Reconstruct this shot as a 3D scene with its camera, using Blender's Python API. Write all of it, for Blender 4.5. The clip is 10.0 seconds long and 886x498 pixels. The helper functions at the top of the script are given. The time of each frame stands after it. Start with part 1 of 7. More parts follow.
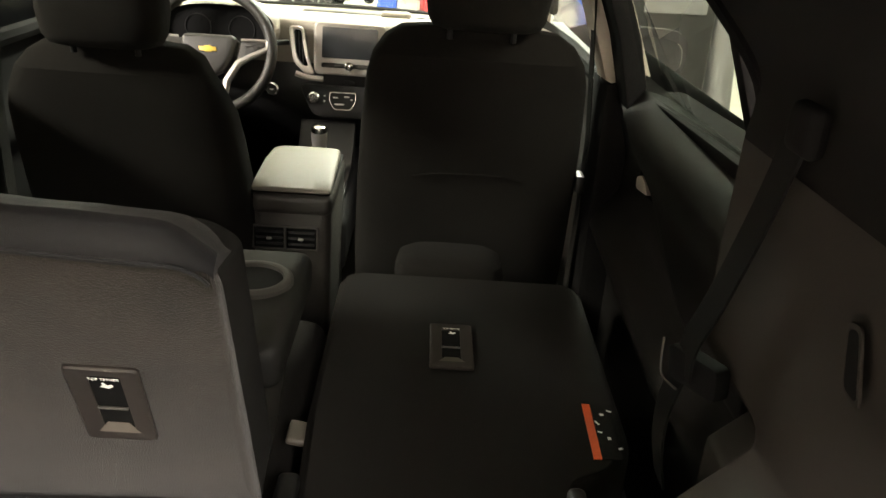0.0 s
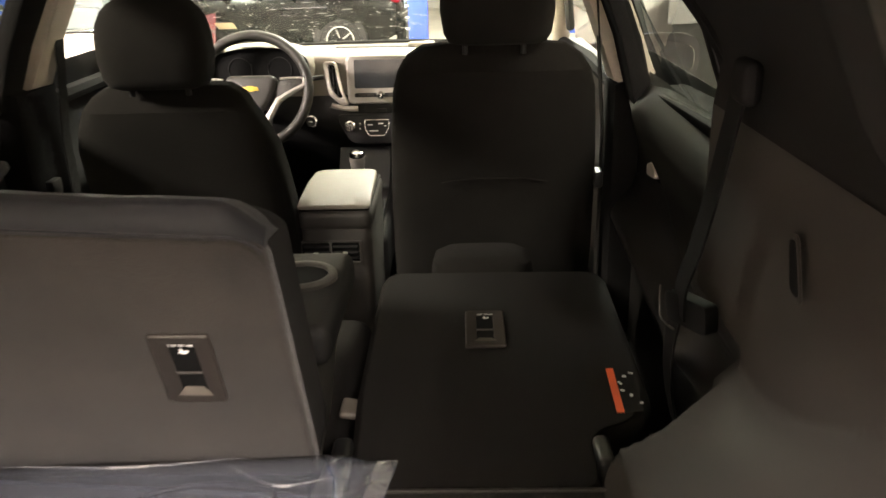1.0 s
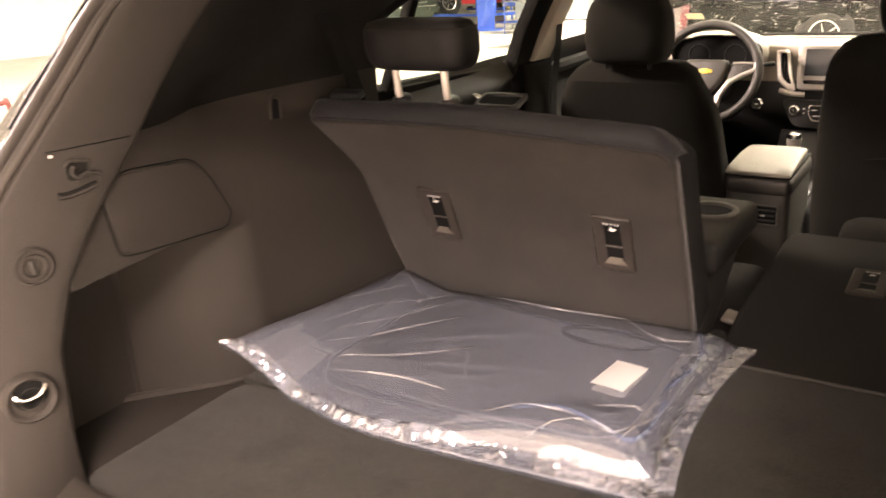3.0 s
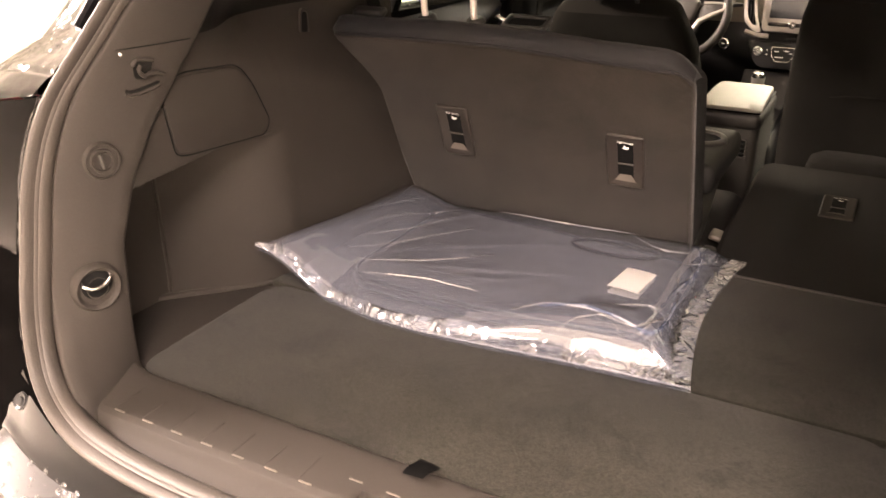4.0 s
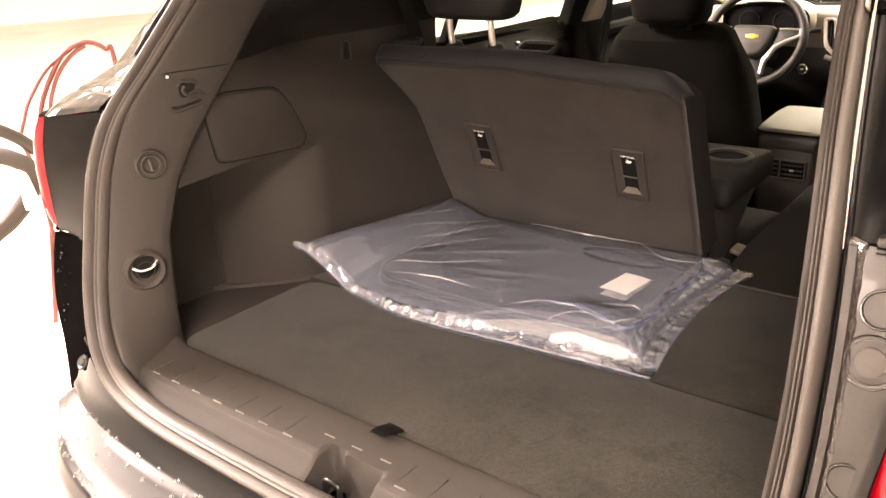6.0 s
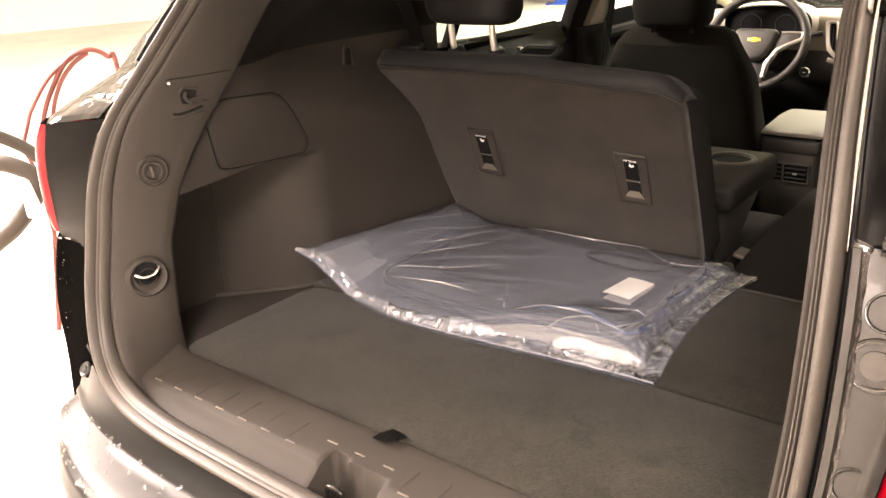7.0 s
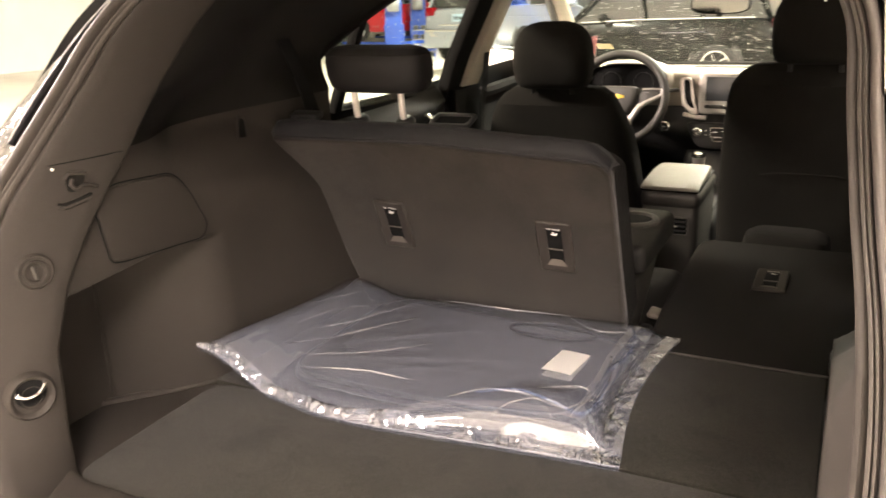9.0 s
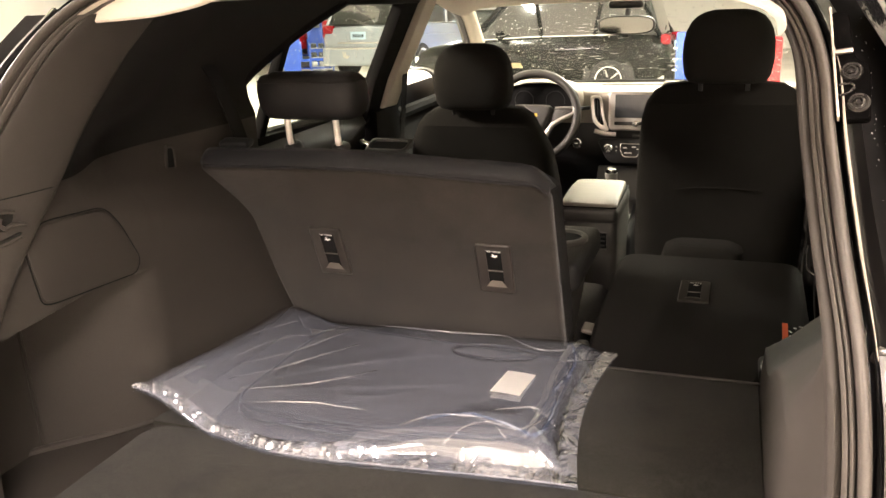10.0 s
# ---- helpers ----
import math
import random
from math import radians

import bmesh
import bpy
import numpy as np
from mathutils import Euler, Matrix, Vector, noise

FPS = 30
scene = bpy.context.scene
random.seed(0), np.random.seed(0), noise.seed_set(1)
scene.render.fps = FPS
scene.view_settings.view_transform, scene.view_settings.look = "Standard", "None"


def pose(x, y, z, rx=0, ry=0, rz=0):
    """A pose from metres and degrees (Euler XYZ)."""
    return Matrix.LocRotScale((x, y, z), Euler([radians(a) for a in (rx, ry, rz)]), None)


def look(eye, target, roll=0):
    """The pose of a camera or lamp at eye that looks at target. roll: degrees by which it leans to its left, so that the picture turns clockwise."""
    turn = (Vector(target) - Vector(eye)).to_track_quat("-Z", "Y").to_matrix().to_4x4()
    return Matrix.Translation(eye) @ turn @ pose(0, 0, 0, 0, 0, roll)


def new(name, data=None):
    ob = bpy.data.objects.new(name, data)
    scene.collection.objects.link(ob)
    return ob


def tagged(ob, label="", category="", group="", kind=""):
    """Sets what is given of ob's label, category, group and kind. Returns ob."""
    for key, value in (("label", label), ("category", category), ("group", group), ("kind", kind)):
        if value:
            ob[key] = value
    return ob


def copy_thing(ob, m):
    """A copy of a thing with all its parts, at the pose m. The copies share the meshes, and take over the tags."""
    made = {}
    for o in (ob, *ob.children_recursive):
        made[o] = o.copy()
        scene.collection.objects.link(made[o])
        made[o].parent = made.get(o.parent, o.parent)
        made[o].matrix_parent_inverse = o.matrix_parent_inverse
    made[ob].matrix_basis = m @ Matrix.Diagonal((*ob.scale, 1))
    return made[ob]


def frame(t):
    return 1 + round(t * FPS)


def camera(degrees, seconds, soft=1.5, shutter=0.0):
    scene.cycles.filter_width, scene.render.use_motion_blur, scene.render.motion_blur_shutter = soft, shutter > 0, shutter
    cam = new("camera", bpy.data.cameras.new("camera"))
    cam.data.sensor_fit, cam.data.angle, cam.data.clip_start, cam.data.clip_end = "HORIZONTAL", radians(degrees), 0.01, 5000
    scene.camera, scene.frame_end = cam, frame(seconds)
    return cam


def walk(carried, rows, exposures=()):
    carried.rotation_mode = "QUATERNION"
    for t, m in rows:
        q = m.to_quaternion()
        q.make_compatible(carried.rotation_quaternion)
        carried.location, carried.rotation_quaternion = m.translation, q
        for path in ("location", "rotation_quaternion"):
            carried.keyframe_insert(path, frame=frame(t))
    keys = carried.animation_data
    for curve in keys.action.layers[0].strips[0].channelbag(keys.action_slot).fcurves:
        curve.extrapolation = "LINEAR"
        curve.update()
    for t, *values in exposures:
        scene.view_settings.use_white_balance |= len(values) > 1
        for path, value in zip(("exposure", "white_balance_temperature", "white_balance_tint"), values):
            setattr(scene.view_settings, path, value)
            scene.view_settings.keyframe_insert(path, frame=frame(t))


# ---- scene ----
cam = camera(56.4, 10.0, shutter=0.4)
PATH = [
    (0, (0.294, 0.064, 1.451), (0.366, 1.905, 0.672), 4.3),
    (0.5, (0.321, 0.033, 1.444), (0.34, 1.891, 0.704), 2.3),
    (0.7, (0.321, -0.002, 1.44), (0.321, 1.861, 0.711), 1.7),
    (1, (0.334, -0.095, 1.436), (0.28, 1.776, 0.731), -1.5),
    (1.3, (0.341, -0.212, 1.467), (0.233, 1.657, 0.765), -2.3),
    (1.5, (0.358, -0.262, 1.461), (0.155, 1.609, 0.784), -2.7),
    (2, (0.483, -0.343, 1.456), (-0.041, 1.474, 0.805), -2.0),
    (2.1, (0.52, -0.349, 1.456), (-0.083, 1.442, 0.802), -2.1),
    (2.5, (0.544, -0.432, 1.462), (-0.296, 1.263, 0.813), -2.4),
    (3, (0.511, -0.539, 1.466), (-0.532, 1.027, 0.789), -3.5),
    (3.2, (0.479, -0.585, 1.461), (-0.57, 0.967, 0.759), -4.0),
    (4.3, (0.413, -0.742, 1.456), (-0.419, 0.874, 0.623), 0.7),
    (4.5, (0.432, -0.745, 1.453), (-0.408, 0.868, 0.62), 0.9),
    (5, (0.561, -0.732, 1.457), (-0.369, 0.842, 0.645), -0.9),
    (5.5, (0.693, -0.727, 1.459), (-0.374, 0.78, 0.689), -2.2),
    (6, (0.709, -0.738, 1.46), (-0.452, 0.714, 0.724), -2.7),
    (7.3, (0.708, -0.731, 1.458), (-0.465, 0.723, 0.745), -3.3),
    (7.5, (0.713, -0.728, 1.461), (-0.463, 0.734, 0.769), -3.6),
    (8, (0.727, -0.723, 1.48), (-0.45, 0.77, 0.859), -4.0),
    (8.5, (0.637, -0.72, 1.48), (-0.445, 0.85, 0.877), -3.5),
    (9, (0.507, -0.716, 1.482), (-0.353, 0.977, 0.854), -2.4),
    (9.5, (0.453, -0.727, 1.504), (-0.229, 1.05, 0.891), -2.5),
    (10, (0.436, -0.737, 1.501), (-0.211, 1.058, 0.9), -2.3),
]
walk(cam, [(t, look(eye, target, roll)) for t, eye, target, roll in PATH],
     exposures=[(0.0, -0.35, 6300, 2), (0.5, -0.22, 6400, 6), (1.0, -0.1, 6500, 9), (1.6, 0.08, 7100, 21), (2.0, 0.2, 7200, 22), (3.0, 0.2, 7100, 20), (4.5, 0.15, 7200, 20), (6.0, 0.05, 7050, 18), (7.4, 0.0, 6850, 14), (10.0, 0.0, 6700, 12)])

# ---------------------------------------------------------------- world, lamps, exposure
world = bpy.data.worlds.new("world")
world.use_nodes = True
world.node_tree.nodes["Background"].inputs[0].default_value = (0.02, 0.019, 0.018, 1)
world.node_tree.nodes["Background"].inputs[1].default_value = 1.0
scene.world = world

SLOPE = Matrix.Rotation(radians(-1.7), 4, "X")    # the shop floor falls towards the drain ahead of the car
WARM = (1.0, 0.855, 0.77)
COOL = (0.95, 0.93, 0.76)                          # the tubes over the next bays


def tube_lamp(x, y, z, power, sx, sy, color=WARM):
    """A ceiling lamp: the light itself; its fixture is built with the shop."""
    d = bpy.data.lights.new("shop_lamp", "AREA")
    d.shape, d.size, d.size_y, d.energy, d.color = "RECTANGLE", sx, sy, power, color
    o = new("shop_lamp", d)
    o.matrix_world = SLOPE @ pose(x, y, z)
    return o


LAMPS = [(-5.5, -0.8, 4.0, 3850, 1.5, 2.4), (2.2, -3.3, 4.0, 980, 1.5, 2.4), (1.0, -5.8, 4.0, 420, 1.5, 2.4), (-5.2, 8.6, 4.2, 1050, 0.35, 2.4, COOL),
         (0.9, 5.6, 4.2, 1250, 0.35, 2.4, COOL), (4.0, 1.5, 4.2, 130, 0.35, 2.4), (-6.5, 16.5, 4.2, 2500, 0.35, 2.4, COOL), (1.5, 13.0, 4.2, 750, 0.35, 2.4, COOL)]
for lamp in LAMPS:
    tube_lamp(*lamp)

# ---------------------------------------------------------------- materials
def material(name, base, rough=0.5, metal=0.0, spread=0.0, scale=40.0, bump=0.0, bump_scale=400.0, fine=0.0, fine_scale=300.0,
             sheen=0.0, spec=0.5, coat=0.0, tint=None, detail=4.0):
    """A surface with a slow and a fine variation of colour, a varying gloss and a fine relief, at real size."""
    m = bpy.data.materials.new(name)
    m.use_nodes = True
    nt, p = m.node_tree, m.node_tree.nodes["Principled BSDF"]
    p.inputs["Base Color"].default_value = (*base, 1)
    p.inputs["Roughness"].default_value, p.inputs["Metallic"].default_value = rough, metal
    p.inputs["Specular IOR Level"].default_value = spec
    p.inputs["Coat Weight"].default_value = coat
    p.inputs["Coat Roughness"].default_value = 0.03
    p.inputs["Sheen Weight"].default_value = sheen
    p.inputs["Sheen Roughness"].default_value = 0.5
    co = nt.nodes.new("ShaderNodeTexCoord")
    if spread or fine:
        a, b = nt.nodes.new("ShaderNodeTexNoise"), nt.nodes.new("ShaderNodeTexNoise")
        a.inputs["Scale"].default_value, a.inputs["Detail"].default_value = scale / 10, detail
        b.inputs["Scale"].default_value, b.inputs["Detail"].default_value = fine_scale, 2
        nt.links.new(co.outputs["Object"], a.inputs["Vector"])
        nt.links.new(co.outputs["Object"], b.inputs["Vector"])
        r1 = nt.nodes.new("ShaderNodeMapRange")
        r1.inputs["From Min"].default_value, r1.inputs["From Max"].default_value = 0.3, 0.7
        r1.inputs["To Min"].default_value, r1.inputs["To Max"].default_value = 1 - spread, 1 + spread
        nt.links.new(a.outputs["Fac"], r1.inputs["Value"])
        r2 = nt.nodes.new("ShaderNodeMapRange")
        r2.inputs["From Min"].default_value, r2.inputs["From Max"].default_value = 0.3, 0.7
        r2.inputs["To Min"].default_value, r2.inputs["To Max"].default_value = 1 - fine, 1 + fine
        nt.links.new(b.outputs["Fac"], r2.inputs["Value"])
        mul = nt.nodes.new("ShaderNodeMath")
        mul.operation = "MULTIPLY"
        nt.links.new(r1.outputs[0], mul.inputs[0])
        nt.links.new(r2.outputs[0], mul.inputs[1])
        sc = nt.nodes.new("ShaderNodeVectorMath")
        sc.operation = "SCALE"
        sc.inputs[0].default_value = base
        nt.links.new(mul.outputs[0], sc.inputs["Scale"])
        nt.links.new(sc.outputs[0], p.inputs["Base Color"])
        r3 = nt.nodes.new("ShaderNodeMapRange")
        r3.inputs["To Min"].default_value, r3.inputs["To Max"].default_value = max(0.0, rough - 0.08), min(1.0, rough + 0.08)
        nt.links.new(a.outputs["Fac"], r3.inputs["Value"])
        nt.links.new(r3.outputs[0], p.inputs["Roughness"])
    if bump:
        c = nt.nodes.new("ShaderNodeTexNoise")
        c.inputs["Scale"].default_value, c.inputs["Detail"].default_value = bump_scale, 3
        nt.links.new(co.outputs["Object"], c.inputs["Vector"])
        k = nt.nodes.new("ShaderNodeBump")
        k.inputs["Strength"].default_value, k.inputs["Distance"].default_value = bump, 0.002
        nt.links.new(c.outputs["Fac"], k.inputs["Height"])
        nt.links.new(k.outputs[0], p.inputs["Normal"])
    return m


def clear(name, tint, gloss_rough, ior, gain=1.0, haze=0.0, haze_color=(0.6, 0.62, 0.66), bump=0.0, bump_scale=60.0):
    """Thin clear sheet: what is behind it, a mirror-like film whose strength follows the angle, a little haze."""
    m = bpy.data.materials.new(name)
    m.use_nodes = True
    nt = m.node_tree
    nt.nodes.remove(nt.nodes["Principled BSDF"])
    out = nt.nodes["Material Output"]
    tr, gl, fr = nt.nodes.new("ShaderNodeBsdfTransparent"), nt.nodes.new("ShaderNodeBsdfGlossy"), nt.nodes.new("ShaderNodeLayerWeight")
    tr.inputs[0].default_value = (*tint, 1)
    gl.inputs["Roughness"].default_value = gloss_rough
    fr.inputs["Blend"].default_value = 0.5
    f0 = ((ior - 1) / (ior + 1)) ** 2
    pw, mul = nt.nodes.new("ShaderNodeMath"), nt.nodes.new("ShaderNodeMath")
    pw.operation = "POWER"
    pw.inputs[1].default_value = 5.0
    nt.links.new(fr.outputs["Facing"], pw.inputs[0])
    mul.operation, mul.use_clamp = "MULTIPLY_ADD", True
    mul.inputs[1].default_value, mul.inputs[2].default_value = gain * (1 - f0), gain * f0
    nt.links.new(pw.outputs[0], mul.inputs[0])
    base = tr.outputs[0]
    if haze:
        df, mx = nt.nodes.new("ShaderNodeBsdfDiffuse"), nt.nodes.new("ShaderNodeMixShader")
        df.inputs[0].default_value = (*haze_color, 1)
        mx.inputs[0].default_value = haze
        nt.links.new(base, mx.inputs[1])
        nt.links.new(df.outputs[0], mx.inputs[2])
        base = mx.outputs[0]
    mix = nt.nodes.new("ShaderNodeMixShader")
    nt.links.new(mul.outputs[0], mix.inputs[0])
    nt.links.new(base, mix.inputs[1])
    nt.links.new(gl.outputs[0], mix.inputs[2])
    nt.links.new(mix.outputs[0], out.inputs["Surface"])
    if bump:
        co, c, k = nt.nodes.new("ShaderNodeTexCoord"), nt.nodes.new("ShaderNodeTexNoise"), nt.nodes.new("ShaderNodeBump")
        c.inputs["Scale"].default_value, c.inputs["Detail"].default_value = bump_scale, 3
        k.inputs["Strength"].default_value, k.inputs["Distance"].default_value = bump, 0.004
        turn, fold, off = nt.nodes.new("ShaderNodeMapping"), nt.nodes.new("ShaderNodeMath"), nt.nodes.new("ShaderNodeMath")
        turn.inputs["Rotation"].default_value, turn.inputs["Scale"].default_value = (0, 0, 0.6), (0.5, 1.6, 1.0)
        off.operation, off.inputs[1].default_value = "SUBTRACT", 0.5
        fold.operation = "ABSOLUTE"                       # sharp folds where the noise crosses its middle
        nt.links.new(co.outputs["Object"], turn.inputs["Vector"])
        nt.links.new(turn.outputs[0], c.inputs["Vector"])
        nt.links.new(c.outputs["Fac"], off.inputs[0])
        nt.links.new(off.outputs[0], fold.inputs[0])
        nt.links.new(fold.outputs[0], k.inputs["Height"])
        nt.links.new(k.outputs[0], gl.inputs["Normal"])
        nt.links.new(k.outputs[0], fr.inputs["Normal"])
    return m


def glowing(name, color, strength):
    m = material(name, (0.8, 0.8, 0.8), 0.4)
    p = m.node_tree.nodes["Principled BSDF"]
    p.inputs["Emission Color"].default_value, p.inputs["Emission Strength"].default_value = (*color, 1), strength
    return m


M_CARPET = material("cargo_carpet", (0.0205, 0.0192, 0.0152), 0.95, spread=0.30, scale=75, fine=0.45, fine_scale=330, bump=0.9, bump_scale=520, spec=0.12, sheen=0.08, detail=8.0)


def smudged(m, scale, low, high, dark):
    """Adds scattered darker smudges to a carpet."""
    nt, p = m.node_tree, m.node_tree.nodes["Principled BSDF"]
    co, n, r, k = nt.nodes.new("ShaderNodeTexCoord"), nt.nodes.new("ShaderNodeTexNoise"), nt.nodes.new("ShaderNodeMapRange"), nt.nodes.new("ShaderNodeVectorMath")
    n.inputs["Scale"].default_value, n.inputs["Detail"].default_value, n.inputs["Roughness"].default_value = scale, 5, 0.6
    r.inputs["From Min"].default_value, r.inputs["From Max"].default_value = low, high
    r.inputs["To Min"].default_value, r.inputs["To Max"].default_value = 1.0, dark
    k.operation = "SCALE"
    nt.links.new(co.outputs["Object"], n.inputs["Vector"])
    nt.links.new(n.outputs["Fac"], r.inputs["Value"])
    nt.links.new(p.inputs["Base Color"].links[0].from_socket, k.inputs[0])
    nt.links.new(r.outputs[0], k.inputs["Scale"])
    nt.links.new(k.outputs[0], p.inputs["Base Color"])


smudged(M_CARPET, 13, 0.55, 0.70, 0.62)
M_FOLDCARPET = material("folded_seat_carpet", (0.0125, 0.0115, 0.0105), 0.95, spread=0.12, scale=50, fine=0.4, fine_scale=1100, bump=0.6, bump_scale=1100, spec=0.2)
M_BACKCARPET = material("seat_back_carpet", (0.0180, 0.0145, 0.0118), 0.95, spread=0.36, scale=110, fine=0.35, fine_scale=420, bump=0.7, bump_scale=600, spec=0.12, sheen=0.2, detail=7.0)
smudged(M_BACKCARPET, 17, 0.52, 0.70, 0.74)
M_FABRIC = material("seat_cloth", (0.0106, 0.0095, 0.0084), 0.95, spread=0.2, scale=60, fine=0.45, fine_scale=1400, bump=0.6, bump_scale=1400, spec=0.1, sheen=0.02)
M_VINYL = material("dark_vinyl", (0.014, 0.0135, 0.0125), 0.55, spread=0.1, scale=50, fine=0.2, fine_scale=700, bump=0.35, bump_scale=900, spec=0.3)
M_TRIM = material("grained_trim_plastic", (0.0345, 0.0305, 0.0268), 0.62, spread=0.12, scale=30, fine=0.18, fine_scale=900, bump=0.3, bump_scale=1300, spec=0.2)
M_UPPERTRIM = material("black_pillar_trim", (0.0095, 0.0086, 0.0078), 0.8, spread=0.15, scale=30, fine=0.25, fine_scale=900, bump=0.3, bump_scale=1200, spec=0.15)
M_DOORPAD = material("door_vinyl", (0.015, 0.0140, 0.0128), 0.42, spread=0.12, scale=30, fine=0.15, fine_scale=900, bump=0.3, bump_scale=1200, spec=0.22)
M_BLACK = material("black_plastic", (0.012, 0.012, 0.012), 0.45, spread=0.15, scale=60, fine=0.1, fine_scale=600)
M_FRAME = material("matt_black_door_frame", (0.0085, 0.008, 0.008), 0.85, spread=0.15, scale=40, spec=0.06, fine=0.1)
M_BEZEL = material("anchor_plate_plastic", (0.027, 0.0225, 0.0195), 0.45, spread=0.12, scale=100, fine=0.1)
M_LIP = material("worn_plate_lip", (0.11, 0.098, 0.083), 0.4, spread=0.15, scale=200)
# For black parts, and for flat plates that paint the shade inside hollows.
M_BLACKSHADE = material("matt_black_and_shade", (0.006, 0.006, 0.006), 0.8, spread=0.1, spec=0.12)
M_RUBBER = material("door_seal_rubber", (0.047, 0.041, 0.035), 0.55, spread=0.15, scale=60, fine=0.15, fine_scale=500, bump=0.15, bump_scale=500)
M_PAINT = material("black_car_paint", (0.008, 0.008, 0.009), 0.3, spread=0.25, scale=40, fine=0.1, fine_scale=200, coat=0.75, spec=0.15)
M_WETPAINT = material("wet_black_shoulder_paint", (0.008, 0.008, 0.008), 0.10, spread=0.3, scale=30, coat=0.55, spec=0.35, bump=1.0, bump_scale=48)
M_CHANNEL = material("black_channel_paint", (0.004, 0.0036, 0.0034), 0.35, spread=0.3, scale=60, fine=0.1, spec=0.15)
M_CORNER = material("wet_black_corner_panel", (0.0025, 0.0023, 0.0022), 0.5, spread=0.3, scale=60, spec=0.0, bump=0.4, bump_scale=90)
M_BUMPER = material("wet_black_bumper_paint", (0.008, 0.008, 0.008), 0.38, spread=0.3, scale=60, fine=0.1, coat=0.0, spec=0.15, bump=0.15, bump_scale=22)
M_HOUSING = material("dark_grey_lamp_housing", (0.0050, 0.0044, 0.0040), 0.5, spread=0.15, scale=60, fine=0.1, fine_scale=500, spec=0.10)
# Two tones of one jamb paint: warm and dark reflections put into the colour.
M_JAMB = material("dusty_jamb_paint", (0.0125, 0.0105, 0.0088), 0.42, spread=0.4, scale=140, fine=0.25, fine_scale=260, coat=0.22, bump=0.25, bump_scale=70)
M_SHADEJAMB = material("shade_toned_wet_jamb", (0.012, 0.011, 0.011), 0.3, spread=0.3, scale=90, fine=0.2, fine_scale=300, coat=0.5, bump=0.15, bump_scale=80)
M_SEALER = material("wet_seam_sealer", (0.012, 0.010, 0.009), 0.14, spread=0.3, scale=100, bump=0.8, bump_scale=130, coat=0.8)
M_PLUG = material("rubber_body_plug", (0.024, 0.020, 0.017), 0.3, spread=0.25, scale=120, fine=0.15, coat=0.3)
M_CHROME = material("chrome", (0.8, 0.8, 0.8), 0.12, metal=1.0, spread=0.05)
# Pale metal that paints the lamp's reflection onto wet black edges.
M_EDGEGLARE = material("painted_edge_glare", (0.42, 0.38, 0.33), 0.2, metal=0.4, spread=0.15, scale=150, coat=0.5)
M_BOLT = material("black_zinc_bolt", (0.026, 0.024, 0.022), 0.28, metal=0.6, spread=0.2, scale=200)
M_SATIN = material("satin_silver_plastic", (0.5, 0.48, 0.44), 0.35, metal=0.5, spread=0.05, fine=0.05)
M_POST = material("satin_chrome_post", (0.85, 0.8, 0.74), 0.35, metal=0.6, spread=0.06, scale=100)
M_HEADLINER = material("beige_headliner", (0.52, 0.47, 0.4), 0.95, spread=0.05, scale=30, fine=0.12, fine_scale=900, bump=0.4, bump_scale=900, spec=0.1)
M_DASH = material("light_dash_vinyl", (0.36, 0.33, 0.28), 0.55, spread=0.06, scale=30, fine=0.12, fine_scale=700, bump=0.4, bump_scale=700)
M_CONSOLE = material("console_lid_vinyl", (0.2, 0.18, 0.15), 0.5, spread=0.08, scale=30, fine=0.15, fine_scale=700, bump=0.4, bump_scale=700)
M_GREYPLASTIC = material("grey_console_plastic", (0.042, 0.039, 0.035), 0.45, spread=0.1, scale=40, fine=0.15, fine_scale=700, bump=0.25, bump_scale=900)
M_WHEEL = material("steering_wheel_grip", (0.030, 0.029, 0.025), 0.45, spread=0.1, scale=60, fine=0.15, fine_scale=800, bump=0.3, bump_scale=900)
M_SCREEN = material("dark_screen_glass", (0.03, 0.033, 0.036), 0.08, spread=0.2, scale=40)
M_GOLD = material("gold_badge", (0.80, 0.56, 0.10), 0.35, metal=0.15, spread=0.05)
M_WHITE = material("white_print", (0.92, 0.92, 0.9), 0.6, spread=0.04)
M_ORANGE = material("orange_strap", (0.8, 0.12, 0.03), 0.7, spread=0.12, scale=80, fine=0.2, fine_scale=800)
M_MAT = material("navy_carpet_mat", (0.017, 0.020, 0.034), 0.85, spread=0.2, scale=40, fine=0.4, fine_scale=1000, bump=0.6, bump_scale=900, sheen=0.2)
M_ROLL = material("navy_black_seat_top", (0.0066, 0.0065, 0.0078), 0.62, spread=0.15, scale=60, fine=0.25, fine_scale=1100, bump=0.4, bump_scale=1100, spec=0.28, sheen=0.06)
M_HEADREST = material("black_headrest_vinyl", (0.0048, 0.0042, 0.0040), 0.6, spread=0.15, scale=60, fine=0.2, fine_scale=1100, bump=0.3, bump_scale=1100, spec=0.22)
M_BINDING = material("grey_mat_binding", (0.05, 0.055, 0.07), 0.6, spread=0.1, fine=0.2, fine_scale=900)
M_MATHEM = material("dark_mat_binding", (0.012, 0.013, 0.02), 0.6, spread=0.1, fine=0.2, fine_scale=900)
# Pale diffuse haze adds painted glare to the polythene's own cloudiness.
M_FILM = clear("clear_polythene", (0.88, 0.91, 0.97), 0.05, 1.5, gain=3.2, haze=0.145, haze_color=(0.56, 0.60, 0.72), bump=0.18, bump_scale=7)
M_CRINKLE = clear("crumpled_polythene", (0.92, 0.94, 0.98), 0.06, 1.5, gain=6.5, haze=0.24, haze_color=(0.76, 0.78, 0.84))
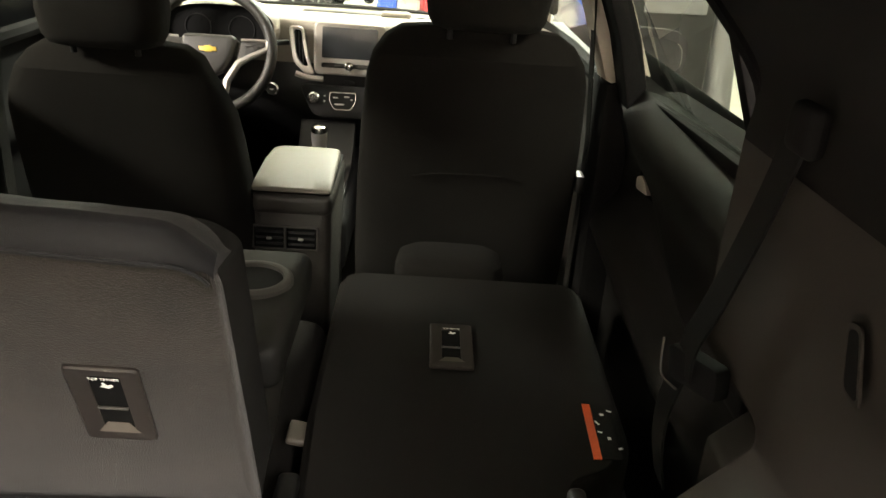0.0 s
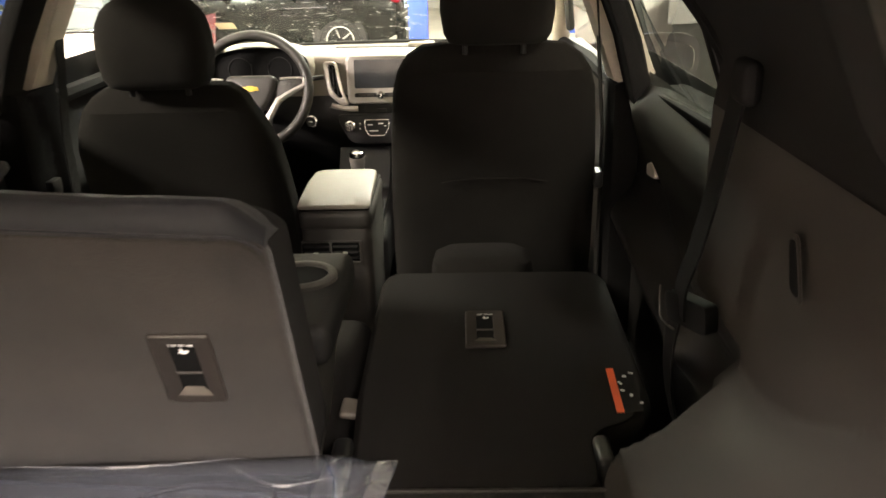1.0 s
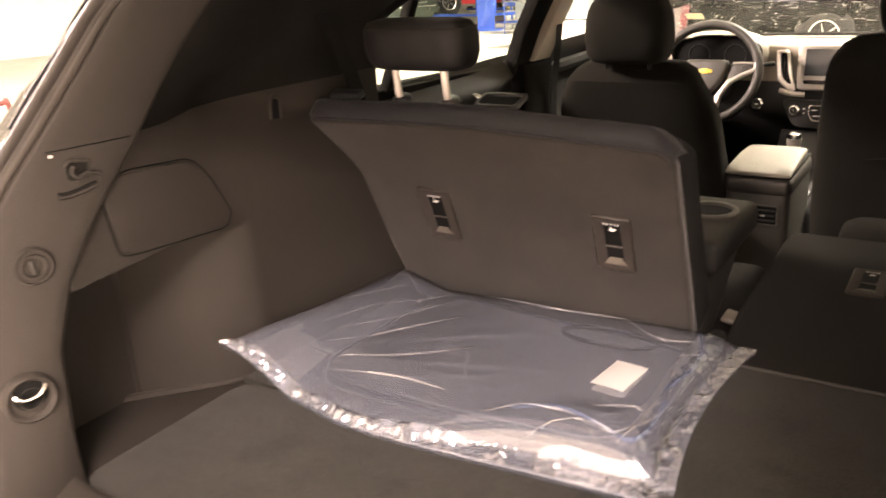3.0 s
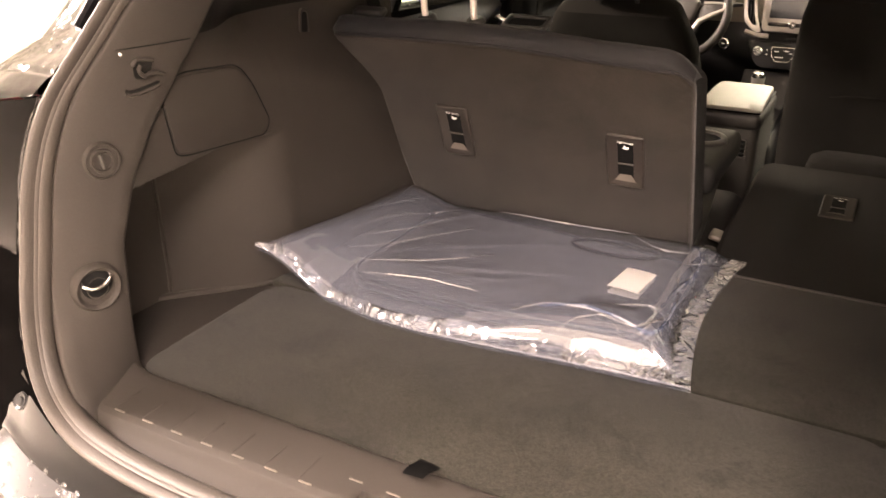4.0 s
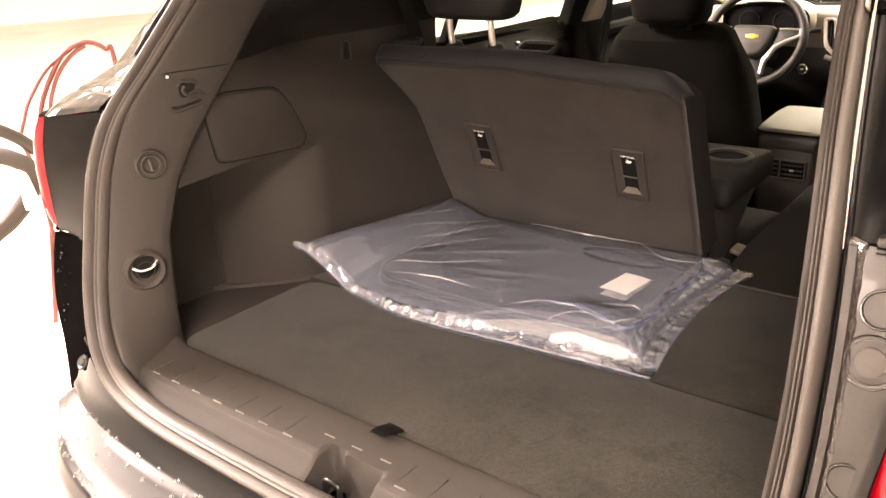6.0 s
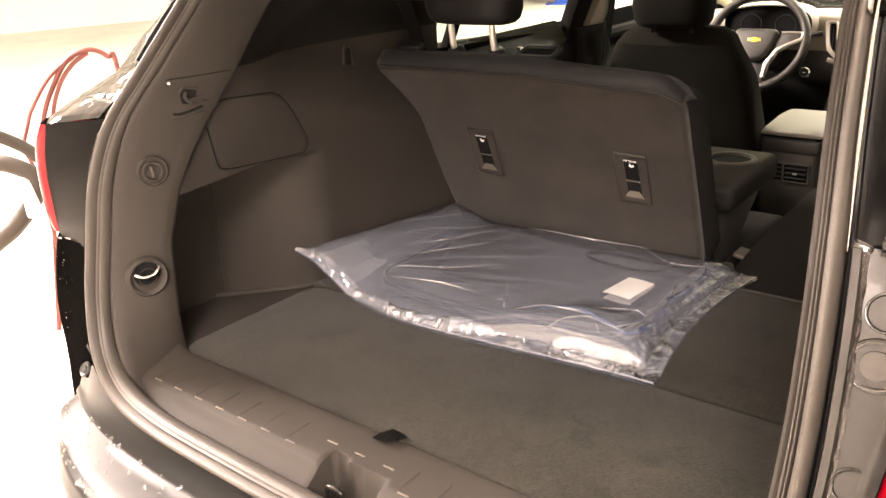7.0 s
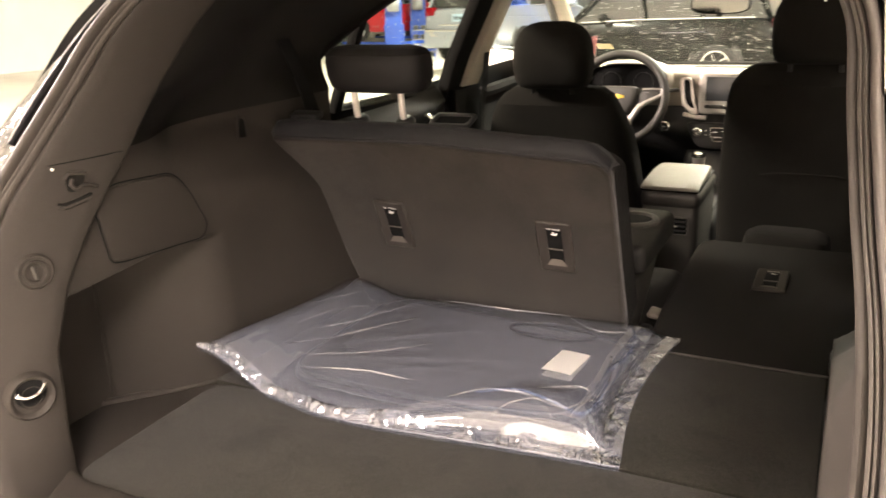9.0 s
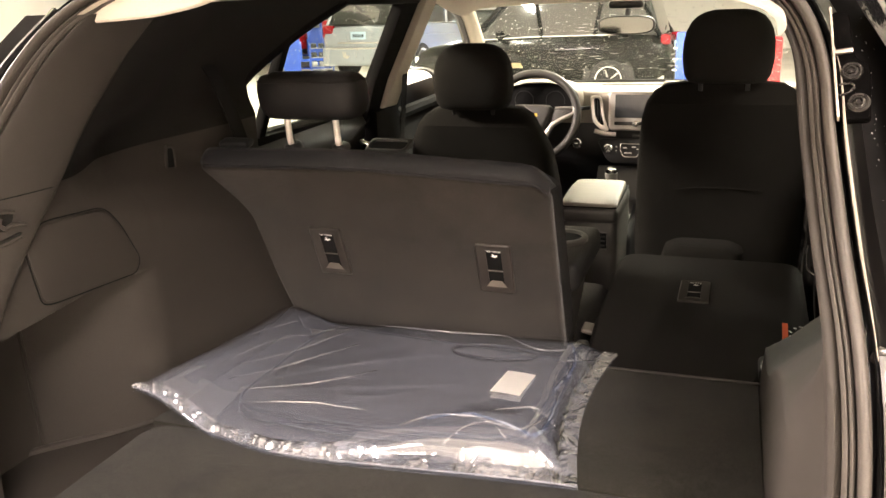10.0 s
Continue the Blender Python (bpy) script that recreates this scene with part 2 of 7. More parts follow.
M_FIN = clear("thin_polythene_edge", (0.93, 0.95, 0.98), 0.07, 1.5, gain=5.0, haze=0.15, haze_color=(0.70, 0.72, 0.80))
# Blue diffuse haze paints the bluish highlight on the taut film.
M_BLUEGLINT = clear("painted_blue_glint", (0.80, 0.87, 0.98), 0.08, 1.5, gain=5.0, haze=0.22, haze_color=(0.42, 0.55, 0.95))
M_GLASS = clear("window_glass", (0.9, 0.92, 0.9), 0.01, 1.5, gain=0.25)
M_TINT = clear("tinted_glass", (0.59, 0.62, 0.57), 0.01, 1.5, gain=1.0)
# White diffuse haze in both drop materials paints the lamps' glint.
M_DROP = clear("water_drop", (0.8, 0.8, 0.8), 0.03, 1.33, gain=3.0, haze=0.10, haze_color=(0.85, 0.85, 0.85))
M_GLINT = clear("water_drop_white_glint", (0.9, 0.9, 0.9), 0.04, 1.33, gain=4.0, haze=0.5, haze_color=(0.95, 0.95, 0.95))
M_REDLENS = material("red_lamp_lens", (0.2, 0.002, 0.007), 0.25, spread=0.15, scale=60, coat=0.15, spec=0.25)
M_LENSWHITE = material("clear_lamp_lens", (0.75, 0.72, 0.7), 0.15, spread=0.05, coat=1.0)
M_CONCRETE = material("shop_concrete", (0.6, 0.57, 0.52), 0.5, spread=0.16, scale=8, fine=0.12, fine_scale=60, bump=0.15, bump_scale=120, detail=8)
M_WALL = material("white_shop_wall", (0.78, 0.76, 0.72), 0.7, spread=0.06, scale=6, fine=0.04, fine_scale=80)
M_BLUE = material("blue_lift_paint", (0.025, 0.08, 0.42), 0.4, spread=0.15, scale=20, fine=0.1, fine_scale=90)
M_REDPAINT = material("red_car_paint", (0.5, 0.012, 0.02), 0.3, spread=0.12, scale=10, coat=1.0)
M_SILVER = material("silver_car_paint", (0.27, 0.30, 0.34), 0.35, metal=0.1, spread=0.06, scale=10, coat=1.0)
M_WHITEPAINT = material("white_car_paint", (0.78, 0.78, 0.76), 0.3, spread=0.05, scale=10, coat=1.0)
M_SUVPAINT = material("wet_black_paint", (0.004, 0.0045, 0.004), 0.25, spread=0.3, scale=20, coat=0.1, spec=0.1, bump=0.06, bump_scale=9)
M_GREENPAINT = material("dark_green_car_paint", (0.05, 0.065, 0.05), 0.3, spread=0.2, scale=20, coat=0.8)
M_TYRE = material("tyre_rubber", (0.02, 0.02, 0.02), 0.8, spread=0.2, scale=40, bump=0.2, bump_scale=100)
M_ALLOY = material("alloy_wheel", (0.7, 0.69, 0.66), 0.3, metal=0.9, spread=0.08)
M_DARKGLASS = material("dark_car_glass", (0.02, 0.024, 0.024), 0.06, spread=0.2, coat=1.0)
M_HOSERED = material("red_air_hose", (0.13, 0.028, 0.022), 0.5, spread=0.15, scale=30)
M_HOSEDARK = material("brown_exhaust_hose", (0.030, 0.022, 0.016), 0.7, spread=0.3, scale=40, bump=0.3, bump_scale=80)
M_YELLOW = material("yellow_plastic", (0.40, 0.22, 0.02), 0.5, spread=0.15, scale=30)
M_STEEL = material("grey_steel", (0.25, 0.25, 0.26), 0.45, metal=0.6, spread=0.2, scale=30, fine=0.1)
M_PLATE = material("blue_number_plate", (0.35, 0.5, 0.62), 0.5, spread=0.1)
M_TAN = material("tan_sticker", (0.62, 0.5, 0.33), 0.7, spread=0.08, scale=60)
M_TUBE = glowing("lamp_tube", (1.0, 0.9, 0.75), 6.0)
M_CANVAS = material("pale_sheet", (0.55, 0.52, 0.46), 0.8, spread=0.15, scale=20)

# ---------------------------------------------------------------- mesh helpers
def part(name, bm, mat, parent=None, label="", smooth=True, sharp=42):
    """Links a bmesh as ONE mesh object, under a thing or a part."""
    me = bpy.data.meshes.new(name)
    bmesh.ops.recalc_face_normals(bm, faces=bm.faces)
    if smooth:
        lim = radians(sharp)
        for f in bm.faces:
            f.smooth = True
        for e in bm.edges:
            if len(e.link_faces) == 2 and e.calc_face_angle(0) > lim:
                e.smooth = False
    bm.to_mesh(me)
    bm.free()
    me.materials.append(mat)
    o = new(name, me)
    if parent is not None:
        o.parent = parent
    if label:
        o["label"] = label
    return o


def thing(name, label, category, group="", kind="", at=(0, 0, 0)):
    o = new(name)
    o.empty_display_size = 0.05
    o.location = at
    return tagged(o, label, category, group, kind)


def joined(*bms):
    out = bms[0]
    for b in bms[1:]:
        add(out, b)
    return out


def add(bm, other, m=None):
    """Adds the faces of another bmesh, which is used up."""
    vs = [bm.verts.new(m @ v.co if m else v.co) for v in other.verts]
    other.verts.index_update()
    for f in other.faces:
        bm.faces.new([vs[v.index] for v in f.verts])
    other.free()
    return bm


def rbox(size, at=(0, 0, 0), r=0.004, seg=2, turn=None):
    bm = bmesh.new()
    bmesh.ops.create_cube(bm, size=1.0)
    bmesh.ops.scale(bm, vec=size, verts=bm.verts)
    if r:
        bmesh.ops.bevel(bm, geom=bm.edges[:], offset=min(r, min(size) * 0.49), segments=seg, profile=0.5, affect="EDGES", clamp_overlap=True)
    m = Matrix.Translation(at) @ (turn or Matrix())
    bmesh.ops.transform(bm, matrix=m, verts=bm.verts)
    return bm


def slab(outline, depth, m=None, r=0.0, seg=2):
    """A plate: an outline in local x, y, thick along local z from 0 to depth, with rounded rims."""
    bm = bmesh.new()
    vs = [bm.verts.new((x, y, 0)) for x, y in outline]
    f = bm.faces.new(vs)
    ex = bmesh.ops.extrude_face_region(bm, geom=[f])
    bmesh.ops.translate(bm, vec=(0, 0, depth), verts=[g for g in ex["geom"] if isinstance(g, bmesh.types.BMVert)])
    bmesh.ops.recalc_face_normals(bm, faces=bm.faces)
    if r:
        rim = [e for e in bm.edges if abs(e.verts[0].co.z - e.verts[1].co.z) < 1e-6]
        bmesh.ops.bevel(bm, geom=rim, offset=r, segments=seg, profile=0.5, affect="EDGES", clamp_overlap=True)
    if m:
        bmesh.ops.transform(bm, matrix=m, verts=bm.verts)
    return bm


def rounded(points, r, seg=5):
    """An outline with its corners rounded."""
    out, n = [], len(points)
    for i in range(n):
        p, a, b = Vector(points[i]), Vector(points[i - 1]), Vector(points[(i + 1) % n])
        da, db = (a - p), (b - p)
        k = min(r, da.length * 0.45, db.length * 0.45)
        s, e = p + da.normalized() * k, p + db.normalized() * k
        for j in range(seg + 1):
            t = j / seg
            out.append(tuple(s * (1 - t) ** 2 + p * 2 * t * (1 - t) + e * t * t))
    return out


def rect(w, h, r=0.0, seg=5, at=(0, 0)):
    x, y = at
    pts = [(x - w / 2, y - h / 2), (x + w / 2, y - h / 2), (x + w / 2, y + h / 2), (x - w / 2, y + h / 2)]
    return rounded(pts, r, seg) if r else pts


def ring(outer, inner, depth, m=None, r=0.0):
    """A frame between two outlines of the same count, thick along local z."""
    bm, n = bmesh.new(), len(outer)
    rows = []
    for pts, z in ((outer, 0), (outer, depth), (inner, depth), (inner, 0)):
        rows.append([bm.verts.new((x, y, z)) for x, y in pts])
    for k in range(4):
        a, b = rows[k], rows[(k + 1) % 4]
        for i in range(n):
            bm.faces.new((a[i], a[(i + 1) % n], b[(i + 1) % n], b[i]))
    if r:
        e = [e for e in bm.edges if abs(e.verts[0].co.z - depth) < 1e-6 and abs(e.verts[1].co.z - depth) < 1e-6
             and (e.verts[0] in rows[1]) == (e.verts[1] in rows[1])]
        bmesh.ops.bevel(bm, geom=e, offset=r, segments=2, profile=0.5, affect="EDGES", clamp_overlap=True)
    if m:
        bmesh.ops.transform(bm, matrix=m, verts=bm.verts)
    return bm


def loft(rings, closed=True, caps=True, wrap=False):
    """A skin over rings of points."""
    bm = bmesh.new()
    rows = [[bm.verts.new(p) for p in r] for r in rings]
    n = len(rows[0])
    for a, b in zip(rows, rows[1:] + (rows[:1] if wrap else [])):
        for i in range(n if closed else n - 1):
            bm.faces.new((a[i], a[(i + 1) % n], b[(i + 1) % n], b[i]))
    if caps and closed and not wrap:
        bm.faces.new(rows[0][::-1])
        bm.faces.new(rows[-1])
    return bm


def spline(points, steps=6, closed=False):
    """A smooth line through points."""
    pts = [Vector(p) for p in points]
    n, out = len(pts), []
    for i in range(n if closed else n - 1):
        p0 = pts[i - 1] if (i or closed) else pts[0]
        p1, p2 = pts[i], pts[(i + 1) % n]
        p3 = pts[(i + 2) % n] if (closed or i + 2 < n) else pts[-1]
        for j in range(steps):
            t = j / steps
            out.append(0.5 * (2 * p1 + (p2 - p0) * t + (2 * p0 - 5 * p1 + 4 * p2 - p3) * t * t + (3 * p1 - p0 - 3 * p2 + p3) * t ** 3))
    if not closed:
        out.append(pts[-1])
    return out


def tube(points, radius, n=8, closed=False, caps=True):
    pts = [Vector(p) for p in points]
    rings, up = [], None
    for i, p in enumerate(pts):
        a = pts[i - 1] if (i or closed) else p
        b = pts[(i + 1) % len(pts)] if (closed or i + 1 < len(pts)) else p
        d = (b - a).normalized()
        if up is None:
            up = d.orthogonal().normalized()
        up = (up - d * up.dot(d)).normalized()
        side = d.cross(up)
        r = radius[i] if isinstance(radius, (list, tuple)) else radius
        rings.append([p + (up * math.cos(k * math.tau / n) + side * math.sin(k * math.tau / n)) * r for k in range(n)])
    return loft(rings, True, caps, closed)


def lathe(profile, n=24, m=None):
    """A turned body: profile of (radius, height), about local z."""
    rings = [[(r * math.cos(k * math.tau / n), r * math.sin(k * math.tau / n), z) for k in range(n)] for r, z in profile]
    bm = loft(rings, True, True)
    if m:
        bmesh.ops.transform(bm, matrix=m, verts=bm.verts)
    return bm


def sheet(fn, nu, nv):
    """A surface fn(u, v) over the unit square."""
    bm = bmesh.new()
    rows = [[bm.verts.new(fn(i / nu, j / nv)) for i in range(nu + 1)] for j in range(nv + 1)]
    for a, b in zip(rows, rows[1:]):
        for i in range(nu):
            bm.faces.new((a[i], a[i + 1], b[i + 1], b[i]))
    return bm


def oval(cx, cy, a, b, n=28, e=2.0):
    """A rounded outline between an ellipse (e=2) and a box."""
    out = []
    for k in range(n):
        c, s = math.cos(k * math.tau / n), math.sin(k * math.tau / n)
        out.append((cx + a * math.copysign(abs(c) ** (2 / e), c), cy + b * math.copysign(abs(s) ** (2 / e), s)))
    return out


def step(a, b, x):
    t = max(0.0, min(1.0, (x - a) / (b - a)))
    return t * t * (3 - 2 * t)


def axes(origin, x, y, z):
    m = Matrix((x, y, z)).transposed().to_4x4()
    m.translation = origin
    return m


def words(text, size, m, parent, mat=M_WHITE, name="lettering"):
    """Printed words as a flat mesh, centred on m."""
    c = bpy.data.curves.new(name, "FONT")
    c.body, c.size, c.align_x, c.align_y = text, size, "CENTER", "CENTER"
    c.extrude = 0.0002
    o = bpy.data.objects.new(name, c)
    scene.collection.objects.link(o)
    me = bpy.data.meshes.new_from_object(o.evaluated_get(bpy.context.evaluated_depsgraph_get()))
    bpy.data.objects.remove(o)
    me.materials.clear()
    me.materials.append(mat)
    o = new(name, me)
    o.parent, o.matrix_local = parent, m
    return o

# ---------------------------------------------------------------- the car's shell
FLOOR = 0.75                                       # load floor


def side_x(z):
    """Half the cabin's width at a height."""
    return 0.70 - 0.34 * max(0.0, z - 1.15)


# The tailgate opening, half of it, from the sill's middle up to the roof's middle.
XO = -0.03                                          # the tail's middle
OPENING = [(0, -0.138, 0.727), (0.2, -0.136, 0.727), (0.36, -0.131, 0.729), (0.47, -0.120, 0.746), (0.545, -0.100, 0.794), (0.576, -0.076, 0.88),
           (0.582, -0.05, 0.98), (0.579, -0.022, 1.09), (0.569, 0.02, 1.18), (0.547, 0.085, 1.262), (0.522, 0.15, 1.345), (0.495, 0.21, 1.425),
           (0.455, 0.26, 1.485), (0.38, 0.295, 1.525), (0.22, 0.325, 1.553), (0, 0.335, 1.56)]


def table(rows, z):
    """Straight-line interpolation in a short table."""
    if z <= rows[0][0]:
        return rows[0][1]
    for (a, p), (b, q) in zip(rows, rows[1:]):
        if z <= b:
            return p + (q - p) * (z - a) / (b - a)
    return rows[-1][1]


def widen(z):
    """The body leans: its driver's side stands a little further out with height."""
    return table([(0.74, 0.004), (0.8, 0.008), (1.0, 0.011), (1.18, 0.014), (1.262, 0.021), (1.345, 0.033), (1.425, 0.049), (1.485, 0.056), (1.525, 0.06), (1.553, 0.04), (1.56, 0.0)], z)


def rim(s):
    return [(XO + s * x + (widen(z) if s > 0 and x > 0 else 0.0), y, z) for x, y, z in OPENING]


def rim_at(z, s):
    pts = [p for p in rim(s) if p[2] >= 0.738]
    return table([(p[2], p[0]) for p in pts], z), table([(p[2], p[1]) for p in pts], z)


def pillar_front(z, s):
    """Where the broad rear pillar trim ends and the side wall sets back: x, y."""
    if s < 0:
        return (-table([(0.74, 0.548), (0.95, 0.554), (1.05, 0.548), (1.11, 0.543), (1.16, 0.539), (1.2, 0.535), (1.24, 0.528), (1.3, 0.516), (1.345, 0.503), (1.42, 0.482), (1.48, 0.458)], z),
                table([(0.72, 0.042), (0.81, 0.043), (0.955, 0.056), (1.05, 0.09), (1.11, 0.127), (1.16, 0.167), (1.194, 0.197), (1.227, 0.225), (1.27, 0.255), (1.34, 0.303), (1.42, 0.37), (1.48, 0.43)], z))
    x, y = rim_at(z, s)
    return x - table([(0.78, 0.016), (0.9, 0.020), (1.15, 0.020), (1.21, 0.019), (1.3, 0.016), (1.4, 0.014)], z), y + table([(0.75, 0.11), (0.9, 0.085), (1.2, 0.075)], z)


LOOP = rim(1) + rim(-1)[-2:0:-1]
RIM = spline(LOOP, 5, closed=True)


def around(offsets, pts=RIM):
    """A band along the opening: rows of (outward, backward) offsets from its line."""
    mid = Vector((XO, 0, 1.1))
    rings, n = [], len(pts)
    for i, p in enumerate(pts):
        d = (pts[(i + 1) % n] - pts[i - 1]).normalized()
        out = Vector((0, -1, 0))
        side = d.cross(out)
        side = Vector((side.x, 0, side.z)).normalized()
        if side.dot(p - mid) < 0:
            side = -side
        rings.append([p + side * o + Vector((0, -b, 0)) for o, b in offsets])
    return rings


car_body = thing("suv_body", "black five-door family car with its tailgate open and wet paint", "car")
seal = part("door_seal", loft(around([(-0.011, -0.020), (-0.0155, -0.012), (-0.0165, -0.004), (-0.0152, 0.004), (-0.0130, 0.0065), (-0.0122, 0.0015), (-0.0114, 0.0012), (-0.0106, 0.0080), (-0.0088, 0.0105), (-0.0072, 0.0085),
                                      (-0.0065, -0.001), (-0.0057, -0.001), (-0.0051, 0.012), (-0.0040, 0.020), (-0.0012, 0.0255), (0.0022, 0.0255), (0.0048, 0.020), (0.0062, 0.010), (0.007, 0.0), (0.0065, -0.02)]), True, False, True), M_RUBBER, car_body, "grey-brown double-lipped rubber seal", sharp=70)
part("gutter", loft(around([(0.006, -0.03), (0.008, -0.026), (0.0105, -0.026), (0.0112, -0.012), (0.0118, 0.006), (0.0132, 0.008), (0.0150, 0.004)]), False, False, True),
     M_PAINT, car_body, "wet black painted water channel")


def lens_edge(z, s):
    """How far out the tail lamp's red lens begins."""
    if s < 0:
        return table([(0.97, 0.702), (1.0, 0.705), (1.08, 0.702), (1.13, 0.690), (1.178, 0.664)], z)
    return table([(0.90, 0.650), (0.985, 0.657), (1.068, 0.668), (1.127, 0.688), (1.165, 0.71), (1.19, 0.74)], z)


def jamb(s):
    """The painted face beside the opening: three plugs, a seam with sealer, the strut's bracket in its channel above."""
    pts = [p for p in spline(rim(s)[3:13], 6)]
    low, high = [], []
    for p in pts:
        x, y, z = p
        if z < 1.186:
            far = XO + s * max(abs(x - XO) + 0.05, min(lens_edge(z, s), 0.70 if s > 0 else 0.64) - 0.008)
            low.append([(x + s * 0.0125, y + 0.02, z), (x + s * 0.014, y - 0.006, z), (x + s * 0.0155, y - 0.010, z), (x + s * 0.0225, y - 0.010, z), (x + s * 0.0255, y - 0.005, z),
                        (x + s * 0.031, y - 0.004, z), (far - s * 0.012, y - 0.004, z), (far, y - 0.010, z), (far + s * 0.007, min(y - 0.02, -0.058), z)])
        if z > 1.178:
            k = step(1.178, 1.205, z)
            high.append([(x + s * 0.0125, y + 0.02, z), (x + s * 0.014, y - 0.004, z), (x + s * 0.017, y - 0.006, z), (x + s * 0.021, y - 0.002, z), (x + s * 0.024, y + 0.02 * k, z), (x + s * 0.034, y + 0.004 + 0.03 * k, z), (x + s * 0.040, y + 0.004 + 0.095 * k, z),
                         (x + s * 0.10, y + 0.006 + 0.12 * k, z), (x + s * 0.135, y + 0.008 + 0.095 * k, z), (x + s * 0.165, y + 0.015 + 0.07 * k, z), (x + s * 0.23, y + 0.05 + 0.11 * k, z)])
    if s < 0:
        low = [row[:6] for row in low]
    part("rear_jamb", loft(low, False, False), M_JAMB if s > 0 else M_SHADEJAMB, car_body, "dusty painted jamb, toned for the warm wall it reflects" if s > 0 else "wet painted jamb, toned for the dark it reflects")
    part("pillar_panel", loft(high, False, False), M_CHANNEL, car_body, "glossy black pillar panel")
    lx, ly = rim_at(1.183, s)
    part("jamb_ledge", rbox((0.12, 0.014, 0.010), (lx + s * 0.098, ly - 0.008, 1.187), 0.003, 2), M_JAMB, car_body)
    part("jamb_ledge", rbox((0.12, 0.010, 0.004), (lx + s * 0.098, ly - 0.008, 1.1785), 0.001, 2), M_PAINT, car_body)
    part("ledge_clip", rbox((0.012, 0.012, 0.018), (lx + s * 0.076, ly - 0.012, 1.186), 0.004, 2), M_JAMB, car_body)
    part("seam_flap", rbox((0.020, 0.010, 0.018), (lx + s * 0.021, ly - 0.006, 1.176), 0.005, 3, Matrix.Rotation(radians(s * 20), 4, "Y")), M_SEALER, car_body)
    # beaded seam sealer
    fine = spline([Vector(r[4]) + Vector((s * 0.001, -0.003, 0)) for r in low], 6)
    part("seam_sealer", tube(fine, [0.0026 + 0.0022 * noise.noise(v * 60) for v in fine], 6), M_SEALER, car_body, "wet bead of seam sealer")
    for z, r, deep in ((1.133, 0.0165, 0), (1.090, 0.0215, 1), (0.982, 0.0165, 0)) if s > 0 else ():
        face = [(row[5][2], row[5][1]) for row in low]
        rise = Vector((0, table(face, z + 0.02) - table(face, z - 0.02), 0.04)).normalized()
        m = axes((XO + s * 0.636, table(face, z) + 0.0002, z), (1, 0, 0), rise, Vector((1, 0, 0)).cross(rise))
        prof = [(0.0005, 0.002), (r * 0.60, 0.003), (r * 0.66, -0.005), (r * 0.86, -0.006), (r * 0.92, 0.004), (r, 0.004), (r * 1.05, -0.004)] if deep else \
            [(0.0005, 0.0018), (r * 0.9, 0.0018), (r * 0.93, 0.0003), (r * 0.97, 0.0025), (r, 0.0025), (r * 1.03, -0.003)]
        plug = part("body_plug", lathe(prof, 32, m), M_JAMB if not deep else M_PLUG, car_body, "round rubber body plug")
        part("plug_gap", tube([m @ Vector((r * 1.045 * math.cos(a), r * 1.045 * math.sin(a), 0.0006)) for a in [k * math.tau / 40 for k in range(40)]], 0.0011 if not deep else 0.0022, 6, True), M_SEALER, plug, "wet dark ring round the plug")
    jx, jy = rim_at(0.945, s)
    part("panel_joint", tube([(jx + s * 0.014, jy - 0.011, 0.945), (jx + s * 0.05, jy - 0.0045, 0.942), (XO + s * 0.66, jy - 0.004, 0.938)], 0.0012, 5), M_BLACKSHADE, car_body)
    if s > 0:
        # added pale tube: the highlight along the flange, put in as colour
        edge = [Vector(r[0]) + Vector((0.0010, -0.042, 0)) for r in high if r[0][2] < 1.445]
        part("flange_highlight", tube(edge, [0.0004 + 0.0013 * step(0, 7, i) * step(0, 7, len(edge) - 1 - i) for i in range(len(edge))], 8), M_EDGEGLARE, car_body, "pale strip painted as the wet flange's highlight")
    # bracket of the gas strut with two bolts, in the channel
    if s < 0:
        return
    c = Vector((0.543, 0.166, 1.392))
    up = Vector((-s * 0.08, 0.60, 0.80)).normalized()
    nrm = Vector((-s * 0.12, -0.80, 0.60))
    nrm = (nrm - up * nrm.dot(up)).normalized()
    m = axes(c, up.cross(nrm), up, nrm)
    bracket = part("strut_bracket", slab(rounded([(-0.014, -0.034), (0.014, -0.036), (0.017, 0.022), (0.004, 0.034), (0.002, 0.085), (-0.014, 0.09)], 0.006), 0.012, m @ Matrix.Translation((0, 0, -0.008)), 0.002), M_CORNER, car_body, "wet strut bracket")
    part("bracket_flange", rbox((0.0028, 0.125, 0.012), (0, 0, 0), 0.0015, 2, m @ Matrix.Translation((-s * 0.015, 0.028, 0.006))), M_EDGEGLARE, bracket, "bracket flange with its wet shine painted pale")
    part("bracket_rib", rbox((0.016, 0.006, 0.005), (0, 0, 0), 0.002, 2, m @ Matrix.Translation((-s * 0.005, 0.040, 0.006))), M_JAMB, bracket)
    part("bracket_tab", rbox((0.018, 0.0035, 0.004), (0, 0, 0), 0.001, 2, m @ Matrix.Translation((-s * 0.006, 0.0385, 0.008))), M_EDGEGLARE, bracket, "bracket tab with its wet shine painted pale")
    part("bracket_bead", tube([m @ p for p in spline([(-s * 0.012, 0.004, 0.004), (-s * 0.002, 0.004, 0.005), (s * 0.001, -0.001, 0.005), (-s * 0.004, -0.006, 0.005), (-s * 0.012, -0.008, 0.004)], 5)], 0.0014, 6), M_BOLT, bracket, "wet pressed bead")
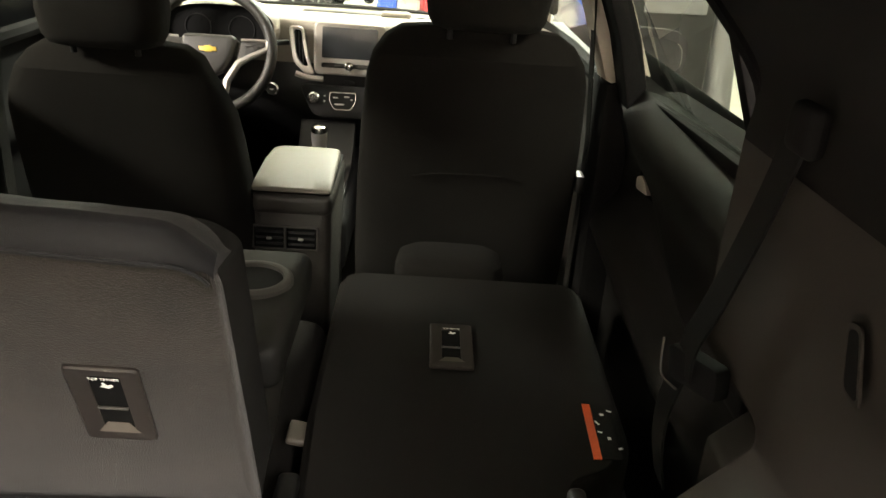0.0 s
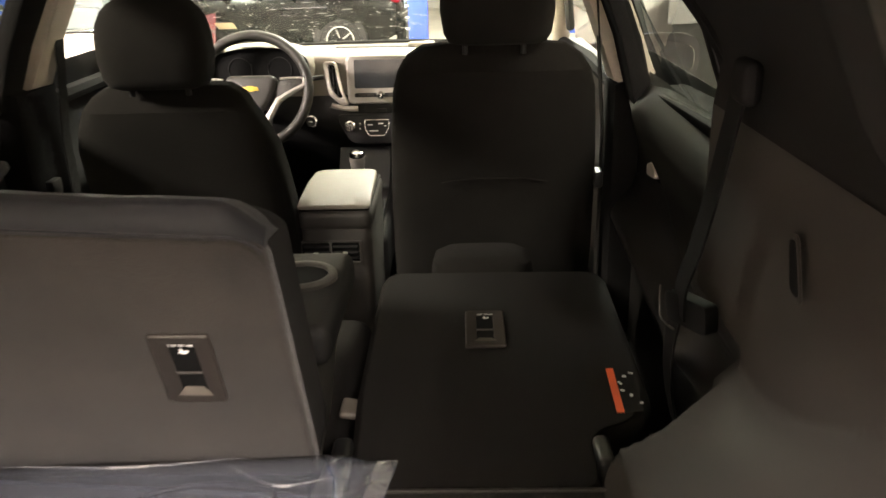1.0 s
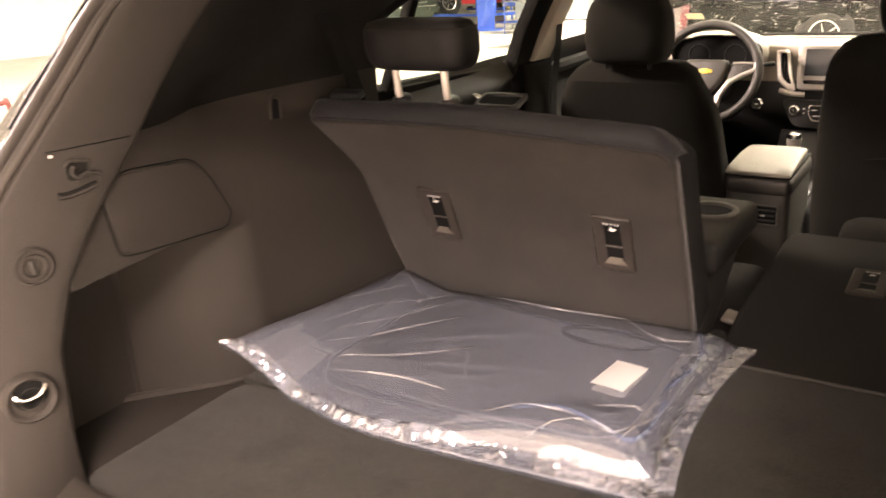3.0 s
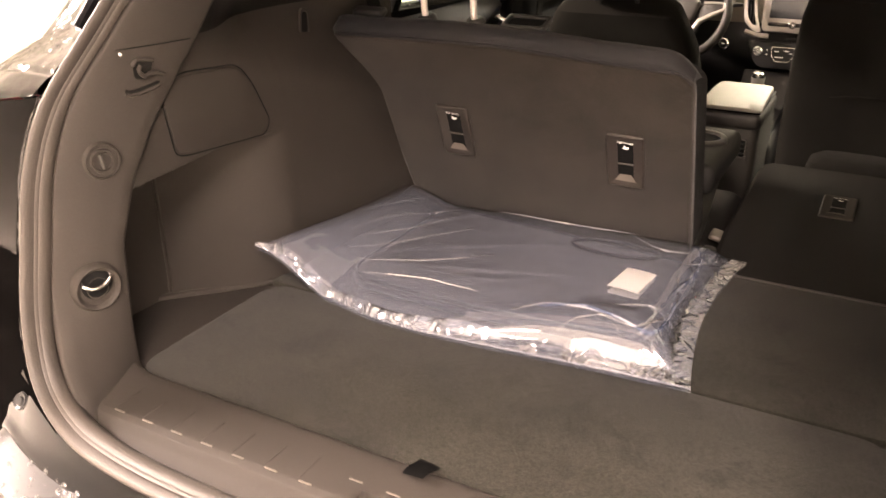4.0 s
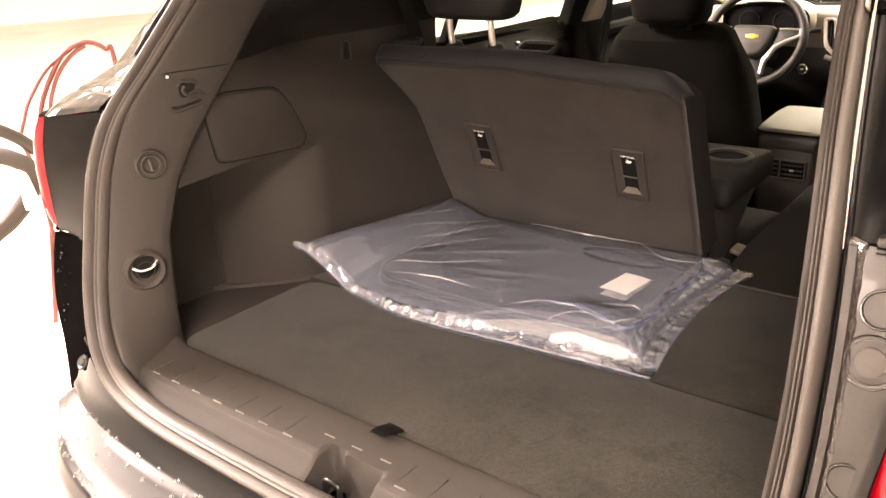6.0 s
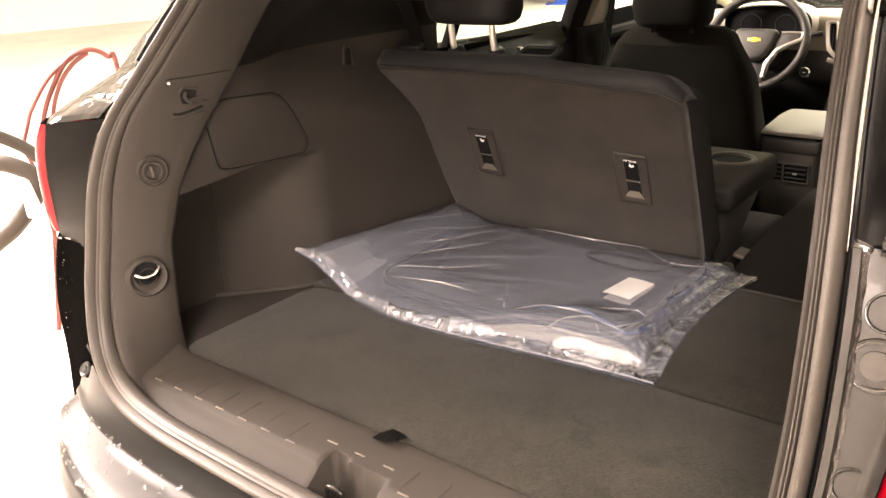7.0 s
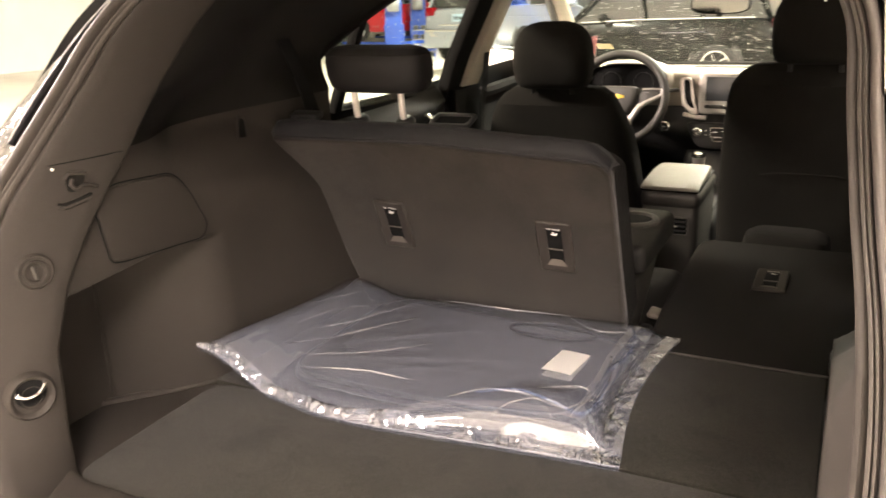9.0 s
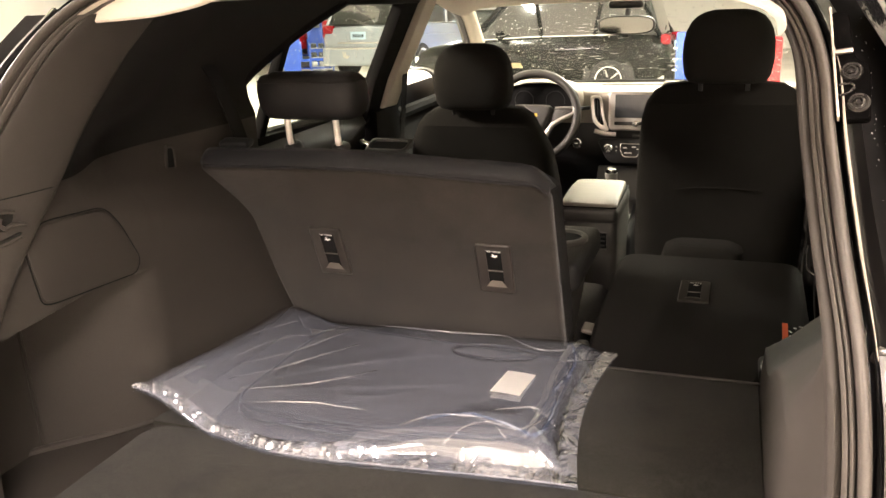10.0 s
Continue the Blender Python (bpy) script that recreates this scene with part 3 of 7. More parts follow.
    for u, v in ((0.000, 0.017), (0.004, -0.018)):
        part("washer", lathe([(0.0062, 0.0012), (0.0072, 0.0026), (0.0092, 0.0026), (0.0104, 0.0004)], 24, m @ Matrix.Translation((s * u, v, 0.0042))), M_BOLT, bracket, "wet steel washer")
        part("bolt", lathe([(0.0005, 0.004), (0.004, 0.004), (0.005, 0.008), (0.0065, 0.006), (0.0065, 0.003), (0.0105, 0.0025), (0.0115, 0)], 16, m @ Matrix.Translation((s * u, v, 0.0045)) @ Matrix.Scale(0.6, 4)), M_BOLT, bracket, "steel bolt")


jamb(1)
jamb(-1)


def gate_fn(u, v):
    return (XO + (2 * u - 1) * (0.52 + 0.08 * v), 0.33 - 1.08 * v, 1.605 + 0.50 * math.sin(v * 1.15) - 0.05 * (2 * u - 1) ** 4)


gate = sheet(gate_fn, 16, 16)
bmesh.ops.solidify(gate, geom=gate.faces[:], thickness=0.05)
gate = part("tailgate", gate, M_PAINT, car_body, "black tailgate raised overhead")


def outer_panel(y0, y1, z0, z1, s, ny=10, nz=10, hole=None):
    return sheet(lambda u, v: (s * (0.905 - 0.03 * (2 * v - 1) ** 2 - (0.08 * (1 - u / 0.25) ** 2 if u < 0.25 else 0)), y0 + (y1 - y0) * u, z0 + (z1 - z0) * v), ny, nz)


for s in (-1, 1):
    # quarter panel, doors, wing: the lower outer skin, then the upper outer skin round the windows
    part("body_side", outer_panel(-0.02, 4.1, 0.28, 1.12, s, 40, 10), M_PAINT, car_body)
    # tail lamp: a grey inner wall, then the red lens round the corner
    prof = [(0.0, -0.058), (0.004, -0.064), (0.02, -0.070), (0.06, -0.064), (0.10, -0.04), (0.13, 0.0), (0.15, 0.06), (0.16, 0.16), (0.165, 0.26)]
    if s < 0:
        prof = [(0.0, -0.058), (0.006, -0.064), (0.016, -0.066), (0.03, -0.060), (0.06, -0.03), (0.10, 0.03), (0.13, 0.1), (0.15, 0.26)]
    base = 0.90 if s > 0 else 0.975
    rows = []
    for k in range(13):
        z = base + (1.178 - base) * k / 12
        f = 1 - 0.12 * abs(2 * k / 12 - 1) ** 4
        rows.append([(XO + s * min(lens_edge(z, s) + d, 0.86 + 0.02 * d), y * f, z) for d, y in prof])
    lamp = part("tail_lamp", loft(rows, False, False), M_REDLENS, car_body, "red tail lamp lens")
    part("reversing_lens", slab(rounded([(0.014, 1.005), (0.075, 0.995), (0.075, 1.075), (0.045, 1.07)], 0.008), 0.005, axes((XO + s * lens_edge(1.0, s), -0.0705, 0), (s, 0, 0), (0, 0, 1), (0, -s, 0)) @ Matrix.Rotation(radians(3), 4, "Y"), 0.001), M_LENSWHITE, lamp, "clear reversing lens")
    rows = [[(0.60, 0.005, 1.184), (0.63, -0.018, 1.182), (0.655, -0.048, 1.178), (0.685, -0.045, 1.177), (0.715, -0.024, 1.178), (0.77, 0.03, 1.18)],
            [(0.595, 0.012, 1.192), (0.63, -0.006, 1.19), (0.655, -0.032, 1.188), (0.685, -0.030, 1.187), (0.71, -0.012, 1.187), (0.765, 0.04, 1.188)],
            [(0.59, 0.03, 1.208), (0.645, 0.02, 1.208), (0.69, 0.012, 1.202), (0.725, 0.010, 1.193), (0.742, 0.02, 1.188), (0.78, 0.08, 1.182)],
            [(0.59, 0.075, 1.235), (0.64, 0.07, 1.228), (0.685, 0.07, 1.222), (0.735, 0.075, 1.214), (0.75, 0.09, 1.205), (0.78, 0.15, 1.20)],
            [(0.59, 0.12, 1.262), (0.625, 0.115, 1.258), (0.66, 0.118, 1.250), (0.715, 0.122, 1.238), (0.73, 0.14, 1.23), (0.76, 0.2, 1.22)],
            [(0.575, 0.165, 1.315), (0.60, 0.16, 1.310), (0.635, 0.165, 1.302), (0.69, 0.18, 1.302), (0.705, 0.2, 1.295), (0.73, 0.26, 1.29)],
            [(0.54, 0.26, 1.42), (0.57, 0.25, 1.405), (0.605, 0.25, 1.395), (0.655, 0.27, 1.39), (0.67, 0.29, 1.385), (0.69, 0.34, 1.38)],
            [(0.49, 0.33, 1.50), (0.52, 0.33, 1.49), (0.555, 0.33, 1.48), (0.60, 0.36, 1.47), (0.615, 0.38, 1.465), (0.63, 0.44, 1.46)]]
    if s > 0:
        rows = [[(w + 0.075 * (1 - k / 5), y, z) for k, (w, y, z) in enumerate(r)] for r in rows]
    def shoulder(u, v, s=s, rows=rows):
        a, b = v * (len(rows) - 1), u * (len(rows[0]) - 1)
        i, j = min(int(a), len(rows) - 2), min(int(b), len(rows[0]) - 2)
        p = Vector(rows[i][j]).lerp(Vector(rows[i][j + 1]), b - j).lerp(Vector(rows[i + 1][j]).lerp(Vector(rows[i + 1][j + 1]), b - j), a - i)
        wet = 0.0012 * noise.noise(Vector((p.x * 60, p.y * 22, p.z * 22))) + 0.0006 * noise.noise(Vector((p.x * 130, p.y * 60, p.z * 60))) - 0.003 * math.exp(-((v - 0.30 - 0.1 * u) / 0.012) ** 2)
        return Vector((XO + s * p.x, p.y - 0.5 * wet, p.z + 0.85 * wet))

    part("shoulder_panel", sheet(shoulder, 50, 84), M_WETPAINT, car_body, "wet glossy black shoulder and pillar", sharp=40)
    if s < 0:
        rows = []
        for k in range(11):
            z = 0.968 + 0.0213 * k
            x, y = rim_at(z, s)
            rows.append([(x - 0.025, y - 0.006, z), (x - 0.027, y - 0.0125, z), (0.5 * (x - 0.027 + XO - lens_edge(z, s)), 0.45 * (y - 0.012) + 0.55 * -0.0575, z), (XO - lens_edge(z, s), -0.0575, z)])
        part("lamp_housing", loft(rows, False, False), M_HOUSING, car_body, "dark grey plastic lamp housing")
        part("housing_seam", tube([(XO - 0.635, -0.056, 0.972), (XO - 0.67, -0.060, 0.970), (XO - 0.703, -0.0605, 0.966)], 0.0016, 5), M_SATIN, car_body)
        part("roof_ditch", tube(spline([(XO - 0.60, 0.10, 1.262), (XO - 0.59, 0.16, 1.33), (XO - 0.56, 0.24, 1.42), (XO - 0.52, 0.31, 1.49)], 5), 0.009, 8), M_PAINT, car_body, "glossy black pillar flange")
    rows = []
    for k in range(9):
        z = base - 0.004 - (base - 0.585) * k / 8
        x, y = rim_at(max(z, 0.76), s)
        x, far = abs(x - XO) + 0.024, table([(0.585, 0.80), (0.70, 0.778), (0.74, 0.775), (0.8, 0.776), (0.9, 0.745), (0.97, 0.706)], z) if s < 0 else 0.80
        rows.append([(XO + s * x, y - 0.012, z), (XO + s * (0.5 * x + 0.5 * far), 0.5 * (y - 0.012) - 0.031, z), (XO + s * far, -0.061, z), (XO + s * (far + 0.02), -0.045, z), (XO + s * (far + 0.06), 0.03, z), (XO + s * (far + 0.10), 0.14, z)])
    part("lower_jamb", loft(rows, False, False), M_CORNER, car_body, "wet black corner panel")
    part("bumper_plug", lathe([(0.0005, 0.004), (0.006, 0.004), (0.008, 0.001), (0.012, 0.003), (0.014, 0)], 18,
                              axes((XO + s * 0.598, -0.118, 0.752), (1, 0, 0), (0, 0.6, 0.8), (0, -0.8, 0.6))), M_BLACK, car_body)


def bumper(u, v):
    """Top step and rear face of the bumper, curving round the corners."""
    x = -0.80 + 1.6 * u
    wide = abs(x)
    curve = 0.46 * abs(x / 0.9) ** 4.2
    prof = [(-0.150, 0.712), (-0.160, 0.690), (-0.178, 0.672), (-0.25, 0.660), (-0.272, 0.650), (-0.284, 0.622), (-0.278, 0.45), (-0.22, 0.33)]
    t = v * (len(prof) - 1)
    i = min(int(t), len(prof) - 2)
    y = prof[i][0] + (prof[i + 1][0] - prof[i][0]) * (t - i)
    z = prof[i][1] + (prof[i + 1][1] - prof[i][1]) * (t - i)
    y, z = y + curve * (0.45 + 0.55 * step(0.2, 0.6, v)), z - 0.11 * step(0.66, 0.80, wide) * (1 - v)
    k = (1 - step(0.0, 0.2, v)) * (1 - step(0.57, 0.63, wide))                # the upper edge follows the opening
    half = [p for p in OPENING if p[0] < 0.56][:5]
    y += (table([(p[0], p[1]) for p in half], wide) - 0.004 - y) * k
    z += (table([(p[0], p[2]) for p in half], wide) - 0.013 - z) * k
    return (XO + x, y, z)


part("rear_bumper", sheet(bumper, 60, 28), M_BUMPER, car_body, "wet black bumper")
part("roof_skin", sheet(lambda u, v: ((2 * u - 1) * 0.66, 0.33 + 2.1 * v, 1.585 + 0.05 * (1 - (2 * u - 1) ** 2) - 0.07 * (2 * v - 0.8) ** 2 + 0.02), 14, 14), M_PAINT, car_body)
part("bonnet", sheet(lambda u, v: ((2 * u - 1) * 0.78, 3.28 + 0.95 * v, 1.035 - 0.12 * v * v - 0.06 * (2 * u - 1) ** 2), 12, 10), M_PAINT, car_body)
part("nose", sheet(lambda u, v: ((2 * u - 1) * 0.88, 4.2 - 0.25 * (2 * u - 1) ** 2 + 0.05 * v, 0.93 - 0.65 * v), 12, 6), M_PAINT, car_body)
part("underbody", rbox((1.7, 3.9, 0.06), (0, 2.0, 0.31), 0.02), M_BLACKSHADE, car_body)


def road_wheel(x, y, z, r, parent, w=0.22):
    s = 1 if x > 0 else -1
    m = axes((x, y, z), (0, 0, 1), (0, s, 0), (s, 0, 0)) @ Matrix()
    m = Matrix.Translation((x, y, z)) @ Matrix.Rotation(radians(90 * s), 4, "Y")
    t = part("wheel", lathe([(r * 0.62, -w / 2), (r * 0.9, -w / 2), (r, -w / 2 + 0.04), (r, w / 2 - 0.04), (r * 0.9, w / 2), (r * 0.66, w / 2 - 0.006), (r * 0.62, w / 2 - 0.03)], 36, m), M_TYRE, parent, "black rubber tyre")
    bm = lathe([(0.001, w / 2 - 0.055), (r * 0.14, w / 2 - 0.035), (r * 0.16, w / 2 - 0.06), (r * 0.58, w / 2 - 0.075), (r * 0.6, w / 2 - 0.015), (r * 0.655, w / 2 - 0.008), (r * 0.63, w / 2 - 0.08)], 36, m)
    for k in range(5):
        add(bm, rbox((r * 0.12, r * 0.5, 0.03), (0, r * 0.36, w / 2 - 0.045), 0.008, 1), m @ Matrix.Rotation(k * math.tau / 5, 4, "Z"))
    part("rim", bm, M_ALLOY, t, "five-spoke alloy rim")
    return t


for wx in (-0.8, 0.8):
    for wy in (0.62, 3.32):
        road_wheel(wx, wy, 0.345, 0.345, car_body)

# ---- headliner and pillars inside
headliner = thing("headliner", "beige cloth headliner over the whole cabin", "ceiling", kind="structure")


def roof_in(u, v):
    y = 0.25 + 2.22 * v
    x = 2 * u - 1
    w = 0.462 + 0.128 * step(0.06, 0.34, v)
    top = 1.535 + 0.015 * math.sin(v * 3.1) - 0.09 * step(0.72, 1.0, v)
    back = 0.08 * (1 - x * x) * (1 - step(0, 0.08, v))
    lean = 0.035 * (1 - step(0.1, 0.5, v)) * max(0.0, x)
    return (w * x + lean, y + back, top - 0.05 * abs(x) ** 6)


part("headliner_panel", sheet(roof_in, 40, 40), M_HEADLINER, headliner)
corner = spline([(0.474, 0.150, 1.447), (0.470, 0.165, 1.461), (0.452, 0.178, 1.473), (0.425, 0.186, 1.481), (0.39, 0.195, 1.486), (0.33, 0.21, 1.492)], 5)
# same cloth, given the darker dash vinyl to paint in this edge's shade
part("headliner_edge", loft([[p + Vector((-0.0035, 0.001, -0.0012)), p + Vector((-0.0014, -0.001, -0.0014)), p + Vector((0.0012, -0.001, 0.0010)), p + Vector((0.0026, 0.0, 0.003)), p + Vector((0.004, 0.010, 0.007)), p + Vector((-0.004, 0.010, 0.002))] for p in corner], True, True), M_DASH, headliner, "rolled rear edge of the headliner")
corner = spline([(-0.486, 0.283, 1.464), (-0.478, 0.288, 1.471), (-0.458, 0.292, 1.4725), (-0.422, 0.296, 1.474), (-0.37, 0.30, 1.478), (-0.33, 0.302, 1.484), (-0.296, 0.304, 1.4905), (-0.25, 0.306, 1.503), (-0.12, 0.31, 1.525)], 5)
part("headliner_edge", loft([[p + Vector((0, 0.04, 0.008)), p + Vector((0, 0.012, 0.0)), p, p + Vector((0.0, -0.004, 0.003)), p + Vector((0, -0.005, 0.02)), p + Vector((0, -0.002, 0.06))] for p in corner], False, False), M_HEADLINER, headliner, "rolled rear edge of the headliner")
part("header_rail", sheet(lambda u, v: ((2 * u - 1) * 0.60, 2.44 + 0.04 * v, 1.462 - 0.03 * v - 0.02 * (2 * u - 1) ** 4), 16, 3), M_HEADLINER, headliner)


def yz_plate(outline, s, xin, thick, r=0.006, curve=True):
    """A plate in the cabin's side: an outline in y, z, leaning in with the side's tumblehome."""
    bm = slab(outline, thick, None, r, 2)
    bmesh.ops.triangulate(bm, faces=[f for f in bm.faces if len(f.verts) > 4])
    bmesh.ops.subdivide_edges(bm, edges=[e for e in bm.edges if e.calc_length() > 0.12], cuts=2, use_grid_fill=True)
    for v in bm.verts:
        y, z, d = v.co.x, v.co.y, v.co.z
        v.co = (s * (xin(y, z) + d), y, z)
    return bm


def trim_x(y, z, s):
    """How far the side lining stands from the middle."""
    px, py = pillar_front(z, s)
    e = abs(px)
    if s < 0:
        # pocket behind the pillar, shelf with a lid over it
        lower = 0.712 - 0.165 * math.sin(math.pi / 2 * max(0.0, min(1.0, (y - 0.262) / 0.19)))
        top = 1.030 + 0.013 * step(0.07, 0.28, y) - 0.004 * step(0.3, 0.45, y)
        shelf = 0.553 - 0.005 * step(0.12, 0.2, y)
        x = lower + (min(shelf, lower) - lower) * step(top - 0.010, top + 0.004, z)
        if y > 0.452:
            x = 0.547 - 0.034 * step(0.452, 0.85, y)
        sh0 = 1.165 - 0.15 * step(0.15, 0.95, y)
        x += 0.095 * step(sh0, sh0 + 0.16, z) * step(py + 0.01, py + 0.20, y)
    else:
        x = e + 0.004 - (e + 0.004 - 0.515) * step(py, 0.22, y)
        foot = 1.0 - 0.145 * step(0.30, 0.70, y)            # where the wheel housing's top slopes away
        x += 0.125 * max(0.0, min(1.0, (z - foot) / 0.12)) * step(0.1, 0.35, y)
        end = 0.735 + 0.10 * step(0.90, 0.74, z)             # the housing ends beside the folded seat
        x += 0.16 * step(end, end + 0.02, y) * (1 - step(0.93, 1.0, z))
    return x


side_trim = {}
for s in (-1, 1):
    cabin = thing("cabin_side", "dark cabin side with door frames, pillars and beige upper trim", "wall", kind="structure")
    side_trim[s] = cabin
    def pillar_fn(u, v, s=s):
        # from the pillar's front edge to the side window, from the lining up to the headliner
        z = 1.2325 + 0.2495 * v + 0.012 * step(0.25, 0.5, u) * v
        px, back = pillar_front(z, s)
        e = abs(px)
        front = 0.93 + 0.02 * step(1.26, 1.32, z) + 0.43 * max(0, (z - 1.315) / 0.16)
        dy = (front - back) * u ** 1.5
        x = e + 0.006 + (side_x(z) - e - 0.006) * step(0.0, 0.40, dy)
        k = 1 - step(1.238, 1.34, z)
        x = max(x * (1 - k) + (trim_x(back + dy, 1.2385, s) + 0.0025) * k, e + 0.003)
        return (s * x, back - 0.004 + dy, z)

    part("quarter_backing", yz_plate([(0.42, 1.13), (0.922, 1.13), (0.922, 1.312), (1.05, 1.365), (1.34, 1.468), (0.50, 1.468)] if s < 0 else [(0.42, 1.13), (0.985, 1.13), (1.0, 1.30), (1.07, 1.37), (1.34, 1.468), (0.50, 1.468)], s, lambda y, z: side_x(z) + 0.014, 0.008, 0.002), M_FRAME, cabin, "black inner quarter panel")
    part("rear_pillar_trim", sheet(pillar_fn, 80, 30), M_UPPERTRIM, cabin, "black plastic rear pillar trim")
    part("window_rim", tube([(s * (side_x(p[1]) + 0.004), p[0], p[1]) for p in [tuple(q)[:2] for q in spline([(0.93, 1.175, 0), (0.928, 1.27, 0), (0.95, 1.315, 0), (1.06, 1.367, 0), (1.22, 1.425, 0), (1.40, 1.474, 0)], 5)]],
                            0.012, 6), M_FRAME, cabin)
    part("belt_line", yz_plate([(0.90, 1.08), (1.70, 1.06), (1.70, 1.128), (0.90, 1.163)], s, lambda y, z: 0.728 - 0.2 * (z - 1.1), 0.10, 0.008), M_FRAME, cabin)
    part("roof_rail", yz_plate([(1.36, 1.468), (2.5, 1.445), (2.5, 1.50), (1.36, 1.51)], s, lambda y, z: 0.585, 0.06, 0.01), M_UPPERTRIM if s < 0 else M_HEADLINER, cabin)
    # pillar between the doors: black frames, beige trim inside
    ahead = 0.06 if s < 0 else 0.0
    part("door_frame", yz_plate([(y + ahead, z) for y, z in ((1.65, 1.09), (1.745, 1.09), (1.93, 1.48), (1.785, 1.48))], s, lambda y, z: side_x(z) - 0.005, 0.045, 0.008), M_FRAME, cabin, "black rear door frame")
    part("centre_pillar", yz_plate([(y + ahead, z) for y, z in ((1.755, 1.125), (1.865, 1.12), (2.03, 1.48), (1.915, 1.48))], s, lambda y, z: side_x(z) - 0.035, 0.10, 0.018), M_HEADLINER, cabin, "beige centre pillar trim")
    part("front_door_frame", yz_plate([(y + ahead, z) for y, z in ((1.875, 1.09), (1.93, 1.09), (2.09, 1.48), (2.04, 1.48))], s, lambda y, z: side_x(z) + 0.01, 0.08, 0.008), M_FRAME, cabin)
    part("lower_pillar", yz_plate([(1.72, 0.5), (1.9 + ahead, 0.5), (1.88 + ahead, 1.128), (1.74, 1.128)], s, lambda y, z: 0.665, 0.12, 0.02), M_FRAME, cabin)
    part("window_divider", yz_plate([(y - (0.085 if s > 0 else 0.0), z) for y, z in ((1.095, 1.15), (1.125, 1.15), (1.165, 1.41), (1.135, 1.41))], s, lambda y, z: side_x(z) + 0.012, 0.03, 0.006), M_FRAME, cabin)
    part("front_pillar", tube([(s * 0.595, 2.40, 1.475), (s * 0.625, 2.62, 1.395), (s * 0.67, 2.9, 1.25), (s * 0.715, 3.2, 1.07)], [0.028, 0.034, 0.036, 0.036], 10), M_HEADLINER, cabin, "beige windscreen pillar trim")
    part("front_window_rim", tube([(s * (side_x(z) + 0.03), y, z) for y, z in ((2.1, 1.462), (2.35, 1.455), (2.55, 1.40), (2.8, 1.27), (3.02, 1.12))], 0.016, 8), M_BLACK, cabin)
    part("footwell_side", yz_plate([(0.85, 0.35), (3.3, 0.35), (3.3, 1.05), (2.5, 1.05), (0.85, 1.05)], s, lambda y, z: 0.76, 0.05, 0.0), M_BLACK, cabin)
    # glass
    for name, pts, mat in (("rear_door_glass", [(1.12 if s < 0 else 1.03, 1.15), (1.68 + ahead, 1.11), (1.81 + ahead, 1.475), (1.38, 1.475), (1.16 if s < 0 else 1.09, 1.41)], M_TINT),
                           ("quarter_glass", [(0.92, 1.16), (1.12, 1.15), (1.16, 1.41), (1.03, 1.36), (0.93, 1.30)], M_TINT),
                           ("front_door_glass", [(1.92, 1.06), (3.05, 1.06), (2.55, 1.41), (2.35, 1.46), (2.08, 1.475)], M_GLASS)):
        if s > 0 and name == "quarter_glass":
            continue                                # behind the belt pillar trim on this side
        bm = bmesh.new()
        bm.faces.new([bm.verts.new((s * (side_x(z) + 0.035), y, z)) for y, z in pts])
        g = part(name, bm, mat, cabin, "clear side window glass", smooth=False)
        g.visible_shadow = mat is M_TINT

windscreen = thing("windscreen", "windscreen wet with drops and a tan sticker at its foot", "window", kind="structure")


def screen_pt(u, v):
    x = (2 * u - 1)
    w = 0.60 + 0.11 * (1 - v)
    return (w * x, 2.47 + 0.82 * (1 - v) - 0.10 * x * x, 1.052 + 0.41 * v - 0.02 * x * x)


g = part("glass", sheet(screen_pt, 16, 10), M_GLASS, windscreen, "clear glass")
g.visible_shadow = False
part("lower_rim", tube([Vector(screen_pt(k / 16, 0.0)) + Vector((0, -0.01, 0.004)) for k in range(17)], 0.007, 6), M_BLACK, windscreen)
sp = Vector((-0.555, 3.10, 1.145))
part("sticker", slab(rect(0.07, 0.06, 0.004), 0.001, axes(sp, (1, 0, 0), (0, -0.89, 0.45), (0, -0.45, -0.89))), M_TAN, windscreen, "tan sticker")


def drops(points, normals, sizes, name, parent, mat=M_DROP, along=None, stretch=1.15):
    """Water drops: many low domes in one mesh, drawn out along a line where they run."""
    verts, faces = [], []
    for p, nrm, r in zip(points, normals, sizes):
        nrm = Vector(nrm).normalized()
        a = nrm.cross(along).normalized() if along else nrm.orthogonal().normalized()
        b = nrm.cross(a)
        k = len(verts)
        for rr, h in ((1.0, 0.0), (0.7, 0.4)):
            for j in range(7):
                c = j * math.tau / 7
                verts.append(Vector(p) + (a * math.cos(c) + b * math.sin(c) * stretch) * r * rr + nrm * h * r)
        verts.append(Vector(p) + nrm * r * 0.55)
        for j in range(7):
            faces.append((k + j, k + (j + 1) % 7, k + 7 + (j + 1) % 7, k + 7 + j))
            faces.append((k + 7 + j, k + 7 + (j + 1) % 7, k + 14))
    me = bpy.data.meshes.new(name)
    me.from_pydata(verts, [], faces)
    for f in me.polygons:
        f.use_smooth = True
    me.materials.append(mat)
    o = new(name, me)
    o.parent = parent
    o["kind"] = "stuff"
    return o


rng = random.Random(7)
pts, nrm, siz = [], [], []
for _ in range(1500):
    u, v = rng.random(), rng.random() ** 1.2
    p, a, b = Vector(screen_pt(u, v)), Vector(screen_pt(u + 0.01, v)), Vector(screen_pt(u, v + 0.01))
    n = (a - p).cross(b - p).normalized()
    pts.append(p + n * 0.001), nrm.append(n), siz.append(0.0009 + 0.0030 * rng.random() ** 4)
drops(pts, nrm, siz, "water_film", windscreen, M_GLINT)
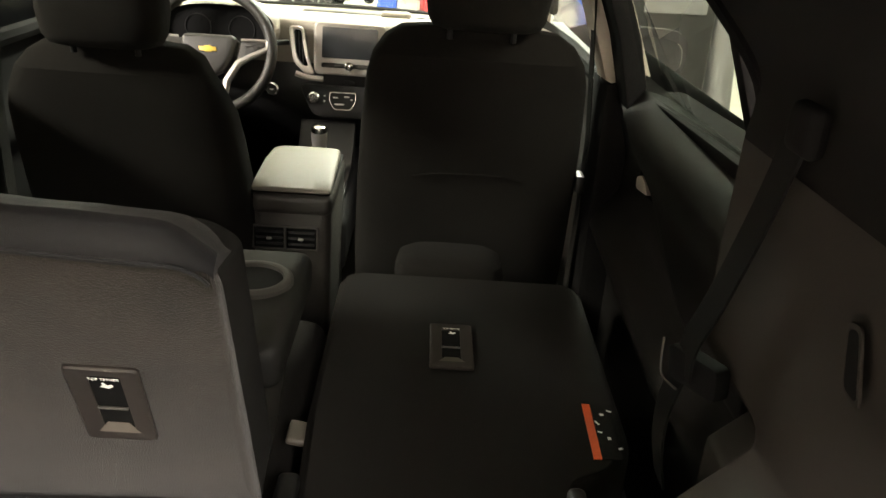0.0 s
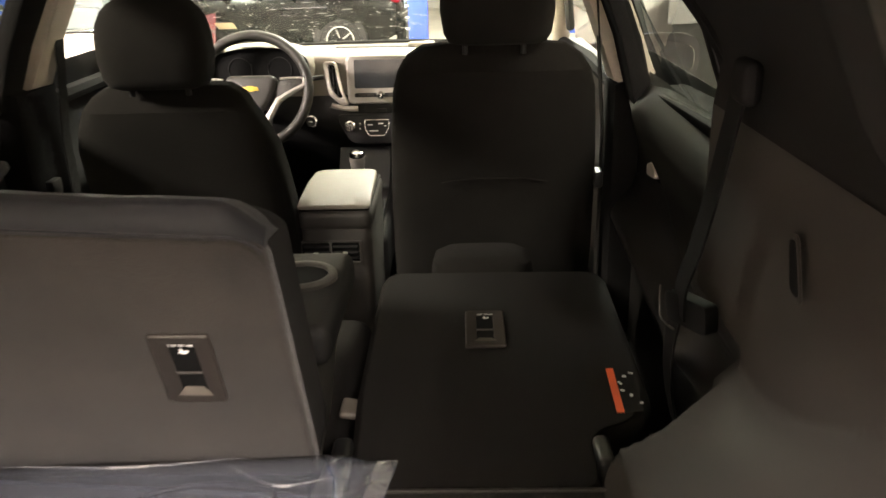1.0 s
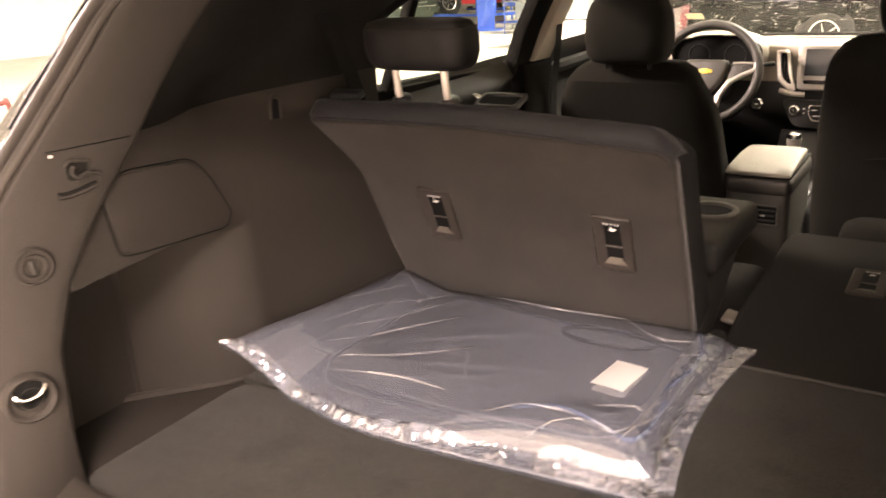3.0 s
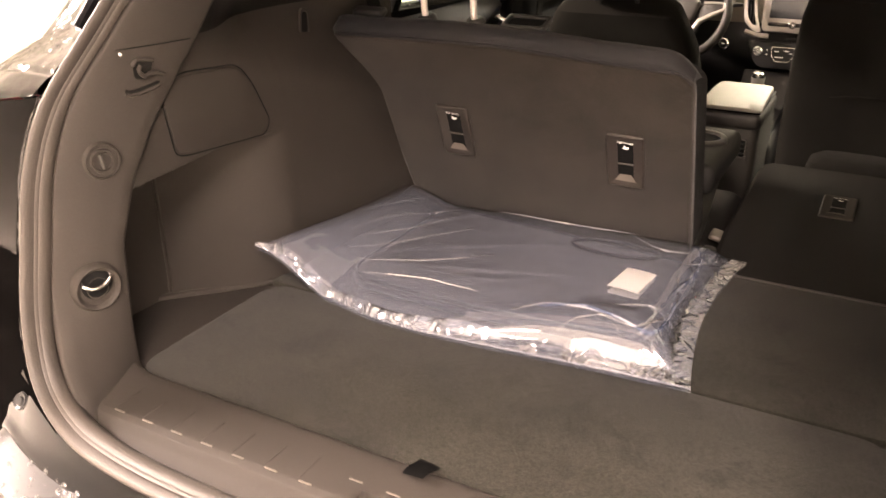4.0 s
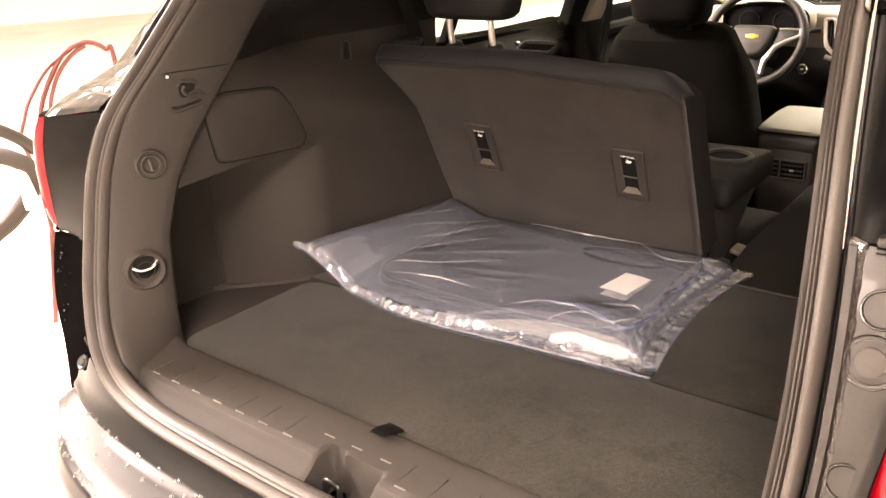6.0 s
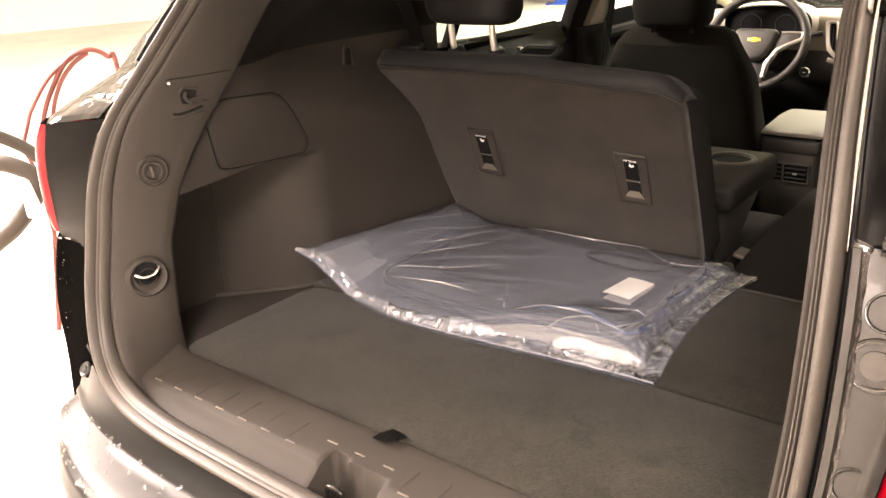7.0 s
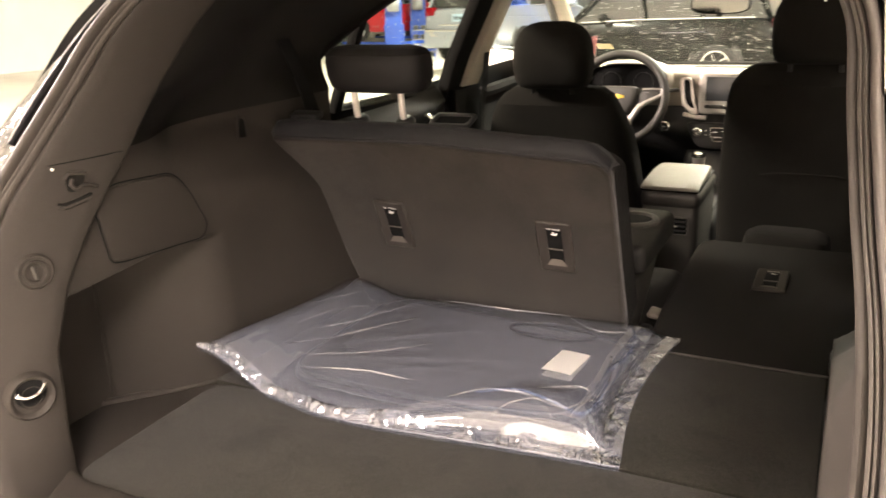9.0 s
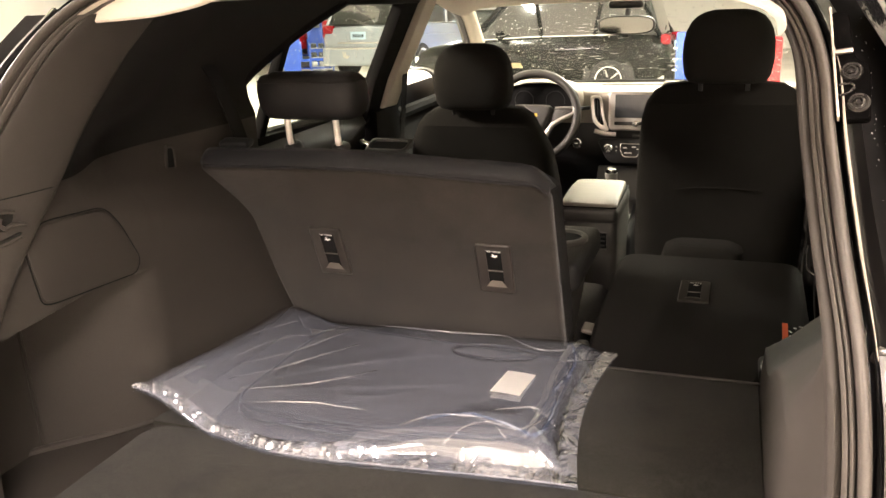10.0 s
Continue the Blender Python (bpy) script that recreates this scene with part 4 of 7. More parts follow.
pts, nrm, siz = [], [], []
for _ in range(70):                                 # thin runs of water, and streaks painted as wet highlights across the glass
    u, v = rng.uniform(0.1, 0.95), rng.choice((0.22, 0.38, 0.62, 0.7)) + rng.gauss(0, 0.05)
    p, a, b = Vector(screen_pt(u, v)), Vector(screen_pt(u + 0.01, v)), Vector(screen_pt(u, v + 0.01))
    n = (a - p).cross(b - p).normalized()
    pts.append(p + n * 0.001), nrm.append(n), siz.append(0.0007 + 0.0010 * rng.random())
drops(pts, nrm, siz, "water_film", windscreen, M_GLINT, Vector((1.0, 0.1, 0.12)), 14.0)
pts, nrm, siz = [], [], []
for _ in range(500):
    y, z = rng.uniform(1.05, 1.9), rng.uniform(1.14, 1.47)
    if z - 1.14 < 0 or (y < 1.16 and z > 1.4) or (y > 1.7 and z < 1.11 + (y - 1.68) * 1.8):
        continue
    pts.append(Vector((-(side_x(z) + 0.037), y, z))), nrm.append((-1, 0, 0)), siz.append(0.001 + 0.0022 * rng.random() ** 3)
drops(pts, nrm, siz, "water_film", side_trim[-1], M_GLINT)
pts, nrm, siz = [], [], []
for _ in range(260):                                # bumper top
    u, v = rng.uniform(0.03, 0.6), rng.uniform(0.25, 0.55)
    p, a, b = Vector(bumper(u, v)), Vector(bumper(u + 0.003, v)), Vector(bumper(u, v + 0.01))
    n = (a - p).cross(b - p).normalized()
    n = n if n.z > 0 else -n
    pts.append(p + n * 0.0005), nrm.append(n), siz.append(0.0012 + 0.004 * rng.random() ** 2)
drops(pts, nrm, siz, "water_film", car_body)
pts, nrm, siz = [], [], []
for _ in range(260):                                # glossy pillar panel
    z = rng.uniform(1.20, 1.45)
    x, y = rim_at(z, 1)
    o = rng.choice((0.052, 0.066, 0.081, 0.095, 0.108, 0.122, 0.138, 0.152)) + rng.uniform(-0.004, 0.004)
    k = step(1.178, 1.205, z)
    y += table([(0.04, 0.004 + 0.095 * k), (0.10, 0.006 + 0.12 * k), (0.135, 0.008 + 0.095 * k), (0.165, 0.015 + 0.07 * k)], o)
    pts.append(Vector((x + o, y - 0.0006, z))), nrm.append((-0.2, -0.9, 0.4)), siz.append(0.0003 + 0.0008 * rng.random() ** 4)
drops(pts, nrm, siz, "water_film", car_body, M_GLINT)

pts, nrm, siz = [], [], []
for _ in range(130):                                # driver's side shoulder above the tail lamp
    v, u = rng.random(), rng.random()
    pts.append(Vector((XO - 0.605 - 0.12 * u + 0.05 * v, 0.055 + 0.185 * v + 0.02 * u, 1.232 + 0.16 * v - 0.020 * u))), nrm.append((-0.25, -0.55, 0.8)), siz.append(0.0008 + 0.0024 * rng.random() ** 3)
drops(pts, nrm, siz, "water_film", car_body)

pts, nrm, siz = [], [], []
for _ in range(34):                                 # corner panel below the driver's side lamp
    z = rng.uniform(0.70, 0.96)
    pts.append(Vector((XO - rng.uniform(0.645, 0.70), -0.072 - 0.02 * rng.random(), z))), nrm.append((-0.2, -0.97, 0.1)), siz.append(0.0005 + 0.0009 * rng.random() ** 3)
drops(pts, nrm, siz, "water_film", car_body, M_GLINT)

# ---- door mirrors outside
for s in (-1, 1):
    mx, my, mz = (0.975, 2.60, 1.062) if s > 0 else (-0.93, 2.72, 1.09)
    door_mirror = part("door_mirror", loft([[(mx + s * (a * k), my + d, mz + b * k) for a, b in oval(0, 0, 0.120 if s < 0 else 0.115, 0.084 if s < 0 else 0.075, 24, 3.2)]
                                            for d, k in ((0.0, 1.0), (0.03, 1.02), (0.08, 0.9), (0.13, 0.62), (0.15, 0.3))]), M_PAINT, car_body, "black door mirror")
    part("mirror_glass", slab(oval(0, 0, 0.114 if s < 0 else 0.096, 0.078 if s < 0 else 0.052, 24, 3.2), 0.003, axes((mx, my - 0.012, mz), (0.86, -0.5, 0) if s > 0 else (1, 0, 0), (0, 0, 1), (-0.5, -0.86, 0) if s > 0 else (0, -1, 0))),
         material("mirror_silver" if s < 0 else "mirror_silver_b", (0.9, 0.9, 0.9), 0.02, metal=1.0, spread=0.02), door_mirror, "silvered mirror glass")
    part("mirror_foot", rbox((0.16, 0.06, 0.05), (mx - s * 0.12, my + 0.06, mz - 0.08), 0.02, 3), M_PAINT, door_mirror)

# ---------------------------------------------------------------- load space
cargo_floor = thing("cargo_floor", "dark carpeted load floor with a pull tab", "floor", kind="structure")


panel = slab(rounded([(-0.555, 0.03), (0.535, 0.03), (0.515, 0.376), (-0.55, 0.376)], 0.05, 6), 0.014, Matrix.Translation((0, 0, FLOOR - 0.014)), 0.004)
part("floor_panel", panel, M_CARPET, cargo_floor, "dark carpeted panel")
part("floor_panel", slab([(-0.56, 0.381), (0.515, 0.381), (0.512, 0.812), (-0.56, 0.812)], 0.014, Matrix.Translation((0, 0, FLOOR - 0.014)), 0.004), M_CARPET, cargo_floor, "dark carpeted panel")
part("edge_strip", rbox((0.36, 0.006, 0.004), (0.335, 0.8155, FLOOR + 0.0005), 0.0015), M_GREYPLASTIC, cargo_floor, "grey edge strip")
part("subfloor", rbox((1.46, 0.95, 0.03), (0, 0.40, FLOOR - 0.075), 0.0), M_BLACK, cargo_floor)
tab = sheet(lambda u, v: (-0.040 + 0.034 * u + 0.004 * v, 0.002 + 0.042 * v - 0.004 * u, FLOOR + 0.0065 + 0.009 * (1 - v) * (0.3 + 0.7 * u) + 0.002 * math.sin(v * 5)), 8, 8)
bmesh.ops.solidify(tab, geom=tab.faces[:], thickness=0.003)
part("pull_tab", tab, M_BLACKSHADE, cargo_floor, "black fabric pull tab")

sill = thing("sill_trim", "dark plastic load sill with ribbed marks and a latch recess", "trim", kind="structure")


def sill_fn(u, v):
    x = -0.60 + 1.2 * u
    prof = [(0.034, 0.735), (0.029, 0.750), (0.022, 0.7535), (-0.03, 0.7545), (-0.068, 0.7545), (-0.079, 0.751), (-0.090, 0.740), (-0.108, 0.726), (-0.120, 0.719), (-0.135, 0.70)]
    t = v * (len(prof) - 1)
    i = min(int(t), len(prof) - 2)
    y = prof[i][0] + (prof[i + 1][0] - prof[i][0]) * (t - i)
    z = prof[i][1] + (prof[i + 1][1] - prof[i][1]) * (t - i)
    pocket = step(-0.042, -0.028, x) * (1 - step(0.064, 0.076, x)) * step(0.058, 0.066, -y - 0.18 * min(0.0, x - 0.03))
    z = z * (1 - pocket) + 0.690 * pocket
    rise = step(0.45, 0.62, abs(x))
    return (XO + x, y + 0.03 * rise * step(0.3, 1.0, v), z + 0.10 * rise * rise)


part("sill_panel", sheet(sill_fn, 240, 45), M_TRIM, sill)
for k in range(18):                                 # raised ribs, each with a pale worn end
    x = -0.475 + k * 0.0555
    near = -0.13 < x < 0.07
    if not near:
        part("rib", rbox((0.0026, 0.046, 0.0012), (x - 0.013, -0.040, FLOOR + 0.0046), 0.0005, 1), M_TRIM, sill)
    part("rib_mark", rbox((0.020, 0.0030, 0.0020), (x, -0.034 if near else -0.068, FLOOR + 0.0047), 0.0005, 1), M_LIP, sill, "pale worn mark")
striker = thing("latch_striker", "dark steel latch striker loop in the sill recess", "latch")
part("loop", tube(spline([(-0.034, -0.10, 0.69), (-0.034, -0.10, 0.732), (-0.029, -0.10, 0.741), (-0.010, -0.10, 0.741), (-0.005, -0.10, 0.732), (-0.005, -0.10, 0.69)], 4), 0.0042, 10), M_BOLT, striker)
part("base_plate", rbox((0.06, 0.035, 0.006), (-0.02, -0.10, 0.694), 0.002), M_BLACK, striker)


for s in (-1, 1):
    lining = thing("cargo_side_lining", "dark grained plastic side lining with a lidded shelf and open pocket" if s < 0 else "dark grained plastic side lining over the wheel arch", "trim panel")
    zs = sorted(set([round(0.70 + 0.0065 * k, 4) for k in range(83)] + [round(1.005 + 0.002 * k, 4) for k in range(30)] + [1.2385]))
    us = [(k / 130) ** 1.15 for k in range(131)]
    rows = []
    for u in us:
        row = []
        for z in zs:
            y0 = pillar_front(z, s)[1] + 0.002
            y = y0 + (0.92 - y0) * u
            row.append((s * trim_x(y, z, s), y, z))
        rows.append(row)
    part("lining_panel", loft(rows, False, False), M_TRIM, lining, sharp=60)
    # the broad rounded pillar trim between the seal and the lining
    rows = []
    for x, y, z in [tuple(p) for p in spline([(rim(s)[4][0] - s * 0.034, -0.112, 0.752)] + rim(s)[4:13], 8)]:
        ex, ey = pillar_front(z, s)
        low = 1 - step(0.79, 0.90, z)
        a = Vector((x - s * 0.017, y + 0.012, z + 0.012 * low))
        b = Vector((x - s * 0.022, y + 0.011, z + 0.012 * low))
        b2 = Vector((x - s * 0.026, y + 0.016, z + 0.014 * low))
        c = Vector((ex, ey - 0.008, z + 0.002))
        bulge = s * -0.004
        out = 0.16 * (1 - step(1.03, 1.06, z)) + 0.016 if s < 0 else 0.012
        row = [a + Vector((s * 0.006, 0.008, 0)), a, b, b2]
        for k in range(1, 6):
            t = k / 6
            p = b2.lerp(c, t)
            row.append(p + Vector((bulge * math.sin(t * math.pi), 0, 0)))
        row += [c, Vector((ex + s * 0.002, ey - 0.002, z)), Vector((ex + s * 0.006, ey + 0.002, z)), Vector((ex + s * out, ey + 0.004 + 0.06 * (out > 0.1) * 0.2, z))]
        rows.append(row)
    rows.insert(0, [p + Vector((-s * 0.008, 0, -0.014)) for p in rows[0]])
    rows.insert(0, [p + Vector((-s * 0.014, 0, -0.020)) for p in rows[0]])
    part("pillar_trim", loft(rows, False, False), M_TRIM, lining, "broad rounded pillar trim", sharp=60)

    def on_pillar(y, z, lift=0.0, s=s):
        """A frame on the pillar trim's face: x forward, y up, z into the cabin."""
        x0, y0 = rim_at(z, s)
        x0, y0 = x0 - s * 0.026, y0 + 0.016
        x1, y1 = pillar_front(z, s)
        t = (y - y0) / (y1 - 0.008 - y0)
        along = Vector((x1 - x0, y1 - 0.008 - y0, 0)).normalized()
        nrm = Vector((-s * along.y, s * along.x, 0))
        p = Vector((x0 + (x1 - x0) * t - s * 0.004 * math.sin(math.pi * t), y, z)) + nrm * lift
        return axes(p, along, (0, 0, 1), nrm)

    if s < 0:
        lid_pts = rounded([(0.160, 1.165), (0.176, 1.066), (0.20, 1.060), (0.385, 1.047), (0.398, 1.065), (0.362, 1.135), (0.33, 1.172), (0.20, 1.182)], 0.02, 5)
        lid = slab(lid_pts, 0.004, axes((-0.5505, 0, 0), (0, 1, 0), (0, 0, 1), (1, 0, 0)), 0.002)
        part("shelf_lid", lid, M_TRIM, lining, "rounded access lid")
        seam = [Vector((-0.5475, y, z)) for y, z in rounded([(0.156, 1.168), (0.173, 1.061), (0.20, 1.055), (0.388, 1.042), (0.403, 1.064), (0.366, 1.138), (0.333, 1.177), (0.20, 1.187)], 0.022, 5)]
        part("lid_gap", tube(seam, 0.0012, 5, True), M_BLACKSHADE, lining)
        part("pocket_corner", tube([(-0.7075, 0.262, z) for z in (0.742, 0.85, 0.96, 1.036)], 0.0034, 8), M_TRIM, lining, "rounded pocket corner")
        part("pocket_floor", rbox((0.21, 0.42, 0.006), (-0.62, 0.225, 0.732), 0.001), M_TRIM, lining)
        part("pocket_lip", tube(spline([(-0.72, 0.235, 0.737), (-0.68, 0.28, 0.737), (-0.62, 0.34, 0.738), (-0.565, 0.40, 0.742)], 5), 0.008, 8), M_TRIM, lining)
        # turn-lock of the lamp cover
        m = on_pillar(0.046, 1.088)
        lock = part("lamp_access_cap", lathe([(0.0005, 0.0015), (0.013, 0.0018), (0.0145, 0.0055), (0.0175, 0.006), (0.0188, 0.0018), (0.0235, 0.002), (0.025, 0.0045), (0.027, 0.003), (0.029, -0.006)], 36, m), M_TRIM, lining, "round access cap")
        part("turn_slot", rbox((0.006, 0.022, 0.006), (0, 0, 0), 0.0025, 2, m @ Matrix.Translation((-0.002, 0, 0.005)) @ Matrix.Rotation(radians(8), 4, "Z")), M_GREYPLASTIC, lock)
        # tie-down ring in its cup
        m = on_pillar(-0.002, 0.905)
        cup = part("tie_down_cup", lathe([(0.0005, 0.0015), (0.013, 0.0018), (0.016, 0.004), (0.019, 0.0018), (0.0265, 0.002), (0.0295, 0.007), (0.033, 0.0085), (0.0365, 0.005), (0.039, -0.006)], 36, m), M_TRIM, lining, "round tie-down cup")
        # black disc painted as the shade within the cup
        part("cup_shade", lathe([(0.0005, 0.0035), (0.019, 0.0035), (0.0235, 0.0028)], 28, m @ Matrix.Translation((0, 0.006, 0))), M_BLACKSHADE, cup)
        loop = spline([(-0.022, 0.014, 0.003), (-0.020, 0.010, 0.008), (-0.010, 0.004, 0.011), (0.008, 0.005, 0.011), (0.019, 0.012, 0.008), (0.021, 0.017, 0.003)], 5)
        part("tie_down_ring", tube([m @ p for p in loop], 0.0032, 8), M_CHROME, cup, "chrome tie-down ring")
        # bag hook and the long groove under it
        m = on_pillar(0.127, 1.203, 0.0004) @ Matrix.Diagonal((0.62, 0.80, 0.62, 1.0))
        hook = part("bag_hook", tube([m @ p for p in spline([(0.060, -0.012, 0.001), (0.044, -0.006, 0.003), (0.022, -0.004, 0.006), (0.004, -0.008, 0.007), (-0.008, 0.002, 0.008), (-0.002, 0.012, 0.007)], 5)], [0.0026] * 6 + [0.0032] * 20, 8), M_TRIM, lining, "moulded bag hook")
        # dark plate, and dark bead below, paint the shade of recess and groove
        part("hook_shade", slab(rounded([(-0.018, -0.012), (0.010, -0.014), (0.026, -0.001), (0.034, 0.016), (-0.006, 0.021), (-0.018, 0.012)], 0.009), 0.0022, m), M_UPPERTRIM, hook)
        part("hook_hood", tube([m @ p for p in spline([(-0.02, 0.012, 0.001), (-0.008, 0.022, 0.003), (0.012, 0.021, 0.003), (0.036, 0.017, 0.001)], 5)], 0.0032, 6), M_TRIM, hook)
        groove = spline([(-0.046, -0.030, 0.0), (-0.03, -0.034, 0.0005), (0.01, -0.030, 0.0005), (0.045, -0.024, 0)], 5)
        part("groove_shade", tube([m @ p for p in groove], [0.001] + [0.0030] * (len(groove) - 2) + [0.001], 6), M_UPPERTRIM, hook)
        part("groove_lip", tube([m @ (p + Vector((0, -0.0055, 0))) for p in groove], 0.0032, 6), M_TRIM, hook)
        part("trim_seam", tube([on_pillar(y, 1.238, 0.0004).translation for y in (0.095, 0.13, 0.17, 0.2, 0.216)], 0.0008, 5), M_BLACKSHADE, lining)
        m = axes((-trim_x(0.60, 1.190, s) + 0.001, 0.60, 1.190), (0, -1, 0), (0, 0, 1), (1, 0, 0)) @ Matrix.Rotation(radians(10), 4, "Z") @ Matrix.Scale(0.72, 4)
        slot = part("cover_slot", ring(rounded([(-0.03, -0.055), (0.02, -0.04), (0.026, 0.055), (-0.012, 0.055)], 0.016), rounded([(-0.022, -0.045), (0.013, -0.033), (0.018, 0.046), (-0.006, 0.046)], 0.012), 0.006, m, 0.0015), M_TRIM, lining, "moulded slot for the load cover")
        # flush black slab: the slot's inner shade as colour
        part("cover_slot_shade", slab(rounded([(-0.022, -0.045), (0.013, -0.033), (0.018, 0.046), (-0.006, 0.046)], 0.012), 0.004, m), M_BLACKSHADE, slot)
        part("clip_pin", lathe([(0.0005, 0.003), (0.002, 0.0025), (0.0025, 0)], 10, on_pillar(0.100, 1.232, 0.001)), M_WHITE, lining)
    else:
        # slot for the load cover
        m = axes((0.630, 0.598, 1.150), (0, 1, 0), (0, 0, 1), (-1, 0, 0)) @ Matrix.Rotation(radians(-14), 4, "Z") @ Matrix.Scale(0.58, 4)
        part("cover_slot", ring(rounded([(-0.03, -0.055), (0.02, -0.04), (0.026, 0.055), (-0.012, 0.055)], 0.016), rounded([(-0.022, -0.045), (0.013, -0.033), (0.018, 0.046), (-0.006, 0.046)], 0.012), 0.004, m, 0.0015), M_TRIM, lining)
        # same painted slot shade on this side
        part("cover_slot_shade", slab(rounded([(-0.022, -0.045), (0.013, -0.033), (0.018, 0.046), (-0.006, 0.046)], 0.012), 0.004, m), M_BLACKSHADE, lining)
        turn = axes((0.612, 0.838, 0.998), Vector((-0.42, 0.9, 0.0)).normalized(), (0, 0, 1), Vector((0.9, 0.42, 0)).normalized())
        part("belt_exit", slab(rounded([(-0.045, -0.022), (0.036, -0.028), (0.046, 0.020), (-0.040, 0.026)], 0.012), 0.022, turn @ Matrix.Translation((0, 0, -0.012)) @ Matrix.Diagonal((0.9, 0.8, 1.0, 1.0)), 0.004), M_BLACKSHADE, lining, "black seat belt bezel")
        # lighter grey line painted as the highlight on the bezel's edge
        part("belt_exit_highlight", tube([turn @ p for p in spline([(0.046, 0.02, -0.014), (0.042, -0.006, -0.016), (0.036, -0.024, -0.016), (0.012, -0.028, -0.015)], 4)], 0.0014, 6), M_GREYPLASTIC, lining)

seat_belt = thing("seat_belt", "black webbing seat belt hanging by the rear pillar", "seat belt")
part("webbing", loft([[(x - 0.002, y - 0.022, z), (x - 0.002, y + 0.022, z), (x + 0.001, y + 0.022, z), (x + 0.001, y - 0.022, z)] for x, y, z in
                      [tuple(p) for p in spline([(0.61, 0.730, 1.30), (0.606, 0.752, 1.225), (0.606, 0.786, 1.153), (0.604, 0.815, 1.09), (0.598, 0.84, 1.03), (0.60, 0.845, 0.99)], 5)]]), M_BLACKSHADE, seat_belt)
part("webbing", loft([[(x - 0.002, y - 0.022, z), (x - 0.002, y + 0.022, z), (x + 0.001, y + 0.022, z), (x + 0.001, y - 0.022, z)] for x, y, z in
                      [tuple(p) for p in spline([(0.60, 0.86, 0.985), (0.602, 0.89, 0.92), (0.612, 0.915, 0.85), (0.63, 0.93, 0.78)], 5)]]), M_BLACKSHADE, seat_belt)
left_belt = thing("seat_belt", "black webbing seat belt lying along the rear pillar", "seat belt")
part("webbing", loft([[(x - 0.001, y - 0.022, z), (x - 0.001, y + 0.022, z), (x + 0.002, y + 0.022, z), (x + 0.002, y - 0.022, z)] for x, y, z in
                      ((-0.618, 0.775, 1.365), (-0.612, 0.790, 1.333), (-0.602, 0.805, 1.28), (-0.593, 0.812, 1.243), (-0.583, 0.816, 1.20), (-0.58, 0.82, 1.12))]), M_BLACKSHADE, left_belt)
part("belt_guide", rbox((0.02, 0.05, 0.045), (0.612, 0.725, 1.297), 0.012, 3), M_FRAME, seat_belt, "black plastic belt guide")

# ---------------------------------------------------------------- rear seats
UP = Vector((0, -0.387, 0.922))                     # along the upright seat back
REAR = Vector((0, -0.922, -0.387))                  # out of its rear face
SEATM = axes(Vector((0, 0.8545, 0.769)), (1, 0, 0), UP, REAR)


def bezel(parent, m, w=0.072, h=0.125):
    """A top-tether anchor plate: sloping grey frame round a narrow dark slot, crossbar, lower lip, printed words and sign."""
    rings = []
    for k, (a, b, cy, z) in enumerate(((w, h, 0, -0.002), (w, h, 0, 0.003), (w - 0.004, h - 0.004, 0, 0.0048), (w - 0.012, h - 0.012, 0, 0.0046), (w * 0.44, h * 0.72, 0.002, 0.0022), (w * 0.42, h * 0.70, 0.002, 0.0005))):
        rings.append([m @ Vector((x, y, z)) for x, y in rect(a, b, 0.006 if k < 4 else 0.003, 5, (0.001, cy))])
    b = part("anchor_bezel", loft(rings, True, False), M_BEZEL, parent, "grey-black anchor bezel", sharp=30)
    # the slot has no depth; a black plate paints its shade
    part("anchor_shade", slab(rect(w * 0.44, h * 0.72, 0.002, 5, (0.001, 0.002)), 0.001, m @ Matrix.Translation((0, 0, 0.0002))), M_BLACKSHADE, b)
    part("crossbar", tube([m @ Vector((x, -0.006, 0.0026)) for x in (-w * 0.20, w * 0.22)], 0.0018, 8), M_GREYPLASTIC, b, "grey tether bar")
    part("lower_lip", sheet(lambda u, v: m @ Vector(((u - 0.5) * w * (0.30 + 0.30 * v) + 0.001, -h * (0.26 + 0.12 * v), 0.0022 + 0.0026 * v)), 4, 4), M_LIP, b, "lighter lower lip")
    words("TOP TETHER", 0.0052, m @ Matrix.Translation((0.002, h * 0.37, 0.0048)), b)
    sign = slab([(-0.010, 0.0), (0.004, -0.004), (0.012, 0.002), (0.010, 0.007), (0.003, 0.004), (-0.002, 0.011), (-0.006, 0.010), (-0.004, 0.004)], 0.0004,
                m @ Matrix.Translation((0.002, h * 0.265, 0.0040)) @ Matrix.Scale(0.62, 4))
    part("sign", sign, M_WHITE, b, "white anchor sign", smooth=False)
    return b


rear_seat = thing("rear_seat_back", "upright dark cloth rear seat back with carpeted rear side", "seat")
def fall_away(bm):
    """The seat's top falls away towards the cabin."""
    inv = SEATM.inverted()
    for v in bm.verts:
        q = inv @ v.co
        q.y -= 0.62 * max(0.0, -0.02 - q.z) * step(0.25, 0.43, q.y)
        v.co = SEATM @ q
    return bm


left_side = [(-0.618, 0.37), (-0.602, 0.318), (-0.572, 0.298), (-0.546, 0.292), (-0.534, 0.21), (-0.508, -0.03)]
back = rounded([(0.127, -0.03), (0.127, 0.40), (0.10, 0.427), (-0.20, 0.450), (-0.602, 0.446)] + left_side, 0.018, 4)
part("backrest", fall_away(slab(back, 0.104, SEATM @ Matrix.Translation((0, 0, -0.112)), 0.018, 4)), M_FABRIC, rear_seat, "dark cloth seat back")
